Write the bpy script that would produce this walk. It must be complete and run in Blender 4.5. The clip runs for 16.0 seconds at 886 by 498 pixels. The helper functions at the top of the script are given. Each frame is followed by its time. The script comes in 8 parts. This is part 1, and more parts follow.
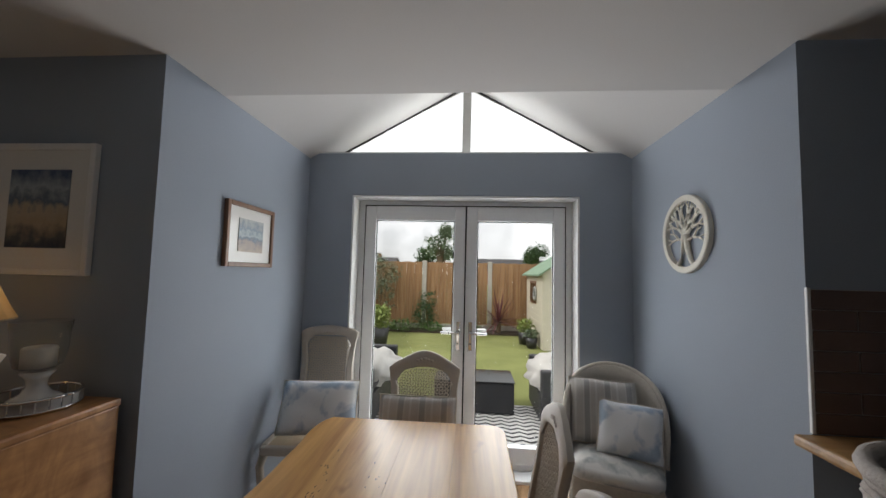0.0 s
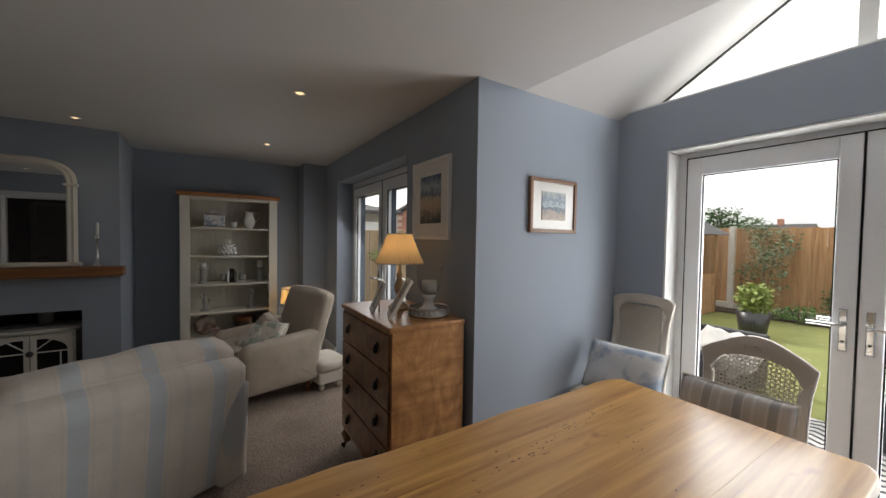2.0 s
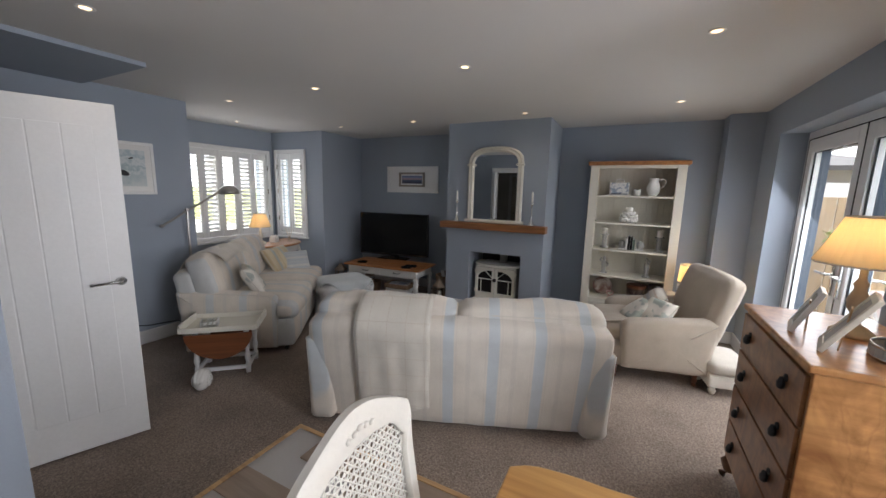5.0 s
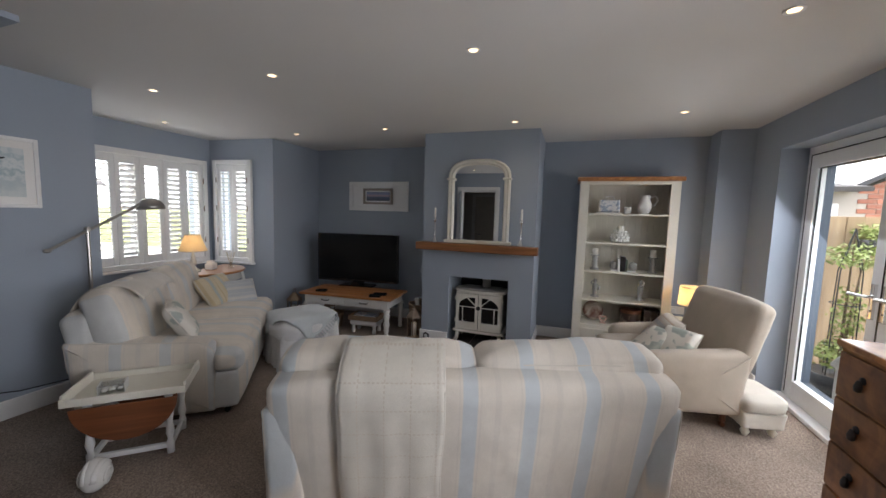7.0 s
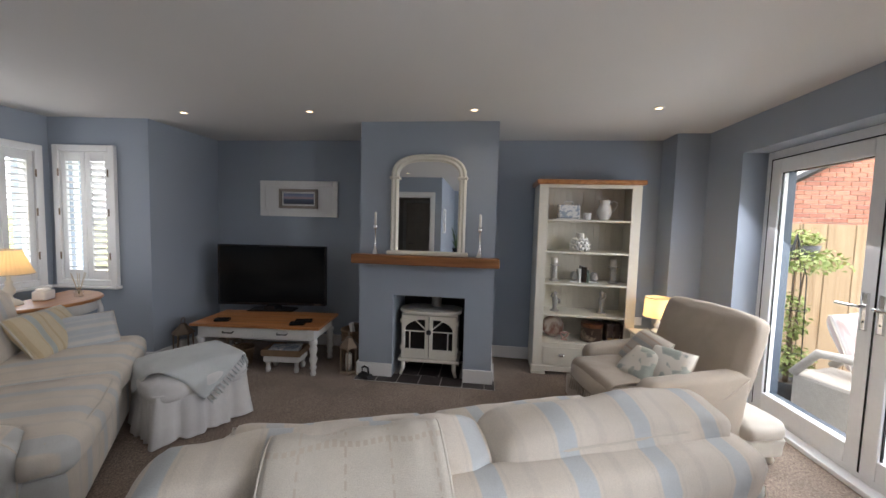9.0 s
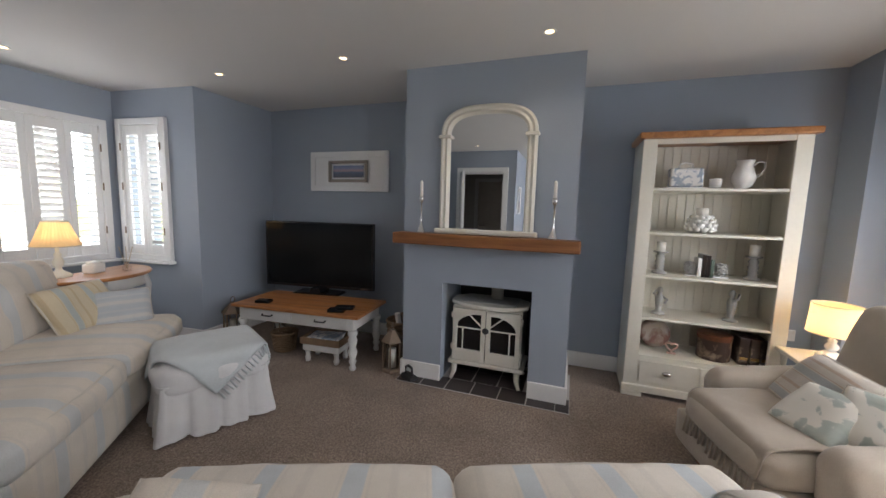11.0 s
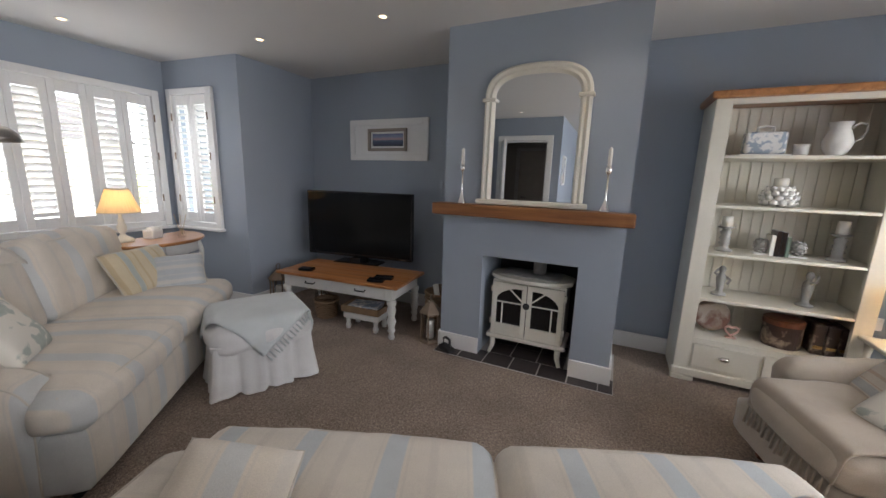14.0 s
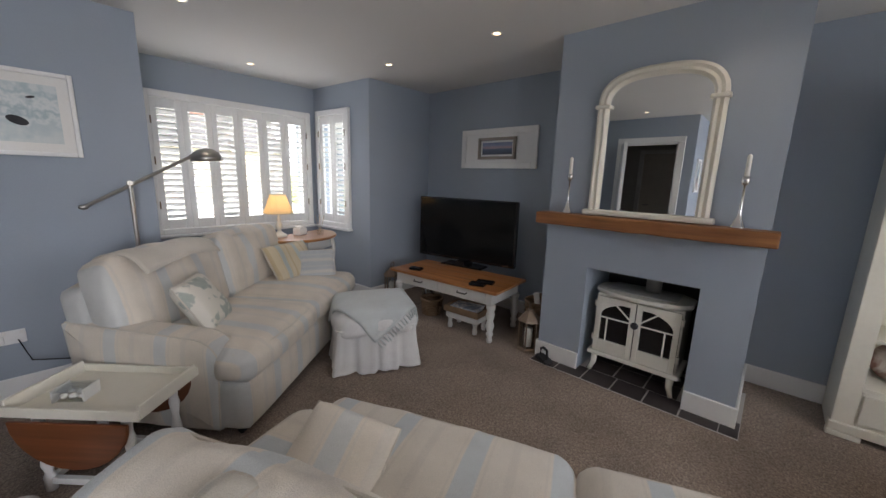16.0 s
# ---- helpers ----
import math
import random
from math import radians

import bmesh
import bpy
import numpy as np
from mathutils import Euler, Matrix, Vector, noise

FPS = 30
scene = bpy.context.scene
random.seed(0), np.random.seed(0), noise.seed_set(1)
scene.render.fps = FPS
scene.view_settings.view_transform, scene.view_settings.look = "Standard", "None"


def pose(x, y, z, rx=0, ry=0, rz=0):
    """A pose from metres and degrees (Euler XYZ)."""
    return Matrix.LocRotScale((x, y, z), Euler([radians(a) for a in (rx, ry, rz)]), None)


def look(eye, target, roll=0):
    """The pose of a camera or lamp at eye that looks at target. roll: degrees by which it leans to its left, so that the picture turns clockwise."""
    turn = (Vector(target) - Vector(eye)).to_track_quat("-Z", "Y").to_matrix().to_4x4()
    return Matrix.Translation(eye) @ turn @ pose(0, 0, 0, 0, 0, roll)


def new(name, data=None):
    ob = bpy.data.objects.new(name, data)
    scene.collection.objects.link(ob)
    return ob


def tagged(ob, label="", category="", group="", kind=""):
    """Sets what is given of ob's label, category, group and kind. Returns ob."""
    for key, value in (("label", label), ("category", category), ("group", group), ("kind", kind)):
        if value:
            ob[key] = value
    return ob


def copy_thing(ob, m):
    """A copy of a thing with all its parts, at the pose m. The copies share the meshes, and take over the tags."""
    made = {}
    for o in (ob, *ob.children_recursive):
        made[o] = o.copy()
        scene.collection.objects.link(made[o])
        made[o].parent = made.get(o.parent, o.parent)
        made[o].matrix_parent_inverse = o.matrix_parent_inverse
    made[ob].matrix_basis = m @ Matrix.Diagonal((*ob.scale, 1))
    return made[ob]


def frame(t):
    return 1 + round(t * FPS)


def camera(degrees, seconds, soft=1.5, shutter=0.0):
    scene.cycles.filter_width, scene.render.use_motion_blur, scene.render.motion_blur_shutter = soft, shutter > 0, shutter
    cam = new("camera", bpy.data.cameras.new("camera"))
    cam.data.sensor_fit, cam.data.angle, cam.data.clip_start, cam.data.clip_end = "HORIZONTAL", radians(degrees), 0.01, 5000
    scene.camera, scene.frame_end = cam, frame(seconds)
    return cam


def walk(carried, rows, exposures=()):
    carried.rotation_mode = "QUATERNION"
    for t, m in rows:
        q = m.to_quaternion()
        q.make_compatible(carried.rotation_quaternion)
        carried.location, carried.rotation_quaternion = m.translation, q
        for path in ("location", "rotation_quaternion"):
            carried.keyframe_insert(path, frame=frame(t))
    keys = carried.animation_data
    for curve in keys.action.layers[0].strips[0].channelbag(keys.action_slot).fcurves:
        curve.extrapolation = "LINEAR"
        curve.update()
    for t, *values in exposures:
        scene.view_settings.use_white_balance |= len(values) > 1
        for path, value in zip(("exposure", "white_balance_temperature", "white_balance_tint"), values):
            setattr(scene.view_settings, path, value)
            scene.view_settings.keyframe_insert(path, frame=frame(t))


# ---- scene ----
cam = camera(101.3, 16.0)
PATH = [
    (0, (-0.074, 0.227, 1.52), (-0.223, 2.217, 1.652), 1.4),
    (0.5, (0.081, 0.144, 1.496), (-0.395, 2.084, 1.595), 1.5),
    (1, (0.244, 0.11, 1.496), (-0.631, 1.908, 1.511), 1.5),
    (1.5, (0.308, 0.191, 1.516), (-0.979, 1.721, 1.47), 1.0),
    (2, (0.304, 0.312, 1.48), (-1.38, 1.391, 1.422), 0.9),
    (2.5, (0.221, 0.424, 1.467), (-1.708, 0.927, 1.298), 1.0),
    (3, (0.219, 0.517, 1.47), (-1.759, 0.456, 1.182), 1.0),
    (3.5, (0.212, 0.551, 1.488), (-1.715, 0.116, 1.174), 1.5),
    (4, (0.209, 0.562, 1.53), (-1.645, -0.082, 1.212), 1.4),
    (4.5, (0.201, 0.576, 1.565), (-1.579, -0.279, 1.245), 1.4),
    (4.7, (0.207, 0.552, 1.572), (-1.543, -0.362, 1.248), 1.4),
    (5.4, (0.19, 0.40, 1.556), (-1.62, -0.452, 1.26), 1.4),
    (6.1, (0.085, 0.165, 1.528), (-1.78, -0.557, 1.288), 1.5),
    (7, (-0.182, -0.039, 1.503), (-2.061, -0.695, 1.312), 1.6),
    (7.5, (-0.305, -0.178, 1.509), (-2.252, -0.606, 1.346), 1.5),
    (8, (-0.446, -0.328, 1.492), (-2.427, -0.562, 1.355), 1.6),
    (8.2, (-0.488, -0.435, 1.503), (-2.472, -0.631, 1.353), 1.5),
    (10.3, (-1.353, -0.472, 1.392), (-3.292, -0.935, 1.243), 1.6),
    (10.5, (-1.407, -0.444, 1.386), (-3.332, -0.958, 1.217), 1.5),
    (11, (-1.489, -0.41, 1.378), (-3.363, -1.069, 1.152), 1.6),
    (11.5, (-1.517, -0.409, 1.362), (-3.358, -1.144, 1.097), 1.8),
    (12, (-1.533, -0.415, 1.379), (-3.344, -1.216, 1.096), 1.7),
    (12.5, (-1.57, -0.407, 1.368), (-3.369, -1.231, 1.077), 1.7),
    (13, (-1.584, -0.412, 1.363), (-3.377, -1.231, 1.026), 1.7),
    (13.5, (-1.578, -0.43, 1.368), (-3.364, -1.248, 0.99), 1.8),
    (14, (-1.555, -0.464, 1.364), (-3.333, -1.296, 0.979), 1.8),
    (14.5, (-1.529, -0.494, 1.378), (-3.271, -1.394, 0.987), 1.7),
    (15, (-1.526, -0.488, 1.368), (-3.192, -1.523, 0.979), 1.6),
    (15.5, (-1.512, -0.453, 1.372), (-3.08, -1.632, 0.984), 1.7),
    (16, (-1.506, -0.382, 1.408), (-2.959, -1.701, 1.023), 1.7),
]
EXPOSURES = [(0.0, -1.92, 6650, 15), (1.3, -1.92, 6650, 15), (2.0, -1.4, 6800, 16), (2.5, -0.5, 7300, 16), (3.0, 0.0, 7300, 16), (3.6, 0.04, 7100, 16),
             (4.5, 0.0, 6400, 17), (8.2, 0.12, 6400, 17), (10.3, 0.52, 6450, 17), (14.0, 0.52, 6450, 17), (16.0, 0.36, 6450, 17)]
walk(cam, [(t, look(eye, target, roll)) for t, eye, target, roll in PATH], EXPOSURES)

# ---- world, sun, daylight at the openings ----
world = bpy.data.worlds.new("sky")
scene.world = world
world.use_nodes = True
wn = world.node_tree
sky = wn.nodes.new("ShaderNodeTexSky")
sky.sky_type, sky.sun_disc = "NISHITA", False
sky.sun_elevation, sky.sun_rotation = radians(47), radians(252.6)
sky.dust_density, sky.ozone_density = 2.0, 1.0
# broken cloud: soft noise towards white over the blue
wtc = wn.nodes.new("ShaderNodeTexCoord")
wno = wn.nodes.new("ShaderNodeTexNoise")
wno.inputs["Scale"].default_value, wno.inputs["Detail"].default_value = 2.2, 6
wrp = wn.nodes.new("ShaderNodeValToRGB")
wrp.color_ramp.elements[0].position, wrp.color_ramp.elements[1].position = 0.30, 0.45
wmx = wn.nodes.new("ShaderNodeMixRGB")
wrp.color_ramp.elements[0].color = (0.3, 0.3, 0.3, 1)
wmx.inputs["Color2"].default_value = (32, 32.5, 33, 1)
wn.links.new(wtc.outputs["Generated"], wno.inputs["Vector"])
wn.links.new(wno.outputs["Fac"], wrp.inputs["Fac"])
wn.links.new(wrp.outputs["Color"], wmx.inputs["Fac"])
wn.links.new(sky.outputs["Color"], wmx.inputs["Color1"])
wn.links.new(wmx.outputs["Color"], wn.nodes["Background"].inputs["Color"])
wn.nodes["Background"].inputs["Strength"].default_value = 0.15

sun = new("sun", bpy.data.lights.new("sun", "SUN"))
sun.data.energy, sun.data.angle, sun.data.color = 5.0, radians(8), (1.0, 0.96, 0.9)
sun.matrix_world = look((0, 0, 0), (0.8, 0.25, -0.9))


def window_light(name, x, y, z, w, h, towards, watts, color=(0.93, 0.97, 1.0)):
    la = new(name, bpy.data.lights.new(name, "AREA"))
    la.data.shape, la.data.size, la.data.size_y, la.data.energy, la.data.color = "RECTANGLE", w, h, watts, color
    la.matrix_world = look((x, y, z), towards)
    return la


window_light("daylight_garden_door", -0.12, 3.30, 1.05, 1.5, 1.8, (-0.12, 0, 0.75), 130)
window_light("daylight_gable", -0.12, 3.34, 2.70, 1.3, 0.4, (-0.12, 1.0, 1.6), 36)
window_light("daylight_patio_door", -3.16, 1.98, 1.15, 1.6, 1.75, (-3.3, 0.6, 0.1), 26)
window_light("daylight_bay", -2.985, -4.652, 1.45, 1.45, 1.2, (-2.985, 0, 1.1), 5)
window_light("daylight_bay_side", -4.16, -4.35, 1.45, 0.6, 1.3, (0, -4.0, 1.1), 3)


def lamp_bulb(name, at, watts, color, size=0.03):
    la = new(name, bpy.data.lights.new(name, "POINT"))
    la.data.energy, la.data.color, la.data.shadow_soft_size = watts, color, size
    la.location = at
    return la


def spot_bulb(at, watts=3.4):
    la = new("downlight_bulb", bpy.data.lights.new("downlight_bulb", "SPOT"))
    la.data.energy, la.data.color, la.data.shadow_soft_size = watts, (1.0, 0.88, 0.72), 0.03
    la.data.spot_size, la.data.spot_blend = radians(120), 1.0
    la.location = at
    return la
# ---- materials ----
def material(name, base, rough=0.6, metal=0.0, spread=0.06, scale=6.0, fine=80.0, bump=0.05, spec=0.5, coat=0.0, sheen=0.0, fine_spread=0.04):
    """A surface with stains at one scale and grain at another, in metres."""
    m = bpy.data.materials.new(name)
    m.use_nodes = True
    nt = m.node_tree
    b = nt.nodes["Principled BSDF"]
    b.inputs["Roughness"].default_value, b.inputs["Metallic"].default_value = rough, metal
    b.inputs["Specular IOR Level"].default_value, b.inputs["Coat Weight"].default_value = spec, coat
    b.inputs["Sheen Weight"].default_value = sheen
    tc = nt.nodes.new("ShaderNodeTexCoord")
    n1, n2 = nt.nodes.new("ShaderNodeTexNoise"), nt.nodes.new("ShaderNodeTexNoise")
    n1.inputs["Scale"].default_value, n2.inputs["Scale"].default_value = scale, fine
    n1.inputs["Detail"].default_value, n2.inputs["Detail"].default_value = 4, 3
    for n in (n1, n2):
        nt.links.new(tc.outputs["Object"], n.inputs["Vector"])
    a = nt.nodes.new("ShaderNodeMath")
    a.operation = "MULTIPLY_ADD"
    a.inputs[1].default_value, a.inputs[2].default_value = spread * 2, 1 - spread
    c = nt.nodes.new("ShaderNodeMath")
    c.operation = "MULTIPLY_ADD"
    c.inputs[1].default_value, c.inputs[2].default_value = fine_spread * 2, 1 - fine_spread
    mu = nt.nodes.new("ShaderNodeMath")
    mu.operation = "MULTIPLY"
    nt.links.new(n1.outputs["Fac"], a.inputs[0])
    nt.links.new(n2.outputs["Fac"], c.inputs[0])
    nt.links.new(a.outputs[0], mu.inputs[0])
    nt.links.new(c.outputs[0], mu.inputs[1])
    mix = nt.nodes.new("ShaderNodeVectorMath")
    mix.operation = "SCALE"
    mix.inputs[0].default_value = base
    nt.links.new(mu.outputs[0], mix.inputs["Scale"])
    nt.links.new(mix.outputs[0], b.inputs["Base Color"])
    if bump:
        bp = nt.nodes.new("ShaderNodeBump")
        bp.inputs["Strength"].default_value, bp.inputs["Distance"].default_value = min(1, bump * 4), 0.004
        nt.links.new(n2.outputs["Fac"], bp.inputs["Height"])
        nt.links.new(bp.outputs[0], b.inputs["Normal"])
    return m


def ramp(nt, stops, interpolation="LINEAR"):
    r = nt.nodes.new("ShaderNodeValToRGB")
    r.color_ramp.interpolation = interpolation
    els = r.color_ramp.elements
    while len(els) < len(stops):
        els.new(0.5)
    for e, (p, c) in zip(els, stops):
        e.position, e.color = p, (*c, 1)
    return r


def wood(name, light, dark, axis=1, scale=3.0, rough=0.4, knots=0.0, coat=0.15, figure=1.2, stretch=0.35):
    """Grain that runs along an axis of the object, with per-piece shift."""
    m = bpy.data.materials.new(name)
    m.use_nodes = True
    nt = m.node_tree
    b = nt.nodes["Principled BSDF"]
    b.inputs["Roughness"].default_value, b.inputs["Coat Weight"].default_value = rough, coat
    b.inputs["Coat Roughness"].default_value = 0.25
    tc, mp = nt.nodes.new("ShaderNodeTexCoord"), nt.nodes.new("ShaderNodeMapping")
    sc = [scale * 6] * 3
    sc[axis] = scale * stretch
    mp.inputs["Scale"].default_value = sc
    oi = nt.nodes.new("ShaderNodeObjectInfo")
    sh = nt.nodes.new("ShaderNodeVectorMath")
    sh.operation = "SCALE"
    sh.inputs[0].default_value = (7, 5, 9)
    nt.links.new(oi.outputs["Random"], sh.inputs["Scale"])
    nt.links.new(sh.outputs[0], mp.inputs["Location"])
    nt.links.new(tc.outputs["Object"], mp.inputs["Vector"])
    n1, n2 = nt.nodes.new("ShaderNodeTexNoise"), nt.nodes.new("ShaderNodeTexNoise")
    n1.inputs["Scale"].default_value, n1.inputs["Detail"].default_value, n1.inputs["Distortion"].default_value = 1.0, 6, figure
    n2.inputs["Scale"].default_value, n2.inputs["Detail"].default_value = 5.0, 4
    nt.links.new(mp.outputs[0], n1.inputs["Vector"])
    nt.links.new(mp.outputs[0], n2.inputs["Vector"])
    ad = nt.nodes.new("ShaderNodeMath")
    ad.operation = "MULTIPLY_ADD"
    ad.inputs[1].default_value = 0.35
    nt.links.new(n2.outputs["Fac"], ad.inputs[0])
    nt.links.new(n1.outputs["Fac"], ad.inputs[2])
    r = ramp(nt, [(0.42, dark), (0.62, tuple((a + c) / 2 for a, c in zip(light, dark))), (0.85, light)])
    nt.links.new(ad.outputs[0], r.inputs["Fac"])
    out = r.outputs["Color"]
    if knots:
        n3 = nt.nodes.new("ShaderNodeTexNoise")
        n3.inputs["Scale"].default_value = 9.0
        mp2 = nt.nodes.new("ShaderNodeMapping")
        s2 = [1.0] * 3
        s2[axis] = 0.5
        mp2.inputs["Scale"].default_value = s2
        nt.links.new(tc.outputs["Object"], mp2.inputs["Vector"])
        nt.links.new(mp2.outputs[0], n3.inputs["Vector"])
        r3 = ramp(nt, [(0.68, (1, 1, 1)), (0.76, (0.45, 0.34, 0.25))])
        nt.links.new(n3.outputs["Fac"], r3.inputs["Fac"])
        mx = nt.nodes.new("ShaderNodeMixRGB")
        mx.blend_type = "MULTIPLY"
        mx.inputs["Fac"].default_value = knots
        nt.links.new(out, mx.inputs["Color1"])
        nt.links.new(r3.outputs["Color"], mx.inputs["Color2"])
        out = mx.outputs["Color"]
    nt.links.new(out, b.inputs["Base Color"])
    bp = nt.nodes.new("ShaderNodeBump")
    bp.inputs["Strength"].default_value, bp.inputs["Distance"].default_value = 0.15, 0.002
    nt.links.new(ad.outputs[0], bp.inputs["Height"])
    nt.links.new(bp.outputs[0], b.inputs["Normal"])
    return m


def burr(name, light, dark, flame):
    """Book-matched veneer: cloudy figure, cross ripple and dark flame lines."""
    m = bpy.data.materials.new(name)
    m.use_nodes = True
    nt = m.node_tree
    b = nt.nodes["Principled BSDF"]
    b.inputs["Roughness"].default_value, b.inputs["Coat Weight"].default_value, b.inputs["Coat Roughness"].default_value = 0.34, 0.3, 0.2
    tc = nt.nodes.new("ShaderNodeTexCoord")

    def cloud(sx, sy, sz, scale, detail, twist):
        mp, n = nt.nodes.new("ShaderNodeMapping"), nt.nodes.new("ShaderNodeTexNoise")
        mp.inputs["Scale"].default_value = (sx, sy, sz)
        n.inputs["Scale"].default_value, n.inputs["Detail"].default_value, n.inputs["Distortion"].default_value = scale, detail, twist
        nt.links.new(tc.outputs["Object"], mp.inputs["Vector"])
        nt.links.new(mp.outputs[0], n.inputs["Vector"])
        return n.outputs["Fac"]
    r = ramp(nt, [(0.32, dark), (0.5, tuple((p + q) / 2 for p, q in zip(light, dark))), (0.68, light)])
    nt.links.new(cloud(1, 1, 0.6, 6.5, 10, 2.4), r.inputs["Fac"])
    col = r.outputs["Color"]
    lines = ramp(nt, [(0.47, (1, 1, 1)), (0.495, flame), (0.52, (1, 1, 1))])
    nt.links.new(cloud(1, 1, 0.45, 3.2, 4, 0.8), lines.inputs["Fac"])
    ripple = ramp(nt, [(0.35, (0.70, 0.64, 0.58)), (0.65, (1.0, 1.0, 1.0))])
    nt.links.new(cloud(0.8, 0.8, 7.0, 3.0, 5, 0.5), ripple.inputs["Fac"])
    for q, f in ((lines, 0.25), (ripple, 1.0)):
        mx = nt.nodes.new("ShaderNodeMixRGB")
        mx.blend_type = "MULTIPLY"
        mx.inputs["Fac"].default_value = f
        nt.links.new(col, mx.inputs["Color1"])
        nt.links.new(q.outputs["Color"], mx.inputs["Color2"])
        col = mx.outputs["Color"]
    nt.links.new(col, b.inputs["Base Color"])
    return m


def fabric(name, base, stripe=None, axis=0, period=0.2, stripe2=None, shift=0.0, weave=420.0, rough=0.9):
    """Woven cloth, plain or with soft stripes across one axis of its thing."""
    m = bpy.data.materials.new(name)
    m.use_nodes = True
    nt = m.node_tree
    b = nt.nodes["Principled BSDF"]
    b.inputs["Roughness"].default_value, b.inputs["Specular IOR Level"].default_value = rough, 0.2
    b.inputs["Sheen Weight"].default_value = 0.25
    tc = nt.nodes.new("ShaderNodeTexCoord")
    n1, n2 = nt.nodes.new("ShaderNodeTexNoise"), nt.nodes.new("ShaderNodeTexNoise")
    n1.inputs["Scale"].default_value, n2.inputs["Scale"].default_value = 5, weave
    n1.inputs["Detail"].default_value, n2.inputs["Detail"].default_value = 4, 2
    for n in (n1, n2):
        nt.links.new(tc.outputs["Object"], n.inputs["Vector"])
    if stripe:
        sep = nt.nodes.new("ShaderNodeSeparateXYZ")
        nt.links.new(tc.outputs["Object"], sep.inputs[0])
        di = nt.nodes.new("ShaderNodeMath")
        di.operation = "MULTIPLY_ADD"
        di.inputs[1].default_value, di.inputs[2].default_value = 1 / period, shift + 50
        nt.links.new(sep.outputs[axis], di.inputs[0])
        fr = nt.nodes.new("ShaderNodeMath")
        fr.operation = "FRACT"
        nt.links.new(di.outputs[0], fr.inputs[0])
        s2 = stripe2 or tuple(0.5 * a + 0.5 * c for a, c in zip(base, stripe))
        r = ramp(nt, [(0.0, base), (0.06, base), (0.07, s2), (0.085, s2), (0.10, base), (0.12, base), (0.14, stripe), (0.36, stripe), (0.38, base), (0.40, base), (0.415, s2), (0.43, s2), (0.445, base), (0.64, base), (0.66, s2), (0.74, s2), (0.76, base)])
        nt.links.new(fr.outputs[0], r.inputs["Fac"])
        col = r.outputs["Color"]
    else:
        rgb = nt.nodes.new("ShaderNodeRGB")
        rgb.outputs[0].default_value = (*base, 1)
        col = rgb.outputs[0]
    r2 = ramp(nt, [(0.3, (0.86, 0.86, 0.86)), (0.7, (1, 1, 1))])
    nt.links.new(n1.outputs["Fac"], r2.inputs["Fac"])
    r3 = ramp(nt, [(0.3, (0.82, 0.82, 0.82)), (0.7, (1, 1, 1))])
    nt.links.new(n2.outputs["Fac"], r3.inputs["Fac"])
    for r_ in (r2, r3):
        mx = nt.nodes.new("ShaderNodeMixRGB")
        mx.blend_type = "MULTIPLY"
        mx.inputs["Fac"].default_value = 1
        nt.links.new(col, mx.inputs["Color1"])
        nt.links.new(r_.outputs["Color"], mx.inputs["Color2"])
        col = mx.outputs["Color"]
    nt.links.new(col, b.inputs["Base Color"])
    n4 = nt.nodes.new("ShaderNodeTexNoise")
    n4.inputs["Scale"].default_value, n4.inputs["Detail"].default_value = 11, 2
    nt.links.new(tc.outputs["Object"], n4.inputs["Vector"])
    hs = nt.nodes.new("ShaderNodeMath")
    hs.operation = "MULTIPLY_ADD"
    hs.inputs[1].default_value = 3.5
    nt.links.new(n4.outputs["Fac"], hs.inputs[0])
    nt.links.new(n2.outputs["Fac"], hs.inputs[2])
    bp = nt.nodes.new("ShaderNodeBump")
    bp.inputs["Strength"].default_value, bp.inputs["Distance"].default_value = 0.55, 0.003
    nt.links.new(hs.outputs[0], bp.inputs["Height"])
    nt.links.new(bp.outputs[0], b.inputs["Normal"])
    return m


def glow(name, color, strength):
    m = bpy.data.materials.new(name)
    m.use_nodes = True
    b = m.node_tree.nodes["Principled BSDF"]
    b.inputs["Base Color"].default_value = (*color, 1)
    b.inputs["Emission Color"].default_value, b.inputs["Emission Strength"].default_value = (*color, 1), strength
    return m


def clear_glass(name, tint=(0.97, 0.99, 0.98), gloss=0.35):
    m = bpy.data.materials.new(name)
    m.use_nodes = True
    nt = m.node_tree
    nt.nodes.remove(nt.nodes["Principled BSDF"])
    tr, gl, mx = nt.nodes.new("ShaderNodeBsdfTransparent"), nt.nodes.new("ShaderNodeBsdfGlossy"), nt.nodes.new("ShaderNodeMixShader")
    tr.inputs["Color"].default_value = (*tint, 1)
    gl.inputs["Roughness"].default_value = 0.02
    lw = nt.nodes.new("ShaderNodeLayerWeight")
    lw.inputs["Blend"].default_value = 0.5
    pw, ml = nt.nodes.new("ShaderNodeMath"), nt.nodes.new("ShaderNodeMath")
    pw.operation, ml.operation = "POWER", "MULTIPLY_ADD"
    pw.inputs[1].default_value = 4.0
    ml.inputs[1].default_value, ml.inputs[2].default_value = gloss, 0.015
    nt.links.new(lw.outputs["Facing"], pw.inputs[0])
    nt.links.new(pw.outputs[0], ml.inputs[0])
    nt.links.new(ml.outputs[0], mx.inputs[0])
    nt.links.new(tr.outputs[0], mx.inputs[1])
    nt.links.new(gl.outputs[0], mx.inputs[2])
    nt.links.new(mx.outputs[0], nt.nodes["Material Output"].inputs["Surface"])
    return m


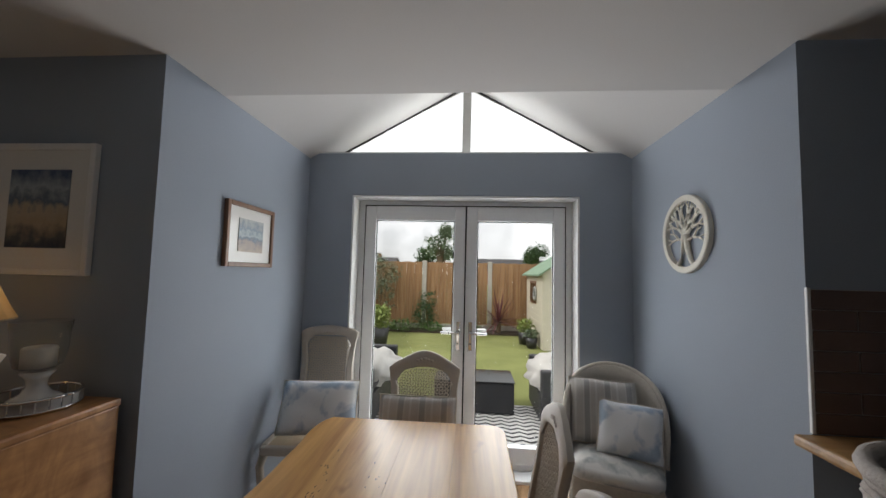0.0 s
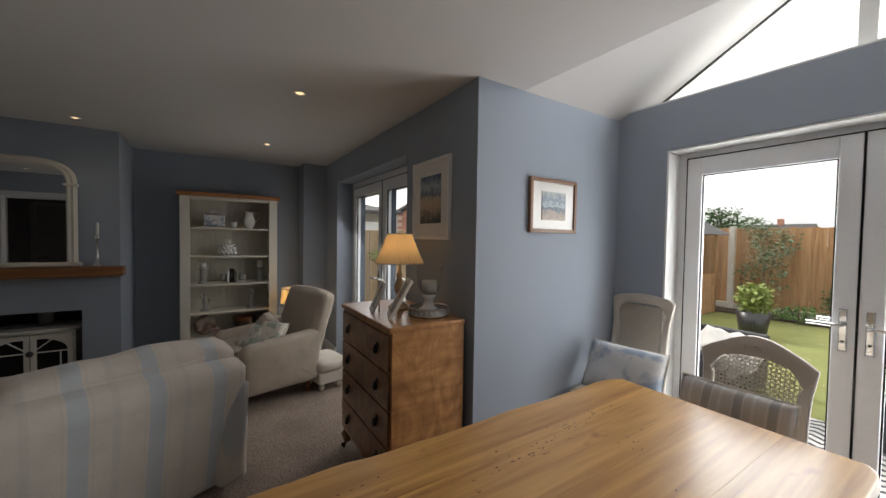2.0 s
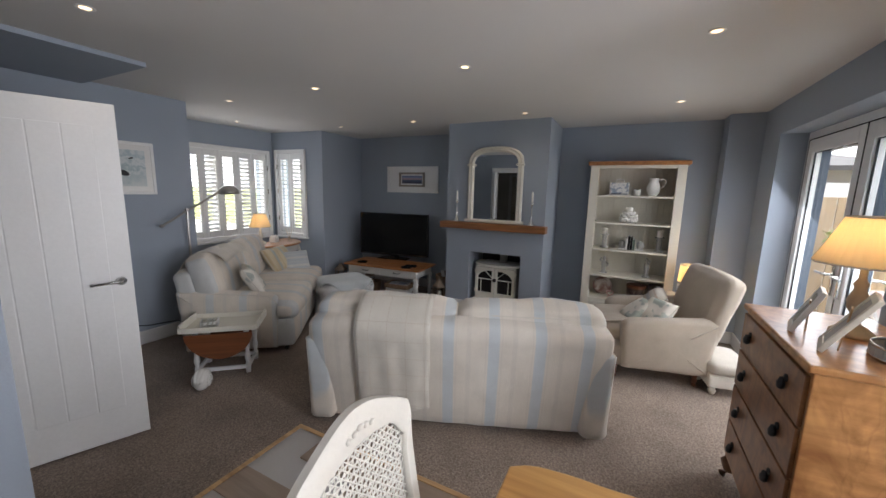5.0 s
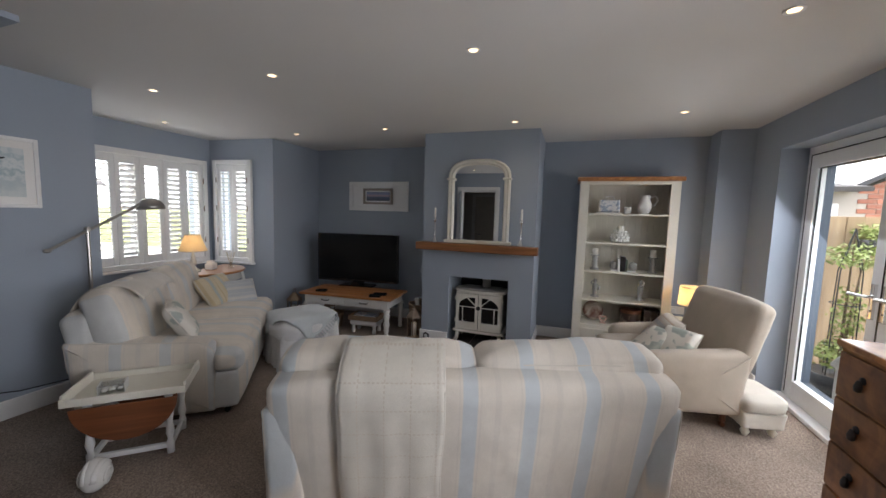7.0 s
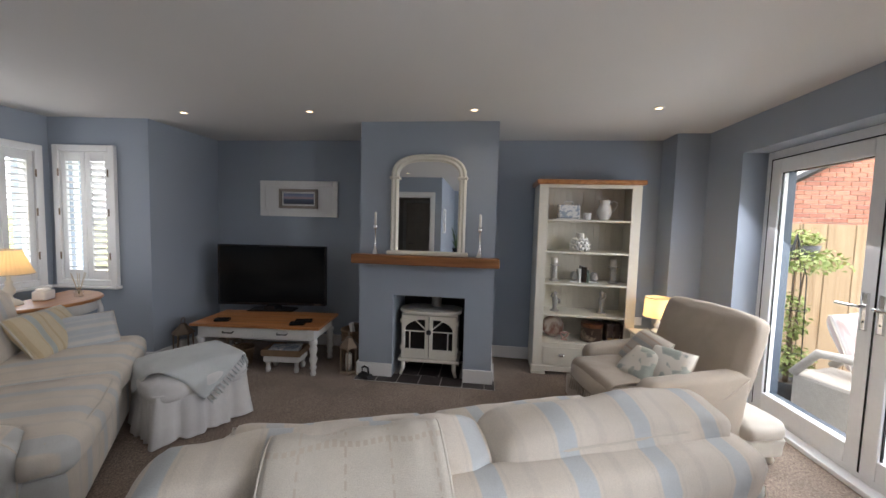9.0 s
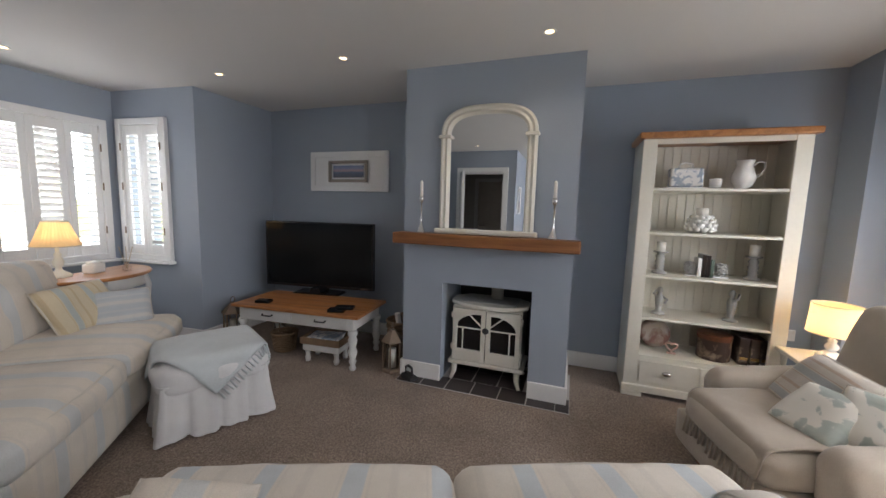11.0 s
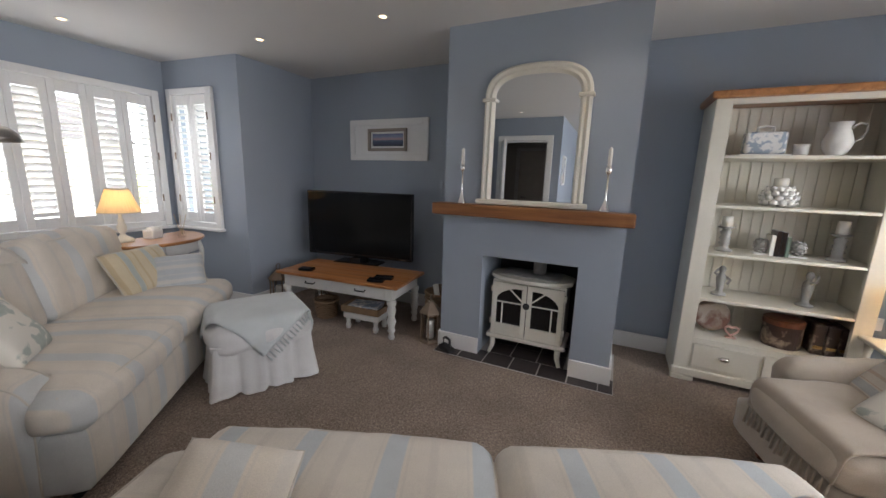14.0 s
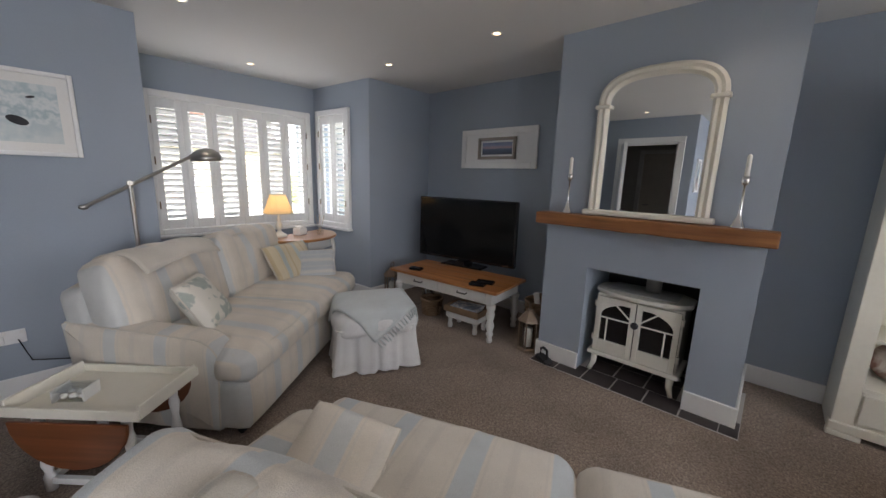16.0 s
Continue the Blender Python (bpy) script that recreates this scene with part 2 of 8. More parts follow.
def shade_cloth(name, color):
    m = bpy.data.materials.new(name)
    m.use_nodes = True
    nt = m.node_tree
    nt.nodes.remove(nt.nodes["Principled BSDF"])
    tr, di, mx = nt.nodes.new("ShaderNodeBsdfTranslucent"), nt.nodes.new("ShaderNodeBsdfDiffuse"), nt.nodes.new("ShaderNodeMixShader")
    tr.inputs["Color"].default_value = di.inputs["Color"].default_value = (*color, 1)
    mx.inputs[0].default_value = 0.6
    nt.links.new(tr.outputs[0], mx.inputs[2])
    nt.links.new(di.outputs[0], mx.inputs[1])
    nt.links.new(mx.outputs[0], nt.nodes["Material Output"].inputs["Surface"])
    return m


def twist_pile(name, mid, dark, light):
    """Twisted carpet pile: tufts of three shades, trodden paler and darker in drifts."""
    m = bpy.data.materials.new(name)
    m.use_nodes = True
    nt = m.node_tree
    b = nt.nodes["Principled BSDF"]
    b.inputs["Roughness"].default_value, b.inputs["Specular IOR Level"].default_value = 0.98, 0.05
    b.inputs["Sheen Weight"].default_value = 0.12
    tc, vo = nt.nodes.new("ShaderNodeTexCoord"), nt.nodes.new("ShaderNodeTexVoronoi")
    vo.inputs["Scale"].default_value = 210
    n1, n2 = nt.nodes.new("ShaderNodeTexNoise"), nt.nodes.new("ShaderNodeTexNoise")
    n1.inputs["Scale"].default_value, n1.inputs["Detail"].default_value = 2.5, 5
    n2.inputs["Scale"].default_value, n2.inputs["Detail"].default_value = 75, 3
    for n in (vo, n1, n2):
        nt.links.new(tc.outputs["Object"], n.inputs["Vector"])
    bw = nt.nodes.new("ShaderNodeRGBToBW")
    nt.links.new(vo.outputs["Color"], bw.inputs[0])
    r = ramp(nt, [(0.22, dark), (0.42, mid), (0.62, mid), (0.8, light)])
    nt.links.new(bw.outputs[0], r.inputs["Fac"])
    col = r.outputs["Color"]
    for n, lo in ((n1, 0.84), (n2, 0.76)):
        q = ramp(nt, [(0.36, (lo, lo, lo)), (0.64, (1.12, 1.12, 1.12))])
        mx = nt.nodes.new("ShaderNodeMixRGB")
        mx.blend_type = "MULTIPLY"
        mx.inputs["Fac"].default_value = 1
        nt.links.new(n.outputs["Fac"], q.inputs["Fac"])
        nt.links.new(col, mx.inputs["Color1"])
        nt.links.new(q.outputs["Color"], mx.inputs["Color2"])
        col = mx.outputs["Color"]
    nt.links.new(col, b.inputs["Base Color"])
    bp = nt.nodes.new("ShaderNodeBump")
    bp.inputs["Strength"].default_value, bp.inputs["Distance"].default_value = 1.0, 0.006
    nt.links.new(n2.outputs["Fac"], bp.inputs["Height"])
    nt.links.new(bp.outputs[0], b.inputs["Normal"])
    return m


def checked(name, base, line, pitch=0.115):
    """Plain wool with thin dashed check lines both ways."""
    m = fabric(name, base)
    nt = m.node_tree
    b = nt.nodes["Principled BSDF"]
    src = b.inputs["Base Color"].links[0].from_socket
    tc, sep = nt.nodes.new("ShaderNodeTexCoord"), nt.nodes.new("ShaderNodeSeparateXYZ")
    nt.links.new(tc.outputs["Object"], sep.inputs[0])

    def comb(sock, period, width):
        d, f, l = (nt.nodes.new("ShaderNodeMath") for _ in range(3))
        d.operation, f.operation, l.operation = "MULTIPLY_ADD", "FRACT", "LESS_THAN"
        d.inputs[1].default_value, d.inputs[2].default_value, l.inputs[1].default_value = 1 / period, 20.3, width
        nt.links.new(sock, d.inputs[0])
        nt.links.new(d.outputs[0], f.inputs[0])
        nt.links.new(f.outputs[0], l.inputs[0])
        return l.outputs[0]

    def both(p, q, op):
        k = nt.nodes.new("ShaderNodeMath")
        k.operation = op
        nt.links.new(p, k.inputs[0])
        nt.links.new(q, k.inputs[1])
        return k.outputs[0]
    up = both(comb(sep.outputs[0], pitch, 0.05), comb(sep.outputs[2], 0.02, 0.6), "MULTIPLY")
    across = both(comb(sep.outputs[2], pitch, 0.05), comb(sep.outputs[0], 0.02, 0.6), "MULTIPLY")
    mx = nt.nodes.new("ShaderNodeMixRGB")
    nt.links.new(both(up, across, "MAXIMUM"), mx.inputs["Fac"])
    nt.links.new(src, mx.inputs["Color1"])
    mx.inputs["Color2"].default_value = (*line, 1)
    nt.links.new(mx.outputs["Color"], b.inputs["Base Color"])
    return m


M = {
    "wall": material("blue_grey_wall_paint", (0.337, 0.384, 0.445), 0.75, spread=0.05, scale=2.0, fine=160, bump=0.04, spec=0.25),
    "ceiling": material("white_ceiling_paint", (0.66, 0.65, 0.635), 0.85, spread=0.03, scale=1.5, fine=180, bump=0.03, spec=0.2),
    "white": material("white_satin_paint", (0.80, 0.80, 0.79), 0.35, spread=0.04, scale=5, fine=60, bump=0.02),
    "upvc": material("white_door_plastic", (0.82, 0.83, 0.84), 0.3, spread=0.02, scale=4, fine=40, bump=0.0),
    "cream": material("cream_furniture_paint", (0.72, 0.69, 0.60), 0.45, spread=0.06, scale=7, fine=50, bump=0.03),
    "greywhite": material("grey_white_chalk_paint", (0.62, 0.62, 0.60), 0.55, spread=0.1, scale=9, fine=60, bump=0.05),
    "carpet": twist_pile("brown_grey_carpet", (0.285, 0.222, 0.178), (0.19, 0.146, 0.116), (0.36, 0.29, 0.24)),
    "pine": wood("honey_pine", (0.66, 0.42, 0.20), (0.34, 0.17, 0.06), axis=1, scale=2.0, rough=0.35, knots=0.5, coat=0.25),
    "table": wood("waxed_pine_plank", (0.74, 0.42, 0.14), (0.43, 0.195, 0.052), axis=1, scale=2.2, rough=0.32, knots=0.7, coat=0.35),
    "oak": wood("dark_oak_beam", (0.36, 0.15, 0.05), (0.13, 0.045, 0.015), axis=1, scale=2.5, rough=0.5),
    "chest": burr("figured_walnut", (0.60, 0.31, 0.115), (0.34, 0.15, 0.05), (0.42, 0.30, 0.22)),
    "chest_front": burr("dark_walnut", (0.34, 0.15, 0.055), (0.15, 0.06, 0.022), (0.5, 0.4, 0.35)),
    "darkwood": wood("brown_mahogany", (0.22, 0.075, 0.03), (0.09, 0.03, 0.012), axis=0, scale=2, rough=0.3),
    "laminate": wood("grey_brown_plank", (0.36, 0.27, 0.20), (0.22, 0.16, 0.12), axis=1, scale=1.6, rough=0.4),
    "sofa": fabric("cream_blue_stripe", (0.765, 0.705, 0.62), (0.60, 0.64, 0.655), 0, 0.275, (0.72, 0.665, 0.59), shift=0.4),
    "sofa_arm": fabric("cream_blue_stripe_arm", (0.765, 0.705, 0.62), (0.60, 0.64, 0.655), 1, 0.275, (0.72, 0.665, 0.59)),
    "faded": fabric("cream_faded_stripe", (0.765, 0.695, 0.60), (0.645, 0.655, 0.64), 0, 0.275, (0.715, 0.66, 0.585), shift=0.25),
    "faded_arm": fabric("cream_faded_stripe_arm", (0.765, 0.695, 0.60), (0.645, 0.655, 0.64), 1, 0.275, (0.715, 0.66, 0.585)),
    "cloth": fabric("cream_linen", (0.68, 0.63, 0.55)),
    "armchair": fabric("oatmeal_weave", (0.53, 0.46, 0.375)),
    "armchair_throw": fabric("tan_wool_throw", (0.47, 0.40, 0.32)),
    "throw": checked("cream_check_wool", (0.72, 0.68, 0.60), (0.56, 0.50, 0.42)),
    "blue_throw": fabric("pale_blue_throw", (0.62, 0.665, 0.675)),
    "white_cloth": fabric("white_cotton", (0.78, 0.78, 0.78)),
    "stripe_cushion": fabric("yellow_blue_stripe", (0.70, 0.60, 0.42), (0.50, 0.54, 0.52), 0, 0.16, (0.62, 0.50, 0.32)),
    "grey_cushion": fabric("blue_grey_cushion", (0.52, 0.55, 0.57), (0.66, 0.64, 0.6), 1, 0.11),
    "black": material("black_gloss_plastic", (0.012, 0.012, 0.014), 0.18, spread=0.02, bump=0.0),
    "anthracite": material("anthracite_plastic", (0.055, 0.075, 0.105), 0.35, spread=0.05, bump=0.0),
    "screen": material("dark_screen_glass", (0.006, 0.007, 0.008), 0.08, spec=0.22, spread=0.0, bump=0.0, fine_spread=0),
    "iron": material("black_iron", (0.02, 0.02, 0.022), 0.55, spread=0.15, scale=20, bump=0.1),
    "chrome": material("polished_silver", (0.75, 0.75, 0.74), 0.18, 1.0, spread=0.04, bump=0.0),
    "bronze": material("aged_bronze", (0.20, 0.15, 0.10), 0.35, 1.0, spread=0.1, bump=0.02),
    "nickel": material("brushed_nickel", (0.42, 0.40, 0.37), 0.32, 1.0, spread=0.06, bump=0.0),
    "brass": material("brass", (0.70, 0.50, 0.22), 0.25, 1.0, spread=0.06, bump=0.0),
    "enamel": material("cream_enamel", (0.78, 0.76, 0.68), 0.2, spread=0.03, bump=0.0, coat=0.4),
    "slate": material("dark_slate_tile", (0.045, 0.036, 0.036), 0.4, spread=0.2, scale=12, fine=60, bump=0.08),
    "grout": material("grey_grout", (0.46, 0.44, 0.42), 0.9, bump=0.05),
    "wax": material("white_wax", (0.82, 0.80, 0.74), 0.5, spread=0.02, bump=0.0),
    "ceramic": material("white_ceramic", (0.80, 0.79, 0.76), 0.2, spread=0.03, bump=0.0),
    "stone": material("grey_resin", (0.37, 0.365, 0.35), 0.6, spread=0.15, scale=25, bump=0.1),
    "wicker": material("brown_wicker", (0.22, 0.14, 0.08), 0.7, spread=0.25, scale=30, fine=120, bump=0.3),
    "grey_wicker": material("grey_wicker_paint", (0.42, 0.38, 0.34), 0.7, spread=0.2, scale=30, fine=120, bump=0.3),
    "cane": material("natural_cane", (0.55, 0.44, 0.30), 0.6, spread=0.12, scale=20, bump=0.05),
    "chair": material("stone_grey_chair_paint", (0.50, 0.45, 0.39), 0.5, spread=0.12, scale=9, fine=70, bump=0.05),
    "white_chair": material("old_white_chair_paint", (0.70, 0.67, 0.60), 0.5, spread=0.1, scale=9, fine=70, bump=0.05),
    "glass": clear_glass("window_glass"),
    "jar": clear_glass("jar_glass", (0.93, 0.94, 0.94), 0.9),
    "spot_glow": glow("downlight_glow", (1.0, 0.70, 0.38), 4.0),
    "shade": shade_cloth("pleated_shade", (0.90, 0.74, 0.48)),
    "shade2": shade_cloth("drum_shade", (0.90, 0.74, 0.46)),
    "tile": material("brown_wall_tile", (0.16, 0.105, 0.085), 0.3, spread=0.15, scale=8, bump=0.03),
    "hall": material("dark_hall_paint", (0.46, 0.44, 0.42), 0.8, bump=0.02),
    "brick": material("red_brick", (0.36, 0.17, 0.12), 0.9, spread=0.25, scale=5, fine=90, bump=0.2),
    "mortar": material("mortar", (0.48, 0.44, 0.40), 0.95, bump=0.1),
    "fence": wood("cedar_fence_board", (0.46, 0.27, 0.14), (0.26, 0.13, 0.06), axis=2, scale=2, rough=0.85, coat=0),
    "concrete": material("concrete_post", (0.52, 0.48, 0.43), 0.9, spread=0.12, bump=0.15),
    "paving": material("pale_paving", (0.50, 0.48, 0.45), 0.85, spread=0.12, bump=0.1),
    "rattan": material("black_rattan", (0.03, 0.03, 0.034), 0.55, spread=0.2, scale=40, fine=150, bump=0.3),
    "soil": material("dark_soil", (0.07, 0.05, 0.035), 0.95, spread=0.3, bump=0.3),
    "shed": material("cream_shed_paint", (0.66, 0.61, 0.50), 0.7, spread=0.08, bump=0.05),
    "shed_roof": material("green_felt_roof", (0.22, 0.32, 0.22), 0.9, spread=0.1, bump=0.2),
    "roof": material("dark_roof_tile", (0.07, 0.065, 0.065), 0.8, spread=0.2, bump=0.1),
    "leaf": material("green_leaf", (0.10, 0.19, 0.045), 0.6, spread=0.4, scale=9, bump=0.0),
    "dark_leaf": material("dark_green_leaf", (0.05, 0.10, 0.03), 0.6, spread=0.4, scale=9, bump=0.0),
    "lime_leaf": material("lime_leaf", (0.25, 0.31, 0.08), 0.6, spread=0.35, scale=9, bump=0.0),
    "red_leaf": material("dark_red_leaf", (0.15, 0.045, 0.05), 0.5, spread=0.3, scale=9, bump=0.0),
    "bark": material("brown_bark", (0.16, 0.11, 0.07), 0.9, spread=0.3, bump=0.3),
    "fur": fabric("white_fleece", (0.76, 0.73, 0.69), weave=150),
    "pink": fabric("pink_stripe", (0.66, 0.52, 0.50), (0.70, 0.66, 0.64), 2, 0.06),
}


def print_material(name, bands, scale=4.0, distort=0.6, vertical=2, rough=0.35):
    """A small printed picture: soft bands of colour up the sheet, broken by noise. bands: (position, colour)."""
    m = bpy.data.materials.new(name)
    m.use_nodes = True
    nt = m.node_tree
    b = nt.nodes["Principled BSDF"]
    b.inputs["Roughness"].default_value = rough
    tc = nt.nodes.new("ShaderNodeTexCoord")
    n = nt.nodes.new("ShaderNodeTexNoise")
    n.inputs["Scale"].default_value, n.inputs["Detail"].default_value = scale, 5
    nt.links.new(tc.outputs["Generated"], n.inputs["Vector"])
    sep = nt.nodes.new("ShaderNodeSeparateXYZ")
    nt.links.new(tc.outputs["Generated"], sep.inputs[0])
    a = nt.nodes.new("ShaderNodeMath")
    a.operation = "MULTIPLY_ADD"
    a.inputs[1].default_value = distort
    nt.links.new(n.outputs["Fac"], a.inputs[0])
    nt.links.new(sep.outputs[vertical], a.inputs[2])
    c = nt.nodes.new("ShaderNodeMath")
    c.operation = "SUBTRACT"
    c.inputs[1].default_value = distort / 2
    nt.links.new(a.outputs[0], c.inputs[0])
    r = ramp(nt, bands)
    nt.links.new(c.outputs[0], r.inputs["Fac"])
    nt.links.new(r.outputs["Color"], b.inputs["Base Color"])
    return m


def blotch(name, base, ink, scale=6.0, lo=0.5, hi=0.6, rough=0.8, coord="Object", ink2=None):
    """A pale ground with blotches of print."""
    m = bpy.data.materials.new(name)
    m.use_nodes = True
    nt = m.node_tree
    b = nt.nodes["Principled BSDF"]
    b.inputs["Roughness"].default_value = rough
    tc = nt.nodes.new("ShaderNodeTexCoord")
    n = nt.nodes.new("ShaderNodeTexNoise")
    n.inputs["Scale"].default_value, n.inputs["Detail"].default_value, n.inputs["Distortion"].default_value = scale, 5, 0.4
    nt.links.new(tc.outputs[coord], n.inputs["Vector"])
    r = ramp(nt, [(0.0, base), (lo, base), (hi, ink), (min(1, hi + 0.15), ink2 or ink)])
    nt.links.new(n.outputs["Fac"], r.inputs["Fac"])
    nt.links.new(r.outputs["Color"], b.inputs["Base Color"])
    return m


def varied(name, light, dark, island):
    """Each piece its own shade, with grain."""
    m = material(name, light, 0.9, spread=0.2, scale=8, fine=120, bump=0.2, fine_spread=0.15)
    nt = m.node_tree
    b = nt.nodes["Principled BSDF"]
    if island:
        rn = nt.nodes.new("ShaderNodeNewGeometry").outputs["Random Per Island"]
    else:
        rn = nt.nodes.new("ShaderNodeObjectInfo").outputs["Random"]
    r = ramp(nt, [(0.0, dark), (0.5, light), (1.0, tuple(min(1, c * 1.25) for c in light))])
    nt.links.new(rn, r.inputs["Fac"])
    old = b.inputs["Base Color"].links[0].from_node
    nt.links.new(r.outputs["Color"], old.inputs[0])
    return m


mirror_glass = bpy.data.materials.new("mirror_glass")
mirror_glass.use_nodes = True
mb = mirror_glass.node_tree.nodes["Principled BSDF"]
mb.inputs["Base Color"].default_value, mb.inputs["Metallic"].default_value, mb.inputs["Roughness"].default_value = (0.86, 0.88, 0.88, 1), 1.0, 0.01
M.update({
    "mirror": mirror_glass,
    "bulb": glow("warm_bulb", (1.0, 0.72, 0.38), 12.0),
    "print": blotch("flower_print_linen", (0.68, 0.65, 0.58), (0.40, 0.43, 0.39), 11.0, 0.53, 0.57, 0.9, ink2=(0.33, 0.37, 0.33)),
    "blue_print": blotch("blue_flower_print_cotton", (0.72, 0.73, 0.74), (0.36, 0.44, 0.54), 6.0, 0.50, 0.60, 0.9),
    "blue_china": blotch("blue_china_pattern", (0.74, 0.74, 0.72), (0.34, 0.40, 0.48), 30.0, 0.46, 0.54, 0.25),
    "brown_plate": blotch("brown_plate_glaze", (0.55, 0.47, 0.40), (0.25, 0.13, 0.10), 9.0, 0.42, 0.55, 0.25),
    "printed_tin": blotch("dark_printed_tin", (0.05, 0.028, 0.022), (0.34, 0.27, 0.20), 11.0, 0.52, 0.62, 0.35),
    "pink_wood": material("pink_painted_wood", (0.60, 0.38, 0.32), 0.6),
    "green_book": material("green_book_cloth", (0.10, 0.14, 0.11), 0.7),
    "taupe_metal": material("taupe_lantern_metal", (0.24, 0.18, 0.13), 0.5, 0.3, spread=0.2, scale=20),
    "frame_taupe": material("taupe_frame", (0.30, 0.26, 0.22), 0.5),
    "frame_brown": wood("brown_frame_wood", (0.26, 0.13, 0.07), (0.14, 0.07, 0.035), axis=2, scale=3),
    "knot": material("dark_knot", (0.07, 0.035, 0.015), 0.5),
    "cane_pale": material("pale_grey_cane", (0.52, 0.45, 0.36), 0.6, spread=0.12, scale=20),
    "loom": material("cream_woven_paper", (0.60, 0.55, 0.48), 0.75, spread=0.12, scale=60, fine=300, bump=0.3, fine_spread=0.2),
    "print_grey": blotch("grey_flower_print", (0.66, 0.65, 0.62), (0.36, 0.38, 0.38), 7.0, 0.48, 0.6, 0.9),
    "coir": material("brown_coir", (0.34, 0.20, 0.10), 0.95, spread=0.2, scale=12, fine=300, bump=0.3, fine_spread=0.3),
    "bar_oak": wood("oak_worktop", (0.52, 0.31, 0.13), (0.34, 0.18, 0.07), axis=0, scale=2, rough=0.35),
    "black_cloth": fabric("charcoal_cloth", (0.05, 0.05, 0.055)),
    "pot": material("black_glazed_pot", (0.03, 0.03, 0.032), 0.3, spread=0.1),
    "leaf_grey": material("grey_green_leaf", (0.13, 0.18, 0.10), 0.6, spread=0.4, scale=9, bump=0.0),
    "grass_far": material("mown_lawn", (0.25, 0.27, 0.10), 0.9, spread=0.4, scale=1.2, fine=60, bump=0.3, spec=0.1, fine_spread=0.25),
    "old_fence": wood("weathered_fence_board", (0.44, 0.32, 0.20), (0.28, 0.19, 0.11), axis=2, scale=2, rough=0.9, coat=0),
    "brick_piece": varied("red_brick_piece", (0.40, 0.17, 0.115), (0.28, 0.115, 0.085), False),
    "brick_field": varied("red_brick_field", (0.40, 0.17, 0.115), (0.28, 0.115, 0.085), True),
    "pine_x": wood("honey_pine_board", (0.50, 0.22, 0.075), (0.25, 0.09, 0.026), axis=0, scale=2.0, rough=0.3, knots=0.5, coat=0.3),
    "stripe_cushion2": fabric("cream_grey_stripe", (0.66, 0.60, 0.52), (0.46, 0.47, 0.46), 1, 0.15, (0.56, 0.44, 0.34)),
    "plaid": fabric("grey_plaid", (0.60, 0.57, 0.53), (0.42, 0.41, 0.39), 0, 0.12, (0.70, 0.68, 0.65)),
    "sea_print": print_material("evening_sea_print", [(0.0, (0.03, 0.035, 0.06)), (0.3, (0.05, 0.07, 0.13)), (0.48, (0.10, 0.14, 0.22)), (0.56, (0.42, 0.28, 0.30)), (0.75, (0.22, 0.26, 0.40)), (1.0, (0.12, 0.15, 0.27))], 5, 0.35),
    "beach_print": print_material("rocky_beach_print", [(0.0, (0.05, 0.06, 0.08)), (0.12, (0.12, 0.12, 0.12)), (0.3, (0.46, 0.36, 0.24)), (0.5, (0.52, 0.44, 0.33)), (0.62, (0.12, 0.17, 0.24)), (0.75, (0.40, 0.46, 0.52)), (1.0, (0.08, 0.12, 0.22))], 6, 0.5),
    "coast_print": print_material("coast_print", [(0.0, (0.40, 0.32, 0.25)), (0.25, (0.30, 0.25, 0.22)), (0.42, (0.07, 0.12, 0.17)), (0.55, (0.34, 0.40, 0.44)), (0.7, (0.14, 0.21, 0.27)), (1.0, (0.45, 0.46, 0.46))], 5, 0.8),
    "mist_print": print_material("pale_misty_print", [(0.0, (0.60, 0.64, 0.63)), (0.3, (0.46, 0.54, 0.56)), (0.42, (0.62, 0.66, 0.66)), (0.55, (0.36, 0.46, 0.49)), (0.7, (0.66, 0.69, 0.69)), (0.85, (0.40, 0.50, 0.53)), (1.0, (0.62, 0.66, 0.66))], 6, 0.9),
})


# ---- mesh helpers ----
def bm_box(x0, y0, z0, x1, y1, z1, bevel=0.0, bm=None, m=None, seg=2):
    own = bmesh.new()
    bmesh.ops.create_cube(own, size=1)
    for v in own.verts:
        v.co = Vector(((x0 + x1) / 2 + v.co.x * (x1 - x0), (y0 + y1) / 2 + v.co.y * (y1 - y0), (z0 + z1) / 2 + v.co.z * (z1 - z0)))
    if bevel:
        bmesh.ops.bevel(own, geom=own.edges[:], offset=min(bevel, 0.49 * min(abs(x1 - x0), abs(y1 - y0), abs(z1 - z0))), segments=seg, profile=0.5, affect="EDGES")
    return bm_add(bm, own, m)


def bm_add(bm, own, m=None):
    if m is not None:
        own.transform(m)
    if bm is None:
        return own
    me = bpy.data.meshes.new("tmp")
    own.to_mesh(me)
    own.free()
    bm.from_mesh(me)
    bpy.data.meshes.remove(me)
    return bm


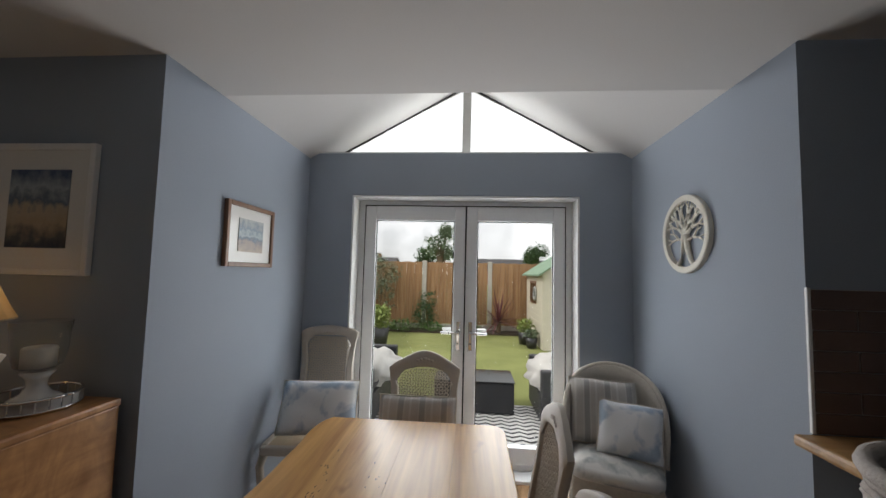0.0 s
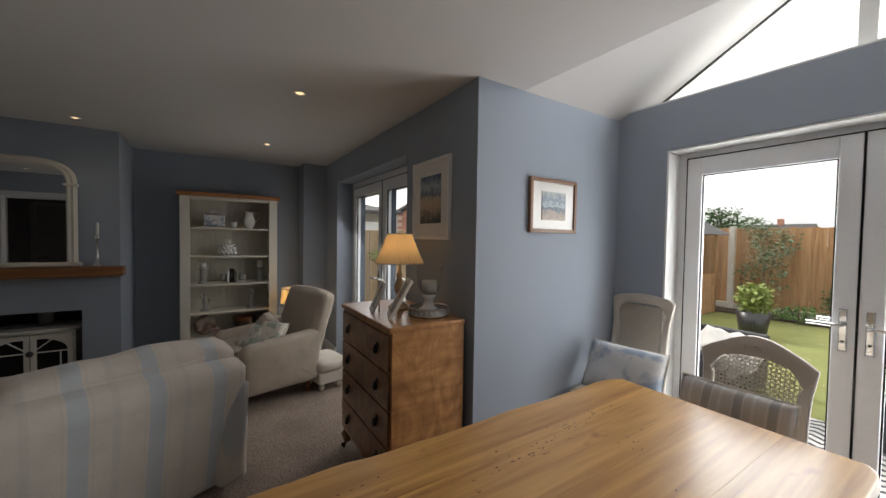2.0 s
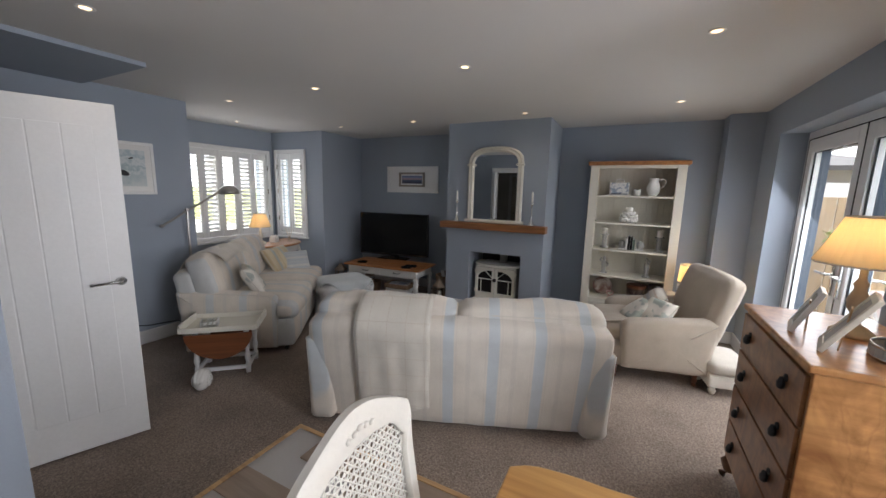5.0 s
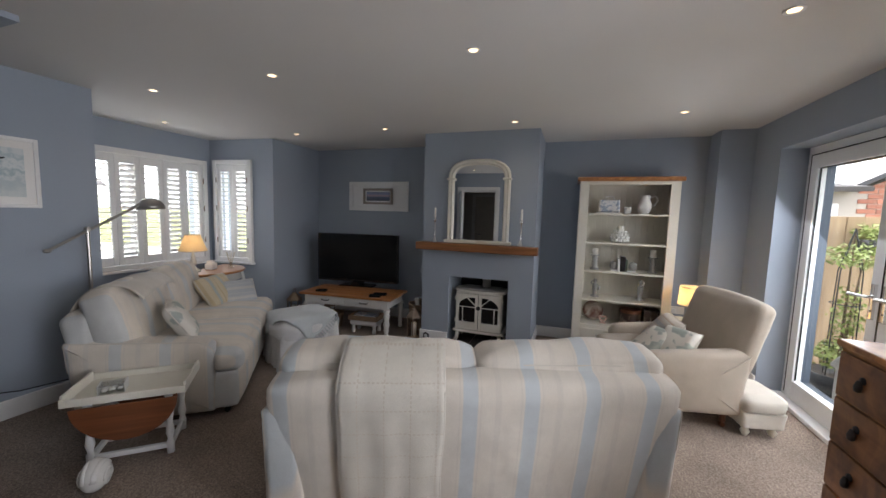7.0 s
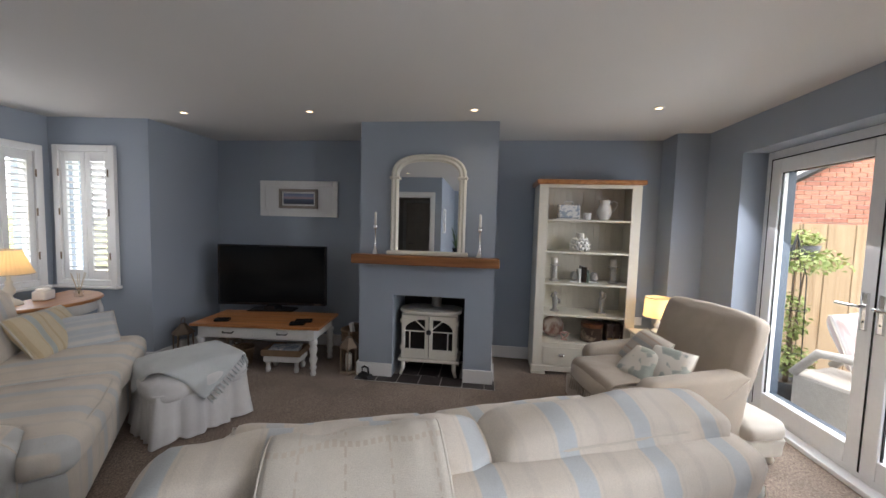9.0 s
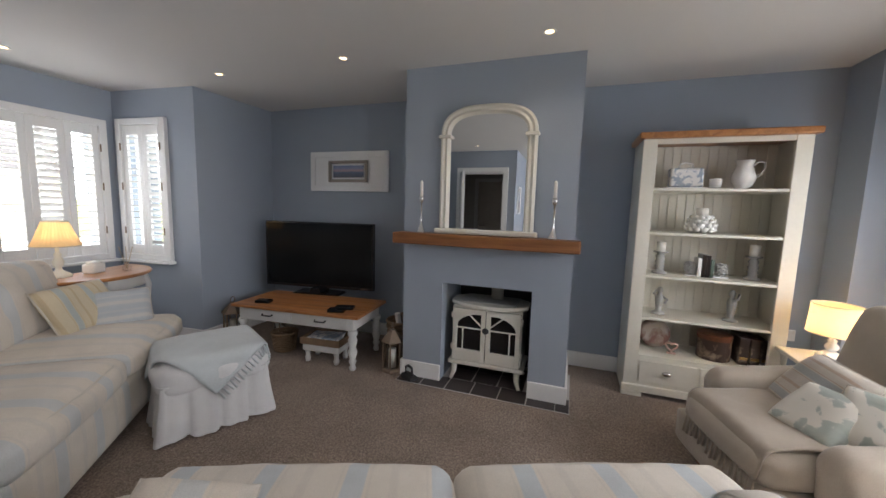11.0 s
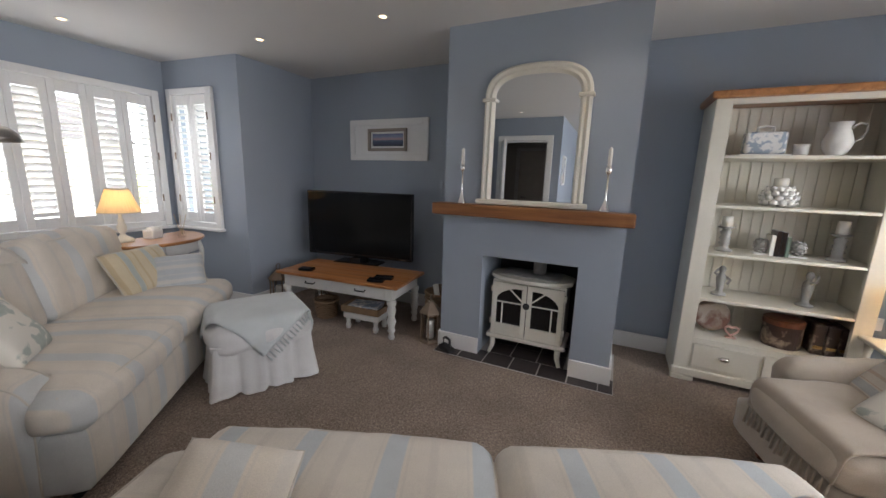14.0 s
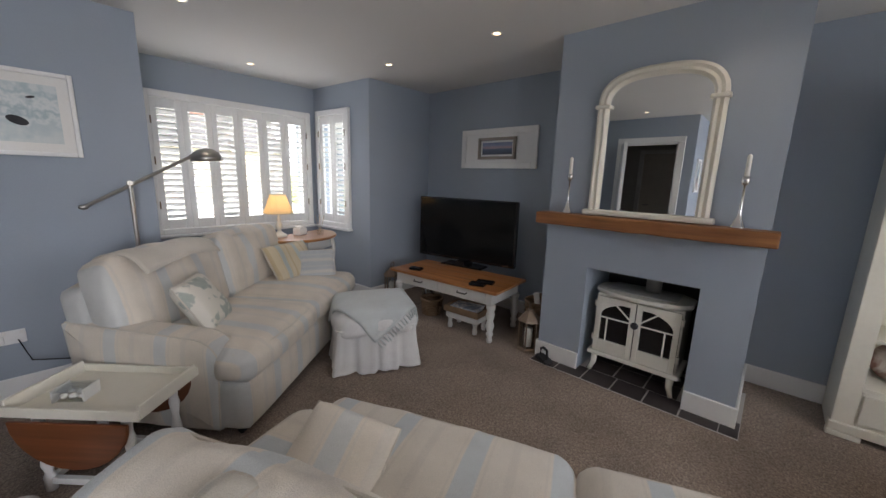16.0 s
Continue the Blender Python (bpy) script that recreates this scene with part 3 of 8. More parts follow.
def bm_lathe(profile, seg=24, at=(0, 0, 0), bm=None, m=None, sweep=360.0, squash=1.0):
    """Turns (radius, height) pairs round the z axis."""
    own = bmesh.new()
    full = sweep >= 360
    n = seg if full else seg + 1
    rings = []
    for r, z in profile:
        rings.append([own.verts.new((at[0] + r * math.cos(radians(sweep) * i / seg), at[1] + squash * r * math.sin(radians(sweep) * i / seg), at[2] + z)) for i in range(n)])
    for a, b in zip(rings, rings[1:]):
        for i in range(seg):
            j = (i + 1) % n
            own.faces.new((a[i], a[j], b[j], b[i]))
    if full:
        for ring, flip in ((rings[0], True), (rings[-1], False)):
            if (Vector(ring[0].co) - Vector(ring[seg // 2].co)).length > 1e-5:
                own.faces.new(ring[::-1] if flip else ring)
    bmesh.ops.remove_doubles(own, verts=own.verts[:], dist=1e-5)
    return bm_add(bm, own, m)


def bm_tube(points, radius, seg=8, bm=None, m=None, taper=None):
    """A round bar along a path."""
    own = bmesh.new()
    pts = [Vector(p) for p in points]
    rings = []
    up = Vector((0, 0, 1))
    for i, p in enumerate(pts):
        d = (pts[min(i + 1, len(pts) - 1)] - pts[max(i - 1, 0)]).normalized()
        side = d.cross(up if abs(d.z) < 0.95 else Vector((1, 0, 0))).normalized()
        nor = side.cross(d)
        r = radius if taper is None else radius + (taper - radius) * i / (len(pts) - 1)
        rings.append([own.verts.new(p + r * (side * math.cos(2 * math.pi * k / seg) + nor * math.sin(2 * math.pi * k / seg))) for k in range(seg)])
    for a, b in zip(rings, rings[1:]):
        for k in range(seg):
            own.faces.new((a[k], a[(k + 1) % seg], b[(k + 1) % seg], b[k]))
    own.faces.new(rings[0][::-1])
    own.faces.new(rings[-1])
    bmesh.ops.recalc_face_normals(own, faces=own.faces[:])
    return bm_add(bm, own, m)


def bm_prism(outline, depth, bm=None, m=None, bevel=0.0):
    """An outline in x and z, pushed through y from 0 to depth."""
    own = bmesh.new()
    vs = [own.verts.new((x, 0, z)) for x, z in outline]
    f = own.faces.new(vs)
    ex = bmesh.ops.extrude_face_region(own, geom=[f])
    for v in ex["geom"]:
        if isinstance(v, bmesh.types.BMVert):
            v.co.y += depth
    bmesh.ops.recalc_face_normals(own, faces=own.faces[:])
    if bevel:
        bmesh.ops.bevel(own, geom=own.edges[:], offset=bevel, segments=2, profile=0.5, affect="EDGES")
    return bm_add(bm, own, m)


def bm_cushion(w, d, h, bm=None, m=None, n=14, power=0.5, edge=0.35, wrinkle=0.006, crown=1.0, seed=0):
    """A filled cushion: w by d, h thick at the middle, thinner to a seam."""
    own = bmesh.new()
    grid = {}
    for s in (1, -1):
        for i in range(n + 1):
            for j in range(n + 1):
                if s < 0 and (i in (0, n) or j in (0, n)):
                    grid[s, i, j] = grid[1, i, j]
                    continue
                u, v = 2 * i / n - 1, 2 * j / n - 1
                f = max(0.0, (1 - u ** 4) * (1 - v ** 4)) ** power
                pinch = 1 - 0.04 * (1 - v * v) * abs(u) ** 4
                pinch2 = 1 - 0.04 * (1 - u * u) * abs(v) ** 4
                z = s * h / 2 * (f * (1 - edge) + edge * min(1.0, 4 * f)) * (crown if s > 0 else 1)
                p = Vector((u * w / 2 * pinch, v * d / 2 * pinch2, z))
                p.z += wrinkle * noise.noise(Vector((p.x * 7 + seed, p.y * 7, s * 3 + seed)))
                grid[s, i, j] = own.verts.new(p)
    for s in (1, -1):
        for i in range(n):
            for j in range(n):
                q = [grid[s, i, j], grid[s, i + 1, j], grid[s, i + 1, j + 1], grid[s, i, j + 1]]
                own.faces.new(q if s > 0 else q[::-1])
    for f in own.faces:
        f.smooth = True
    return bm_add(bm, own, m)


def bm_pad(w, d, h, r=0.05, bm=None, m=None, puff=0.02, n=10, wrinkle=0.004, seed=0):
    """A boxed upholstery block with rounded edges, swollen faces and slight folds; stands on z = 0, centred."""
    own = bmesh.new()
    bmesh.ops.create_cube(own, size=1)
    bmesh.ops.subdivide_edges(own, edges=own.edges[:], cuts=n, use_grid_fill=True)
    hx, hy, hz = w / 2, d / 2, h / 2
    for v in own.verts:
        u = Vector((v.co.x * 2, v.co.y * 2, v.co.z * 2))
        q = Vector((u.x * hx, u.y * hy, u.z * hz))
        inner = Vector((max(-hx + r, min(hx - r, q.x)), max(-hy + r, min(hy - r, q.y)), max(-hz + r, min(hz - r, q.z))))
        dlt = q - inner
        if dlt.length > 1e-9:
            big = max(abs(dlt.x), abs(dlt.y), abs(dlt.z))
            q = inner + dlt.normalized() * min(r, big)
        p = Vector((1 - u.x ** 2, 1 - u.y ** 2, 1 - u.z ** 2))
        q.x += math.copysign(puff, u.x) * max(0, p.y * p.z) * abs(u.x) ** 3
        q.y += math.copysign(puff, u.y) * max(0, p.x * p.z) * abs(u.y) ** 3
        q.z += math.copysign(puff, u.z) * max(0, p.x * p.y) * abs(u.z) ** 3
        q += Vector((1, 1, 1)) * (wrinkle * noise.noise(q * 8 + Vector((seed, 0, seed))))
        q.z += hz
        v.co = q
    for f in own.faces:
        f.smooth = True
    return bm_add(bm, own, m)


def bm_blob(rx, ry, rz, at=(0, 0, 0), bm=None, m=None, sub=2, rough=0.0, seed=0):
    own = bmesh.new()
    bmesh.ops.create_icosphere(own, subdivisions=sub, radius=1)
    for v in own.verts:
        k = 1 + rough * noise.noise(v.co * 2.3 + Vector((seed, seed, 0)))
        v.co = Vector((v.co.x * rx * k + at[0], v.co.y * ry * k + at[1], v.co.z * rz * k + at[2]))
    for f in own.faces:
        f.smooth = True
    return bm_add(bm, own, m)


def mesh_of(name, bm, mat, smooth=None):
    me = bpy.data.meshes.new(name)
    if smooth is not None:
        for f in bm.faces:
            f.smooth = smooth
    bm.to_mesh(me)
    bm.free()
    me.materials.append(M[mat] if isinstance(mat, str) else mat)
    return me


def part(name, bm, mat, parent, label="", smooth=None, m=None):
    ob = new(name, mesh_of(name, bm, mat, smooth))
    ob.parent = parent
    if m is not None:
        ob.matrix_local = m
    return tagged(ob, label)


def thing(name, label, category, at=None, group="", kind=""):
    ob = new(name)
    if at is not None:
        ob.matrix_world = at
    return tagged(ob, label, category, group, kind)


def solid(name, bm, mat, label, category="", kind="structure", smooth=None, group=""):
    return tagged(new(name, mesh_of(name, bm, mat, smooth)), label, category, group, kind)


def smooth_by_angle(ob, angle=35):
    for p in ob.data.polygons:
        p.use_smooth = True
    ob.data.set_sharp_from_angle(angle=radians(angle))
    return ob
# ---- the rooms ----
CEIL = 2.405
T = 0.30


def wall(name, label, *boxes):
    bm = bmesh.new()
    for b in boxes:
        bm_box(*b, bm=bm)
    return solid(name, bm, "wall", label, "wall")


carpet = solid("floor", bm_box(-5.2, -5.0, -0.12, -1.33, 1.72, 0.0), "carpet", "brown-grey twist pile carpet in the living room", "carpet")
carpet_b = solid("floor_door_side", bm_box(-1.33, -5.0, -0.12, 2.9, -1.32, 0.0), "carpet", "brown-grey twist pile carpet beside the hall door", "carpet")
screed = solid("floor_dining", bm_box(-1.36, -1.32, -0.12, 2.9, 3.2, -0.012), "grout", "floor below the dining planks", "floor")

wall("wall_garden", "blue-grey painted wall round the garden doors", (-1.655, 2.977, 0, -1.0, 3.277, 2.444), (0.737, 2.977, 0, 1.42, 3.277, 2.444), (-1.0, 2.977, 2.115, 0.737, 3.277, 2.444))
wall("wall_alcove_west", "blue-grey painted side wall of the dining alcove", (-1.655, 1.6, 0, -1.355, 2.977, 2.44))
wall("wall_alcove_east", "pale blue-grey painted side wall of the dining alcove", (1.113, 1.61, 0, 1.42, 2.977, 2.44))
wall("wall_patio", "blue-grey painted wall round the patio doors", (-5.15, 1.6, 0, -4.08, 1.9, 2.5), (-2.24, 1.6, 0, -1.655, 1.9, 2.5), (-4.08, 1.6, 2.13, -2.24, 1.9, 2.5))
wall("wall_fireplace", "blue-grey painted wall behind the chimney breast", (-5.15, -4.0, 0, -4.85, 1.6, 2.5))
wall("wall_pillar", "blue-grey painted boxed pillar in the corner", (-4.85, 1.31, 0, -4.55, 1.6, CEIL))
wall("wall_tv_side", "blue-grey painted return wall beside the bay", (-4.85, -4.0, 0, -3.95, -3.71, 2.5))
wall("wall_bay_back", "blue-grey painted wall round the bay window", (-4.25, -5.0, 0, -1.75, -4.70, 0.80), (-4.25, -5.0, 2.10, -1.75, -4.70, 2.5), (-2.18, -5.0, 0.80, -1.75, -4.70, 2.10), (-4.25, -5.0, 0.80, -3.76, -4.70, 2.10))
# the bay's slightly splayed side, with its window
bay_side = pose(-3.945, -3.71, 0, 0, 0, 5.2)
bm = bmesh.new()
for b in ((-0.2, -1.02, 0, 0, 0, 0.80), (-0.2, -1.02, 2.12, 0, 0, 2.5), (-0.2, -0.34, 0.80, 0, 0, 2.12), (-0.2, -1.02, 0.80, 0, -0.88, 2.12)):
    bm_box(*b, bm=bm, m=bay_side)
solid("wall_bay_side", bm, "wall", "blue-grey painted side wall of the bay", "wall")
wall("wall_bay_near", "blue-grey painted side wall of the bay", (-2.05, -4.70, 0, -1.75, -3.96, 2.5))
wall("wall_sofa", "blue-grey painted wall behind the long sofa", (-2.05, -3.96, 0, 0.13, -3.66, 2.5))
wall("wall_hall", "blue-grey painted wall with the hall doorway", (-0.167, -3.66, 0, -0.04, -2.37, 2.5), (-0.167, -1.59, 0, -0.04, -1.377, 2.5), (-0.167, -2.37, 2.03, -0.04, -1.59, 2.5))
wall("wall_kitchen_south", "pale blue-grey painted wall of the dining side", (-0.04, -1.50, 0, 2.9, -1.377, 2.5))
wall("wall_kitchen_east", "pale blue-grey painted end wall of the kitchen", (2.6, -1.377, 0, 2.9, 1.61, 2.5))
wall("wall_kitchen_north", "blue-grey painted wall above the worktop", (1.42, 1.61, 0, 2.9, 1.91, 2.5))

ceiling = solid("ceiling", bm_box(-5.15, -5.0, CEIL, 2.9, 1.6, CEIL + 0.2), "ceiling", "white painted flat ceiling", "ceiling")
solid("ceiling_alcove", bm_box(-1.355, 1.6, CEIL, 1.113, 1.957, CEIL + 0.2), "ceiling", "white painted edge of the flat ceiling", "ceiling")
# the vaulted roof over the alcove
for side, x0, x1 in (("west", -1.655, -0.12), ("east", 1.42, -0.12)):
    xe, ze = (-1.355, 2.405) if side == "west" else (1.113, 2.405)
    k = (3.075 - ze) / (-0.12 - xe)
    z0 = ze + k * (x0 - xe)
    bm = bm_prism([(x0, z0), (x1, 3.075), (x1, 3.25), (x0, z0 + 0.175)], 1.25, m=pose(0, 1.957, 0))
    solid("ceiling_vault_" + side, bm, "ceiling", "white painted sloping ceiling of the alcove vault", "ceiling")
solid("ceiling_vault_end", bm_prism([(-1.355, 2.605), (1.113, 2.605), (-0.12, 3.2)], 0.05, m=pose(0, 1.905, 0)), "ceiling", "white painted upstand of the vault", "ceiling")
solid("ceiling_soffit", bm_box(-1.25, -3.66, 2.375, -0.167, -2.63, CEIL), "wall", "blue-grey painted soffit over the hall door corner", "soffit")

# chimney breast round the fireplace opening
wall("chimney_breast", "blue-grey painted chimney breast with a square fire opening", (-4.85, -1.655, 0, -4.10, -1.325, CEIL), (-4.85, -0.645, 0, -4.10, -0.385, CEIL), (-4.85, -1.325, 0.80, -4.10, -0.645, CEIL))
solid("fireback", bm_box(-4.85, -1.325, 0, -4.62, -0.645, 0.80), "iron", "black-painted back of the fire opening", "fireback")

# hall beyond the doorway
wall_hall = solid("hall_wall", bmesh.new(), "hall", "dark grey hall walls", "wall")
bm = bmesh.new()
bm_box(1.5, -3.6, 0, 1.6, -1.5, 2.5, bm=bm)
bm_box(-0.04, -3.66, 0, 1.6, -3.6, 2.5, bm=bm)
bm_box(-0.04, -1.53, 0, 1.5, -1.5, 2.5, bm=bm)
bm.to_mesh(wall_hall.data)
# ---- doors, windows, skirting, lights ----
def pane(name, parent, x0, y0, z0, x1, y1, z1, m=None):
    g = part(name, bm_box(x0, y0, z0, x1, y1, z1), "glass", parent, "clear double-glazed pane", m=m)
    g.visible_shadow = False
    return g


def lever(parent, x, y, z, side, out, rot=0):
    """A chrome lever handle on a long plate; side: which way the lever points, out: towards the room."""
    bm = bm_box(x - 0.015, y, z - 0.11, x + 0.015, y + out * 0.012, z + 0.11, 0.004)
    bm_tube([(x, y, z + 0.03), (x, y + out * 0.055, z + 0.03), (x + side * 0.02, y + out * 0.06, z + 0.03), (x + side * 0.13, y + out * 0.058, z + 0.028)], 0.009, 8, bm)
    bm_lathe([(0.0, 0), (0.008, 0.0), (0.008, 0.012), (0, 0.012)], 12, bm=bm, m=pose(x, y, z - 0.06, -90 * out, 0, 0))
    return part("door_handle", bm, "chrome", parent, "chrome lever handle on a back plate")


def french_doors(name, label, x0, x1, mid, y, top, glass, sill, clad):
    """A pair of glazed doors in a frame; y is the inner face, the room lies towards smaller y."""
    root = thing(name, label, "door", kind="structure")
    bm = bm_box(x0, y, 0.0, x0 + 0.065, y + 0.07, top + 0.07, 0.005)
    bm_box(x1 - 0.065, y, 0.0, x1, y + 0.07, top + 0.07, 0.005, bm)
    bm_box(x0 + 0.065, y, top, x1 - 0.065, y + 0.07, top + 0.07, 0.005, bm)
    bm_box(x0 + 0.065, y, 0.0, x1 - 0.065, y + 0.075, 0.07, 0.005, bm)
    part("door_frame", bm, "upvc", root)
    for a, b, side in ((x0 + 0.068, mid - 0.003, -1), (mid + 0.003, x1 - 0.068, 1)):
        bm = bm_box(a, y - 0.012, 0.073, a + 0.09, y + 0.05, top - 0.003, 0.006)
        bm_box(b - 0.09, y - 0.012, 0.073, b, y + 0.05, top - 0.003, 0.006, bm)
        bm_box(a + 0.09, y - 0.012, 0.073, b - 0.09, y + 0.05, sill, 0.006, bm)
        bm_box(a + 0.09, y - 0.012, glass, b - 0.09, y + 0.05, top - 0.003, 0.006, bm)
        leaf = part("door_leaf", bm, "upvc", root)
        pane("pane", leaf, a + 0.088, y + 0.015, sill - 0.002, b - 0.088, y + 0.035, glass + 0.002)
        bm = bmesh.new()
        for u, v in ((a + 0.09, a + 0.098), (b - 0.098, b - 0.09)):
            bm_box(u, y + 0.004, sill, v, y + 0.014, glass, bm=bm)
        bm_box(a + 0.098, y + 0.004, glass - 0.008, b - 0.098, y + 0.014, glass, bm=bm)
        part("gasket", bm, "black", leaf, "dark rubber gasket")
        bm = bm_box(a + 0.012, y + 0.0515, 0.073, a + 0.083, y + clad, top - 0.003, 0.004)
        bm_box(b - 0.083, y + 0.0515, 0.073, b - 0.012, y + clad, top - 0.003, 0.004, bm)
        bm_box(a + 0.083, y + 0.0515, 0.073, b - 0.083, y + clad, sill - 0.006, 0.004, bm)
        bm_box(a + 0.083, y + 0.0515, glass + 0.006, b - 0.083, y + clad, top - 0.003, 0.004, bm)
        part("outer_face", bm, "anthracite", leaf, "dark grey-blue outer face of the leaf")
        bm = bmesh.new()
        for u in (a - 0.004, b - 0.002):
            bm_box(u, y - 0.0135, 0.073, u + 0.006, y - 0.002, top, bm=bm)
        bm_box(a, y - 0.0135, top - 0.003, b, y - 0.002, top + 0.003, bm=bm)
        part("seal", bm, "black", leaf, "black rubber seal round the leaf")
        hx = b - 0.045 if side < 0 else a + 0.045
        lever(leaf, hx, y - 0.012, 1.03, -1 if side < 0 else 1, -1)
        lever(leaf, hx, y + clad, 1.03, -1 if side < 0 else 1, 1)
    return root


french_doors("door_1", "white double-glazed French doors to the garden with chrome handles", -1.0, 0.737, -0.11, 3.14, 2.06, 1.94, 0.20, 0.07)
french_doors("door_2", "white double-glazed French doors to the side patio with chrome handles", -4.08, -2.24, -3.14, 1.79, 2.06, 1.95, 0.20, 0.11)

# white linings of the reveals
bm = bm_box(-1.0, 2.981, 0.0, -0.985, 3.14, 2.10, 0.002)
bm_box(0.722, 2.981, 0.0, 0.737, 3.14, 2.10, 0.002, bm)
bm_box(-1.0, 2.981, 2.10, 0.737, 3.14, 2.113, 0.002, bm)
solid("trim_door_lining", bm, "white", "white painted lining of the garden door reveal", "trim")
solid("trim_threshold", bm_box(-0.985, 2.985, -0.012, 0.722, 3.14, 0.035, 0.006), "upvc", "white plastic door threshold", "trim")
solid("trim_patio_threshold", bm_box(-4.08, 1.70, 0.0, -2.24, 1.79, 0.035, 0.006), "upvc", "white plastic patio door threshold", "trim")

# glazed gable
gable = thing("window_1", "triangular glazed gable with a grey central bar above the garden doors", "window", kind="structure")
k = 0.555
gl = bm_prism([(-1.20, 2.46), (0.96, 2.46), (-0.12, 2.46 + k * 1.08)], 0.02, m=pose(0, 3.15, 0))
g = part("pane", gl, "glass", gable, "clear triangular pane")
g.visible_shadow = False
bm = bm_box(-0.155, 3.12, 2.445, -0.085, 3.19, 3.05, 0.004)
part("window_bar", bm, "greywhite", gable, "grey-white upright bar")
bm = bm_tube([(-1.22, 3.14, 2.452), (-0.12, 3.14, 2.452 + k * 1.1)], 0.009, 6)
bm_tube([(0.98, 3.14, 2.452), (-0.12, 3.14, 2.452 + k * 1.1)], 0.009, 6, bm)
part("window_frame", bm, "iron", gable, "thin dark frame edge")
solid("trim_gable_sill", bm_box(-1.355, 2.979, 2.446, 1.113, 3.26, 2.456), "white", "white sill of the gable window", "trim")


# plantation shutters
def shutter_panel(parent, x0, x1, z0, z1, m, louvre_mesh, tilt, first_z, count, pitch):
    st = 0.048
    bm = bm_box(x0, -0.014, z0, x0 + st, 0.014, z1, 0.004)
    bm_box(x1 - st, -0.014, z0, x1, 0.014, z1, 0.004, bm)
    bm_box(x0 + st, -0.014, z0, x1 - st, 0.014, z0 + 0.09, 0.004, bm)
    bm_box(x0 + st, -0.014, z1 - 0.09, x1 - st, 0.014, z1, 0.004, bm)
    p = part("shutter", bm, "white", parent, "white hinged shutter panel with open slats", m=m)
    for i in range(count):
        l = new("slat", louvre_mesh)
        l.parent = p
        l.matrix_local = pose((x0 + x1) / 2, 0, first_z + pitch * (i + 0.5), tilt, 0, 0)
    return p


def shutters(name, label, m, width, z0, z1, panels, tilts):
    root = thing(name, label, "shutters", at=m, kind="structure")
    bm = bm_box(-width / 2, -0.03, z0, -width / 2 + 0.06, 0.035, z1, 0.006)
    bm_box(width / 2 - 0.06, -0.03, z0, width / 2, 0.035, z1, 0.006, bm)
    bm_box(-width / 2 + 0.06, -0.03, z1 - 0.06, width / 2 - 0.06, 0.035, z1, 0.006, bm)
    bm_box(-width / 2 + 0.06, -0.03, z0, width / 2 - 0.06, 0.035, z0 + 0.05, 0.006, bm)
    bm_box(-width / 2 - 0.02, -0.03, z0 - 0.03, width / 2 + 0.02, 0.07, z0 - 0.002, 0.008, bm)
    part("shutter_frame", bm, "white", root, "white moulded shutter frame with a sill")
    inner = width - 0.126
    w = inner / panels
    zz0, zz1 = z0 + 0.053, z1 - 0.063
    n = round((zz1 - zz0 - 0.18) / 0.058)
    pitch = (zz1 - zz0 - 0.18) / n
    lw = w - 0.096 - 0.006
    me = mesh_of("slat", bm_box(-lw / 2, -0.031, -0.0035, lw / 2, 0.031, 0.0035, 0.003), "white")
    for i in range(panels):
        a = -inner / 2 + i * w
        shutter_panel(root, a + 0.0015, a + w - 0.0015, zz0, zz1, None, me, tilts[i % len(tilts)], zz0 + 0.09, n, pitch)
    bm = bmesh.new()
    for sx in (-1, 1):
        for zz in (z0 + 0.25, (z0 + z1) / 2, z1 - 0.3):
            bm_lathe([(0, 0), (0.006, 0), (0.006, 0.07), (0, 0.07)], 8, (sx * (width / 2 - 0.06), 0.037, zz), bm)
    part("hinge", bm, "bronze", root, "dark metal hinges")
    g = part("pane", bm_box(-width / 2 + 0.03, -0.14, z0, width / 2 - 0.03, -0.13, z1), "glass", root, "window pane behind the shutters")
    g.visible_shadow = False
    bm = bmesh.new()
    for x in [-width / 2, width / 2 - 0.05] + ([-0.03, -width / 4, width / 4] if panels > 2 else []):
        bm_box(x, -0.17, z0, x + 0.05, -0.11, z1, 0.003, bm)
    bm_box(-width / 2, -0.165, z0, width / 2, -0.115, z0 + 0.06, 0.003, bm)
    bm_box(-width / 2, -0.165, z1 - 0.06, width / 2, -0.115, z1, 0.003, bm)
    part("window_frame", bm, "upvc", root, "white plastic window frame")
    return root


shutters("window_2", "white plantation shutters with open slats across the bay window", pose(-2.985, -4.70, 0), 1.60, 0.79, 2.115, 6, (8, 40))
shutters("window_3", "narrow white plantation shutters on the bay's side", bay_side @ pose(0, -0.62, 0, 0, 0, -90), 0.61, 0.79, 2.14, 2, (40, 10))

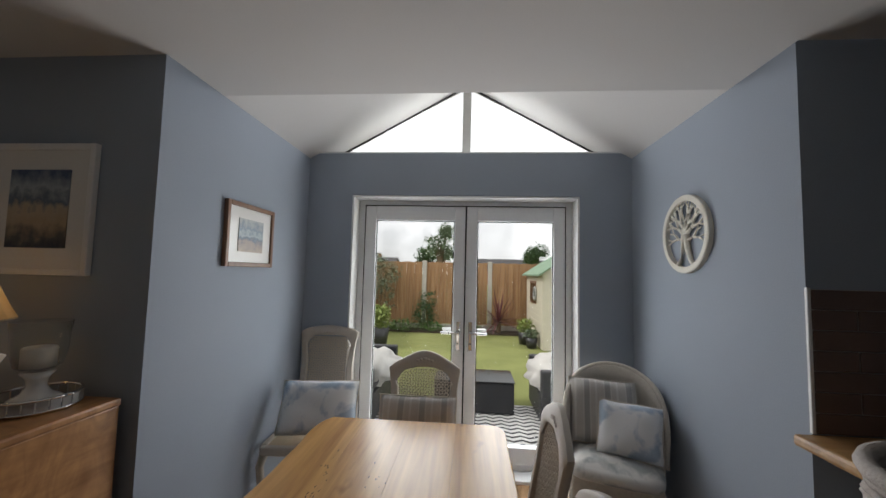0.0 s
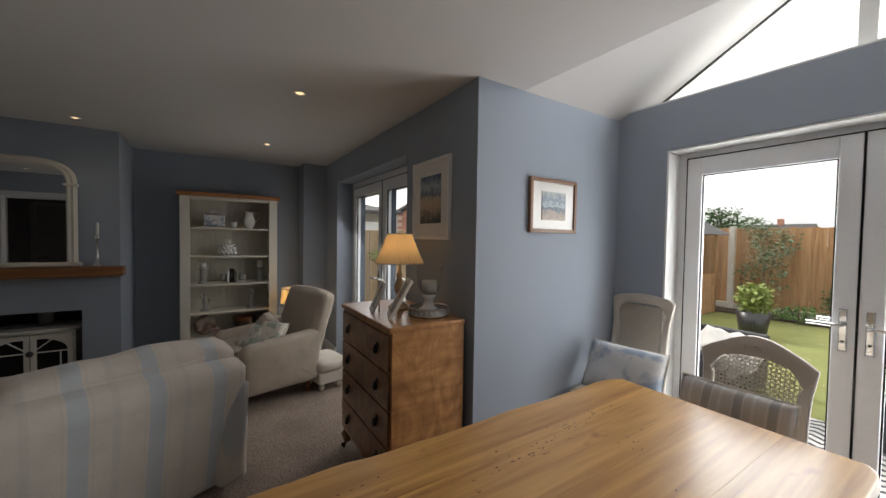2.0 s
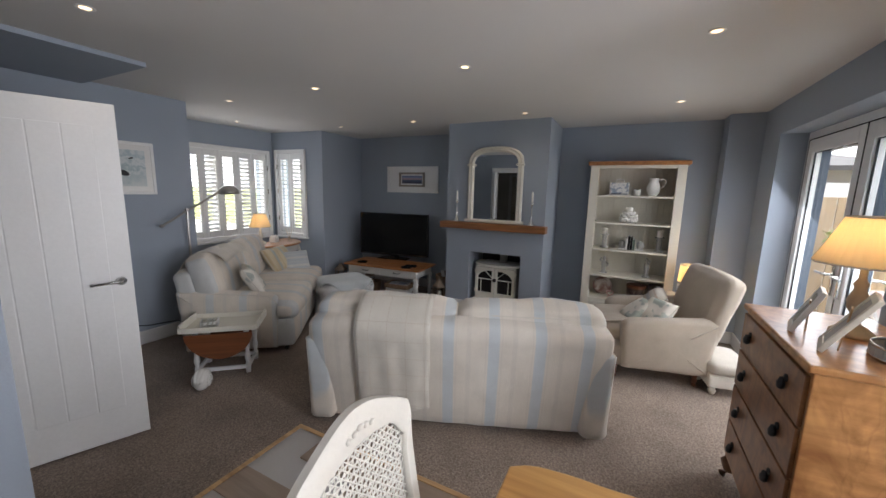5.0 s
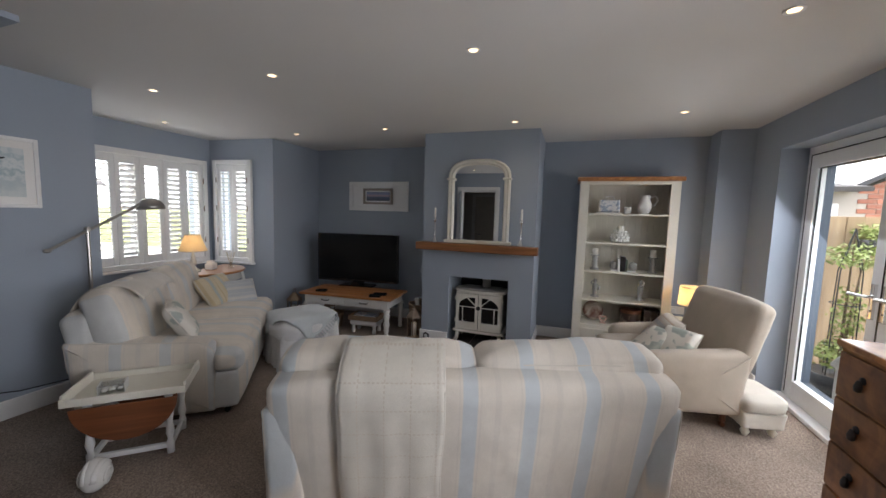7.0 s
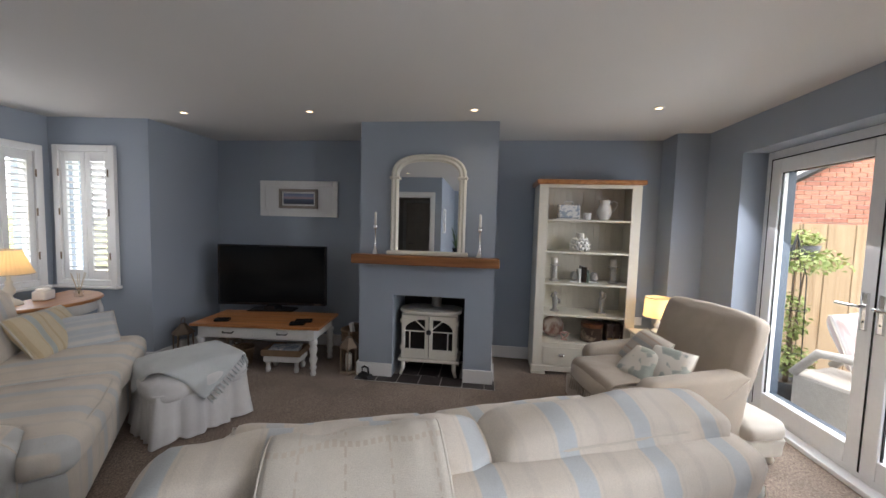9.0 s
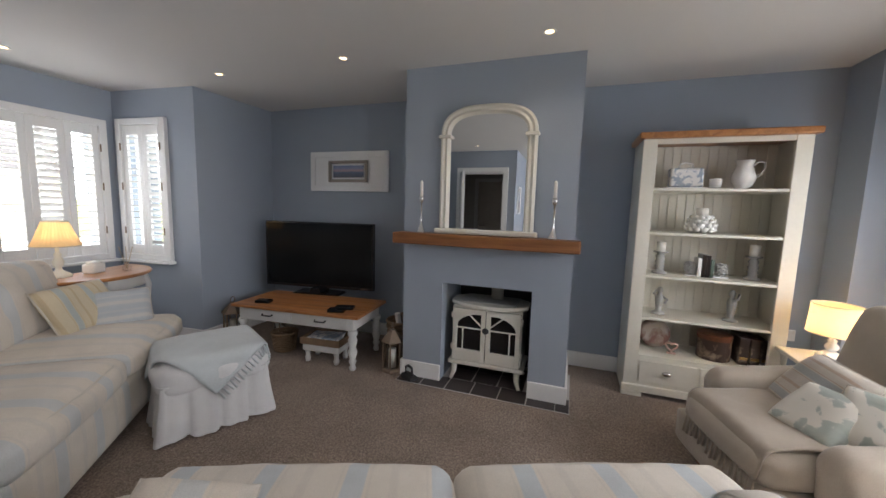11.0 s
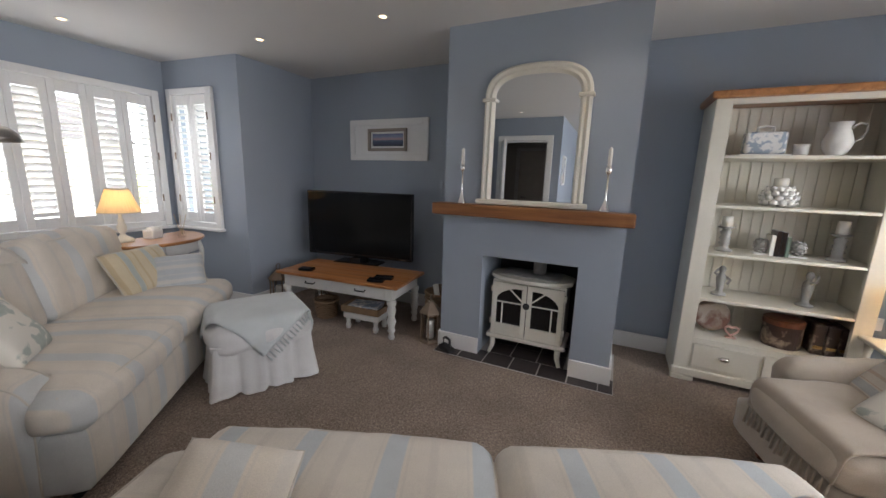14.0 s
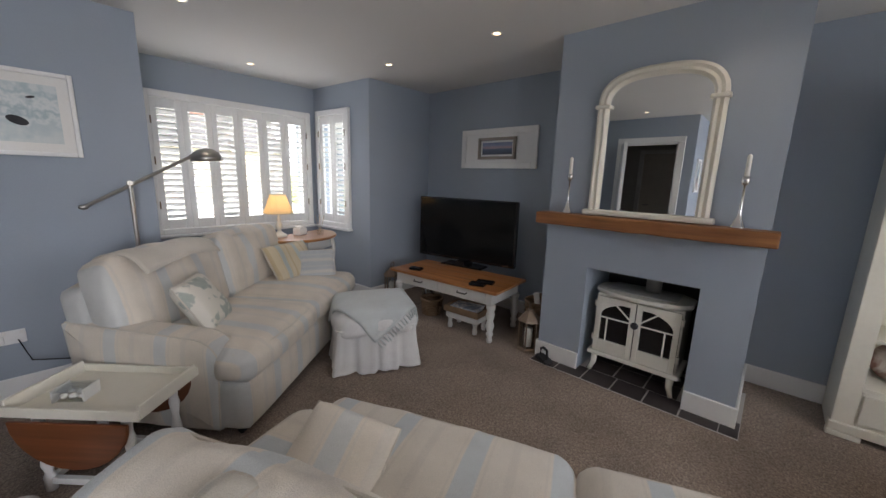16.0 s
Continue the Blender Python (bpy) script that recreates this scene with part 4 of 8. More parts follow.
# hall door, standing open into the room
hd = thing("door_3", "white panelled hall door standing open with a chrome lever", "door", at=pose(-0.19, -2.375, 0, 0, 0, 159.5), kind="structure")
bm = bm_box(0, -0.022, 0.012, 0.695, 0.022, 1.995, 0.003)
part("door_leaf", bm, "white", hd)
for i in range(4):
    part("panel", bm_box(0.10 + i * 0.125, -0.0275, 0.22, 0.22 + i * 0.125, -0.021, 1.87, 0.003), "white", hd)
for i in range(4):
    part("panel", bm_box(0.10 + i * 0.125, 0.021, 0.22, 0.22 + i * 0.125, 0.0275, 1.87, 0.003), "white", hd)
for s in (-1, 1):
    bm = bm_lathe([(0, 0), (0.026, 0), (0.026, 0.008), (0.012, 0.012), (0.009, 0.05), (0, 0.05)], 16, m=pose(0.64, s * 0.022, 1.0, -90 * s, 0, 0))
    bm_tube([(0.64, s * 0.062, 1.0), (0.60, s * 0.064, 1.0), (0.51, s * 0.062, 0.995)], 0.009, 8, bm)
    part("door_handle", bm, "chrome", hd, "chrome lever handle on a round rose", smooth=True)
bm = bmesh.new()
for zz in (0.25, 1.75):
    bm_box(-0.012, -0.03, zz, 0.004, -0.018, zz + 0.1, 0.002, bm)
part("hinge", bm, "chrome", hd)
bm = bm_box(-0.19, -2.45, 0, -0.155, -2.37, 2.03, 0.006)
bm_box(-0.19, -1.59, 0, -0.155, -1.51, 2.03, 0.006, bm)
bm_box(-0.19, -2.45, 2.03, -0.155, -1.51, 2.11, 0.006, bm)
bm_box(-0.155, -2.372, 0, -0.03, -2.345, 2.03, 0, bm)
bm_box(-0.155, -1.615, 0, -0.03, -1.588, 2.03, 0, bm)
bm_box(-0.155, -2.345, 2.005, -0.03, -1.615, 2.032, 0, bm)
solid("trim_hall_door", bm, "white", "white painted architrave round the hall doorway", "architrave")
d4 = thing("door_4", "grey-brown closed door at the end of the dark hall", "door", kind="structure")
part("door_leaf", bm_box(1.455, -2.45, 0.0, 1.495, -1.75, 1.98, 0.004), "chair", d4)
bm = bm_box(1.44, -2.53, 0, 1.498, -2.455, 2.05, 0.004)
bm_box(1.44, -1.745, 0, 1.498, -1.67, 2.05, 0.004, bm)
bm_box(1.44, -2.455, 1.985, 1.498, -1.745, 2.05, 0.004, bm)
part("door_frame", bm, "greywhite", d4)
part("door_handle", bm_tube([(1.455, -2.38, 1.0), (1.41, -2.38, 1.0), (1.40, -2.26, 1.0)], 0.009), "chrome", d4)

# skirting boards
def skirting(name, x0, y0, x1, y1, h=0.135):
    return solid(name, bm_box(x0, y0, 0.002, x1, y1, h, 0.006), "white", "white painted skirting board", "baseboard")


for i, b in enumerate([(-4.85, -3.71, -4.833, -1.655), (-4.85, -0.385, -4.833, 1.31), (-4.85, 1.293, -4.55, 1.31), (-4.55, 1.293, -4.533, 1.6), (-4.533, 1.583, -4.08, 1.6),
                       (-2.24, 1.583, -1.355, 1.6), (-4.833, -3.71, -3.93, -3.693), (-4.10, -1.655, -4.083, -1.325), (-4.10, -0.645, -4.083, -0.368), (-4.833, -0.385, -4.10, -0.368), (-4.833, -1.672, -4.083, -1.655),
                       (-3.85, -4.70, -2.05, -4.683), (-2.067, -4.683, -2.05, -3.66), (-2.05, -3.66, -0.167, -3.643), (-0.184, -3.643, -0.167, -2.45), (-0.167, -1.377, 2.6, -1.36),
                       (-1.355, 1.6, -1.338, 2.96), (-1.355, 2.96, -1.0, 2.977), (0.737, 2.96, 1.113, 2.977), (1.096, 1.61, 1.113, 2.96)]):
    skirting("baseboard_%d" % (i + 1), *b)
solid("baseboard_bay", bm_box(0.0, -0.98, 0.002, 0.017, 0.0, 0.135, 0.006, m=bay_side), "white", "white painted skirting board", "baseboard")
solid("trim_carpet_bar", bm_box(-1.345, -1.335, 0.0, -1.315, 1.6, 0.006, 0.002), "pine", "narrow wooden threshold bar between carpet and planks", "trim")
solid("trim_carpet_bar_side", bm_box(-1.315, -1.335, 0.0, -0.167, -1.305, 0.006, 0.002), "pine", "narrow wooden threshold bar between carpet and planks", "trim")

# recessed downlights
spot = thing("downlight", "recessed white ceiling downlight, switched on", "downlight", group="ceiling downlights")
part("bezel", bm_lathe([(0.024, 0), (0.027, -0.004), (0.038, -0.004), (0.040, 0.0), (0.024, 0.0)], 24), "white", spot)
part("bulb", bm_lathe([(0.0, -0.0015), (0.024, -0.0015), (0.024, 0.0), (0, 0)], 20), "spot_glow", spot, "glowing warm bulb")
SPOTS = [(x, y) for x in (-2.20, -3.78) for y in (-3.18, -2.0, -0.60, 0.80)] + [(-2.97, -4.22), (-0.70, -1.95)]
for i, (x, y) in enumerate(SPOTS):
    m = pose(x, y, CEIL - 0.001)
    if i == 0:
        spot.matrix_world = m
    else:
        copy_thing(spot, m)
    spot_bulb((x, y, CEIL - 0.02))
# ---- living room ----
def arm_outline(h, back, front, low=0.05, roll=0.14):
    """Side view of a scroll arm: high at the back, dipping, then rolled down at the front."""
    pts = [(back + 0.045, low), (back, h + 0.05)]
    for i in range(1, 8):
        t = i / 8
        pts.append((back + (front - roll - 0.02 - back) * t, h + 0.05 * (1 - t) ** 2 + 0.012 * math.sin(t * 3.1)))
    for i in range(9):
        a = radians(90 - i * 14)
        pts.append((front - roll - 0.02 + (roll + 0.01) * math.cos(a), h - roll + roll * math.sin(a)))
    pts += [(front - 0.02, h - roll - 0.12), (front - 0.035, low)]
    return pts


def even_loop(outline, n):
    """The closed outline with n evenly spaced points."""
    loop = list(outline) + [outline[0]]
    d = [0.0]
    for p, q in zip(loop, loop[1:]):
        d.append(d[-1] + math.hypot(q[0] - p[0], q[1] - p[1]))
    out, k = [], 0
    for i in range(n):
        t = d[-1] * i / n
        while d[k + 1] < t:
            k += 1
        f = (t - d[k]) / max(1e-9, d[k + 1] - d[k])
        out.append((loop[k][0] + (loop[k + 1][0] - loop[k][0]) * f, loop[k][1] + (loop[k + 1][1] - loop[k][1]) * f))
    return out


def padded_rings(outline, x0, x1, r, n=72, steps=5):
    """Rings of an upholstered slab: a side outline in y and z, drawn in round its edges."""
    loop = even_loop(outline, n)
    area = sum(p[0] * q[1] - q[0] * p[1] for p, q in zip(loop, loop[1:] + loop[:1]))
    sg = 1 if area > 0 else -1
    nor = []
    for i in range(n):
        (ay, az), (by, bz) = loop[i - 2], loop[(i + 2) % n]
        ln = math.hypot(by - ay, bz - az) or 1
        nor.append((-sg * (bz - az) / ln, sg * (by - ay) / ln))
    rings = []
    for k in range(2 * steps + 2):
        a = math.pi / 2 * (k if k <= steps else 2 * steps + 1 - k) / steps
        ins = r * (1 - math.sin(a))
        x = x0 + r * (1 - math.cos(a)) if k <= steps else x1 - r * (1 - math.cos(a))
        rings.append([Vector((x, p[0] + q[0] * ins, p[1] + q[1] * ins)) for p, q in zip(loop, nor)])
    return rings


def bm_padded(outline, x0, x1, r, puff=0.012, n=72):
    own = bmesh.new()
    rings = padded_rings(outline, x0, x1, r, n)

    def inner(ring, f, dx):
        c = sum(ring, Vector()) / len(ring)
        return [c + (v - c) * f + Vector((dx, 0, 0)) for v in ring]
    rings = [inner(rings[0], 0.45, -puff), inner(rings[0], 0.8, -puff * 0.75)] + rings + [inner(rings[-1], 0.8, puff * 0.75), inner(rings[-1], 0.45, puff)]
    vs = [[own.verts.new(v + Vector((1, 1, 1)) * 0.003 * noise.noise(v * 9)) for v in ring] for ring in rings]
    for a, b in zip(vs, vs[1:]):
        for i in range(n):
            own.faces.new((a[i], a[(i + 1) % n], b[(i + 1) % n], b[i]))
    own.faces.new(vs[0][::-1])
    own.faces.new(vs[-1])
    bmesh.ops.recalc_face_normals(own, faces=own.faces[:])
    for f in own.faces:
        f.smooth = True
    return own


def arm(root, h, back, front, x0, x1, mat, label, r=0.05, cord="cloth", low=0.05, roll=0.14):
    """A scroll arm with a corded seam round its outer face; x0 is the outer side."""
    lo, hi = min(x0, x1), max(x0, x1)
    outline = arm_outline(h, back, front, low, roll)
    a = part("armrest", bm_padded(outline, lo, hi, r), mat, root, label)
    rings = padded_rings(outline, lo, hi, r, 72)
    for k in (3, 8) if cord else ():
        part("piping", bm_tube(rings[k][10:62], 0.0045, 6), cord, a)
    return a


def sofa(name, label, m, length, mats, back_h, seats, arm_h=0.60, depth=0.96, cushion_top=0.90, rake=11, lean=13):
    root = thing(name, label, "sofa", at=m)
    hl, b, f = length / 2, -depth / 2, depth / 2
    aw = 0.18
    body = bm_pad(length - 0.05, depth - 0.30, 0.29, 0.04, m=pose(0, 0.12, 0.05), puff=0.008, seed=3)
    part("base", body, mats, root, "upholstered base to near the floor")
    back = bm_pad(length - 0.07, 0.19, back_h - 0.02, 0.062, m=pose(0, b + 0.235, 0.035, rake, 0, 0), puff=0.02, n=16, seed=5)
    part("backrest", back, mats, root, "striped upholstered raked back")
    for s in (-1, 1):
        arm(root, arm_h, b + 0.04, f - 0.15, s * hl, s * (hl - aw), mats + "_arm", "rolled scroll arm with piping")
    w = length / seats
    inner = hl - aw - 0.004
    for i in range(seats):
        x = -hl + w * (i + 0.5)
        bm = bm_pad(w - 0.012, depth - 0.26, 0.18, 0.065, m=pose(x, 0.13, 0.325), puff=0.035, n=18, seed=i * 7)
        for v in bm.verts:
            if v.co.y < f - 0.17 and abs(v.co.x) > inner:
                v.co.x = math.copysign(inner, v.co.x)
        c = part("seat_cushion", bm, mats, root, "plump seat cushion with piped edge")
        e = w / 2 - 0.035
        pts = [(x - e, f - 0.10, 0.487), (x - e + 0.03, f - 0.035, 0.483), (x - e + 0.1, f - 0.018, 0.48), (x, f - 0.005, 0.478), (x + e - 0.1, f - 0.018, 0.48), (x + e - 0.03, f - 0.035, 0.483), (x + e, f - 0.10, 0.487)]
        part("piping", bm_tube(pts, 0.006, 6), "cloth", c)
        bw = (length - 0.11) / seats
        bx = (i - (seats - 1) / 2) * (bw + 0.005)
        mm = pose(bx, b + 0.31, 0.46, lean, 0, 0)
        top = cushion_top - 0.45
        bm = bm_pad(bw - 0.01, 0.23, top, 0.06, m=mm, puff=0.034, n=20, wrinkle=0.014, seed=i * 11 + 2)
        c = part("back_cushion", bm, mats, root, "loose feather back cushion")
        for yy in (0.10, -0.10):
            pts = [mm @ Vector((sx * (bw / 2 - 0.037), yy, z)) for sx, z in ((-1, 0.07), (-1, top - 0.09), (-0.88, top - 0.037), (-0.5, top - 0.024), (0.5, top - 0.024), (0.88, top - 0.037), (1, top - 0.09), (1, 0.07))]
            part("piping", bm_tube(pts, 0.006, 6), "cloth", c)
    for sx in (-1, 1):
        for sy in (-1, 1):
            yy = f - 0.12 if sy > 0 else b + 0.28
            bm = bm_lathe([(0.016, 0.035), (0.02, 0.05), (0.028, 0.10)], 10, (sx * (hl - 0.09), yy, 0))
            bm_lathe([(0.0, -0.012), (0.02, -0.012), (0.02, 0.012), (0, 0.012)], 12, bm=bm, m=pose(sx * (hl - 0.09), yy, 0.02, 0, 90, 0))
            part("castor", bm, "iron", root, "dark turned foot on a castor")
    return root


def scatter(name, label, mat, m, w, d, h=0.13, seed=0, group="scatter cushions"):
    root = thing(name, label, "cushion", at=m, group=group)
    part("cover", bm_cushion(w, d, h, edge=0.12, wrinkle=0.012, seed=seed), mat, root)
    ring = [(sx * w / 2 * 0.985, sy * d / 2 * 0.985, 0) for sx, sy in ((-1, -1), (0, -0.97), (1, -1), (0.97, 0), (1, 1), (0, 0.97), (-1, 1), (-0.97, 0), (-1, -1))]
    part("piping", bm_tube(ring, 0.005, 6), "cloth", root)
    return root


def drape(name, label, mat, m, path, width, fringe=0.0, thick=0.008, seed=0, fold=0.012):
    """A cloth that follows a path in y and z, with soft folds across x."""
    root = thing(name, label, "throw", at=m)
    bm = bmesh.new()
    pts = []
    for (y0, z0), (y1, z1) in zip(path, path[1:]):
        n = max(2, int(math.hypot(y1 - y0, z1 - z0) / 0.025))
        pts += [(y0 + (y1 - y0) * i / n, z0 + (z1 - z0) * i / n) for i in range(n)]
    pts.append(path[-1])
    for _ in range(4):
        pts = [pts[0]] + [((a[0] + 2 * b[0] + c[0]) / 4, (a[1] + 2 * b[1] + c[1]) / 4) for a, b, c in zip(pts, pts[1:], pts[2:])] + [pts[-1]]
    nx = 22
    rows = []
    for i, (y, z) in enumerate(pts):
        a, b = pts[max(i - 1, 0)], pts[min(i + 1, len(pts) - 1)]
        ny, nz = (b[1] - a[1]), -(b[0] - a[0])
        ln = math.hypot(ny, nz) or 1
        ny, nz = -ny / ln, -nz / ln
        end = abs(2 * i / (len(pts) - 1) - 1) ** 2
        row = []
        for j in range(nx + 1):
            u = j / nx - 0.5
            d = fold * (0.3 + end) * (1 + math.sin(u * 19 + seed + 0.6 * math.sin(i * 0.05))) + 0.006 * noise.noise(Vector((u * 6 + seed, i * 0.12, 0)))
            row.append(bm.verts.new((u * width * (1 + 0.05 * end * math.sin(seed + i * 0.02)) + 0.02 * noise.noise(Vector((i * 0.06, seed, 0))), y + ny * d, z + nz * d + (0.02 * math.sin(u * 5 + seed) * end))))
        rows.append(row)
    for a, b in zip(rows, rows[1:]):
        for j in range(nx):
            bm.faces.new((a[j], a[j + 1], b[j + 1], b[j]))
    fr = [(v.co.copy()) for v in rows[-1]]
    hems = [[v.co.copy() for v in rows[0]], fr, [r[0].co.copy() for r in rows], [r[-1].co.copy() for r in rows]]
    bmesh.ops.recalc_face_normals(bm, faces=bm.faces[:])
    ob = part("cloth", bm, mat, root, smooth=True)
    so = ob.modifiers.new("thickness", "SOLIDIFY")
    so.thickness, so.offset = thick, 0
    for h in hems:
        part("hem", bm_tube(h, thick * 0.62, 6), mat, root, "turned and stitched hem", smooth=True)
    if fringe:
        bm = bmesh.new()
        for a, b in zip(fr, fr[1:]):
            for t in (0.5,):
                p = a.lerp(b, t)
                q = p + Vector((random.uniform(-0.008, 0.008), 0.006, -fringe * random.uniform(0.85, 1.15)))
                bm_tube([p, p.lerp(q, 0.5), q], 0.003, 5, bm, taper=0.006)
                bm_blob(0.006, 0.006, 0.007, p.lerp(q, 0.3), bm, sub=1)
        part("fringe", bm, mat, root, "knotted fringe")
    return root


# long sofa before the bay
S1 = pose(-2.45, -3.16, 0, 0, 0, 37.8)
sofa("sofa", "cream sofa with pale blue stripes and scroll arms before the bay", S1, 1.72, "faded", 0.80, 2, arm_h=0.575, depth=1.06, cushion_top=0.93)
scatter("cushion", "square yellow and blue-grey striped cushion on the sofa", "stripe_cushion", S1 @ pose(-0.56, 0.05, 0.645, 56, 0, 160), 0.46, 0.36, seed=1)
scatter("cushion", "blue-grey cushion leaning on the far sofa arm", "grey_cushion", S1 @ pose(-0.64, 0.22, 0.60, 56, 0, 118), 0.36, 0.30, seed=2)
scatter("cushion", "cream cushion with a printed hydrangea on the sofa", "print", S1 @ pose(0.53, 0.06, 0.645, 58, 0, 197), 0.33, 0.33, seed=4)
drape("throw", "cream wool throw laid along the sofa back", "cloth", S1 @ pose(0.42, 0, 0), [(-0.53, 0.70), (-0.485, 0.83), (-0.40, 0.94), (-0.28, 0.965), (-0.16, 0.945), (-0.10, 0.88)], 0.56, seed=2, fold=0.004)

# matching sofa with its back to the dining side
S2 = pose(-2.15, -0.56, 0, 0, 0, 112.0)
sofa("sofa", "cream sofa with pale blue stripes, its back to the dining table", S2, 1.94, "sofa", 0.77, 2, arm_h=0.585, depth=1.04, cushion_top=0.852)
drape("throw", "cream checked wool throw hanging over the sofa back", "throw", S2 @ pose(-0.385, 0, 0), [(-0.08, 0.58), (-0.18, 0.72), (-0.23, 0.87), (-0.31, 0.91), (-0.42, 0.86), (-0.51, 0.79), (-0.545, 0.71), (-0.455, 0.16)], 0.46, seed=5, fold=0.006)
scatter("cushion", "cream striped cushion propped in the corner of the sofa", "faded", S2 @ pose(-0.69, 0.13, 0.565, 24, 10, 8), 0.30, 0.29, 0.15, seed=6)
scatter("cushion", "pale striped cushion lying on the sofa near the armchair", "stripe_cushion2", S2 @ pose(0.56, -0.02, 0.60, 45, 0, 200), 0.34, 0.34, seed=9)

# footstool with a loose cover and blue throw
O1 = pose(-3.13, -2.57, 0, 0, 0, 151.5)
ot = thing("footstool", "square footstool in a loose white skirted cover", "footstool", at=O1)
bm = bmesh.new()
rings = [[], [], []]
N = 120
for i in range(N):
    a = 2 * math.pi * i / N
    c, s = math.cos(a), math.sin(a)
    q = 1 / max(abs(c), abs(s)) ** 0.86
    # box pleats: flat runs with a narrow tuck between them
    tuck = max(0.0, 1 - abs((i + 5) % 10 - 5) / 1.6)
    sway = 0.010 * math.sin(i * 0.37) + 0.006 * math.sin(i * 1.3)
    for k, (rx, ry, z, deep) in enumerate(((0.292, 0.245, 0.34, 0.0), (0.305, 0.258, 0.18, 0.016), (0.325, 0.278, 0.012, 0.034))):
        off = sway * k / 2 - deep * tuck
        rings[k].append(bm.verts.new(((rx + off) * q * c, (ry + off) * q * s, z + (0.006 * math.sin(i * 0.5) if k == 2 else 0))))
for r0, r1 in zip(rings, rings[1:]):
    for i in range(N):
        bm.faces.new((r1[i], r1[(i + 1) % N], r0[(i + 1) % N], r0[i]))
part("skirt", bm, "white_cloth", ot, "box-pleated white skirt", smooth=True)
part("pad", bm_pad(0.585, 0.49, 0.21, 0.075, m=pose(0, 0, 0.245), puff=0.022, n=14, wrinkle=0.008), "white_cloth", ot, "padded white top")
part("piping", bm_tube([(sx * 0.29, sy * 0.243, 0.335) for sx, sy in ((-0.9, -1), (0.9, -1), (1, -0.9), (1, 0.9), (0.9, 1), (-0.9, 1), (-1, 0.9), (-1, -0.9), (-0.9, -1))], 0.006, 6), "white_cloth", ot)


def laid_cloth(name, label, mat, m, hx, hy, top, w, d, turn=0.0, off=(0, 0), bend=0.062, crown=0.022, fringe=0.0, tassels=26, seed=0, ends=(1,), n=34, wave=0.010):
    """A cloth laid over a padded block: flat on top, bending down past its edges, with tassels along its ends."""
    root = thing(name, label, "throw", at=m)
    bm = bmesh.new()
    ct, sn = math.cos(radians(turn)), math.sin(radians(turn))

    def lie(u, v):
        x, y = u * ct - v * sn + off[0], u * sn + v * ct + off[1]
        cx, cy = max(-hx, min(hx, x)), max(-hy, min(hy, y))
        ox, oy = x - cx, y - cy
        o = math.hypot(ox, oy)
        z = top + crown * (1 - (cx / (hx + bend)) ** 2) * (1 - (cy / (hy + bend)) ** 2) + 0.004 * noise.noise(Vector((x * 9, y * 9, seed)))
        if o < 1e-6:
            return Vector((cx, cy, z))
        if o < bend * math.pi / 2:
            out, drop = bend * math.sin(o / bend), bend * (1 - math.cos(o / bend))
        else:
            drop = bend + o - bend * math.pi / 2
            out = bend + wave * min(1.0, (drop - bend) * 12) * (1 + math.sin((x - y) * 26 + seed)) + 0.10 * (drop - bend)
        return Vector((cx + ox / o * out, cy + oy / o * out, z - drop))
    grid = [[bm.verts.new(lie((i / n - 0.5) * w * (1 + 0.02 * math.sin(j * 0.4 + seed)), (j / n - 0.5) * d)) for j in range(n + 1)] for i in range(n + 1)]
    for i in range(n):
        for j in range(n):
            bm.faces.new((grid[i][j], grid[i + 1][j], grid[i + 1][j + 1], grid[i][j + 1]))
    bmesh.ops.recalc_face_normals(bm, faces=bm.faces[:])
    cl = part("cloth", bm, mat, root, "soft woven cloth", smooth=True)
    so = cl.modifiers.new("thickness", "SOLIDIFY")
    so.thickness, so.offset = 0.007, 1
    rnd = random.Random(seed)
    for e in ends:
        for k in range(tassels):
            u, v = ((k + 0.5) / tassels - 0.5) * w, e * d / 2
            p = lie(u, v)
            q = lie(u + rnd.uniform(-0.006, 0.006), v + e * fringe * rnd.uniform(0.85, 1.1))
            mid = p.lerp(q, 0.35) + Vector((0, 0, 0.002))
            bm = bm_tube([p, mid, q], 0.0028, 5, taper=0.0075)
            bm_blob(0.006, 0.006, 0.006, mid, bm, sub=1)
            part("tassel", bm, mat, root, smooth=True)
    return root


laid_cloth("throw", "pale blue fringed throw laid askew over the footstool", "blue_throw", O1, 0.235, 0.187, 0.474, 0.66, 0.66, turn=220, off=(0.02, 0.0), fringe=0.06, tassels=24, seed=1)

# armchair by the patio doors
A1 = pose(-3.51, 0.72, 0, 0, 0, -166.1)
ac = thing("armchair", "oatmeal upholstered armchair with a sloped high back", "armchair", at=A1)
part("base", bm_pad(0.74, 0.80, 0.19, 0.035, m=pose(0, 0.04, 0.125), puff=0.01), "armchair", ac)
part("backrest", bm_pad(0.77, 0.15, 0.71, 0.055, m=pose(0, -0.30, 0.25, 17, 0, 0), puff=0.025, n=18, seed=4), "armchair", ac, "high raked back with rounded top")
for s in (-1, 1):
    arm(ac, 0.555, -0.42, 0.31, s * 0.415, s * 0.275, "armchair", "rolled scroll arm", 0.05, None, 0.125, 0.085)
part("seat_cushion", bm_pad(0.55, 0.70, 0.16, 0.06, m=pose(0, 0.10, 0.30), puff=0.03, n=14), "armchair", ac, "deep seat cushion")
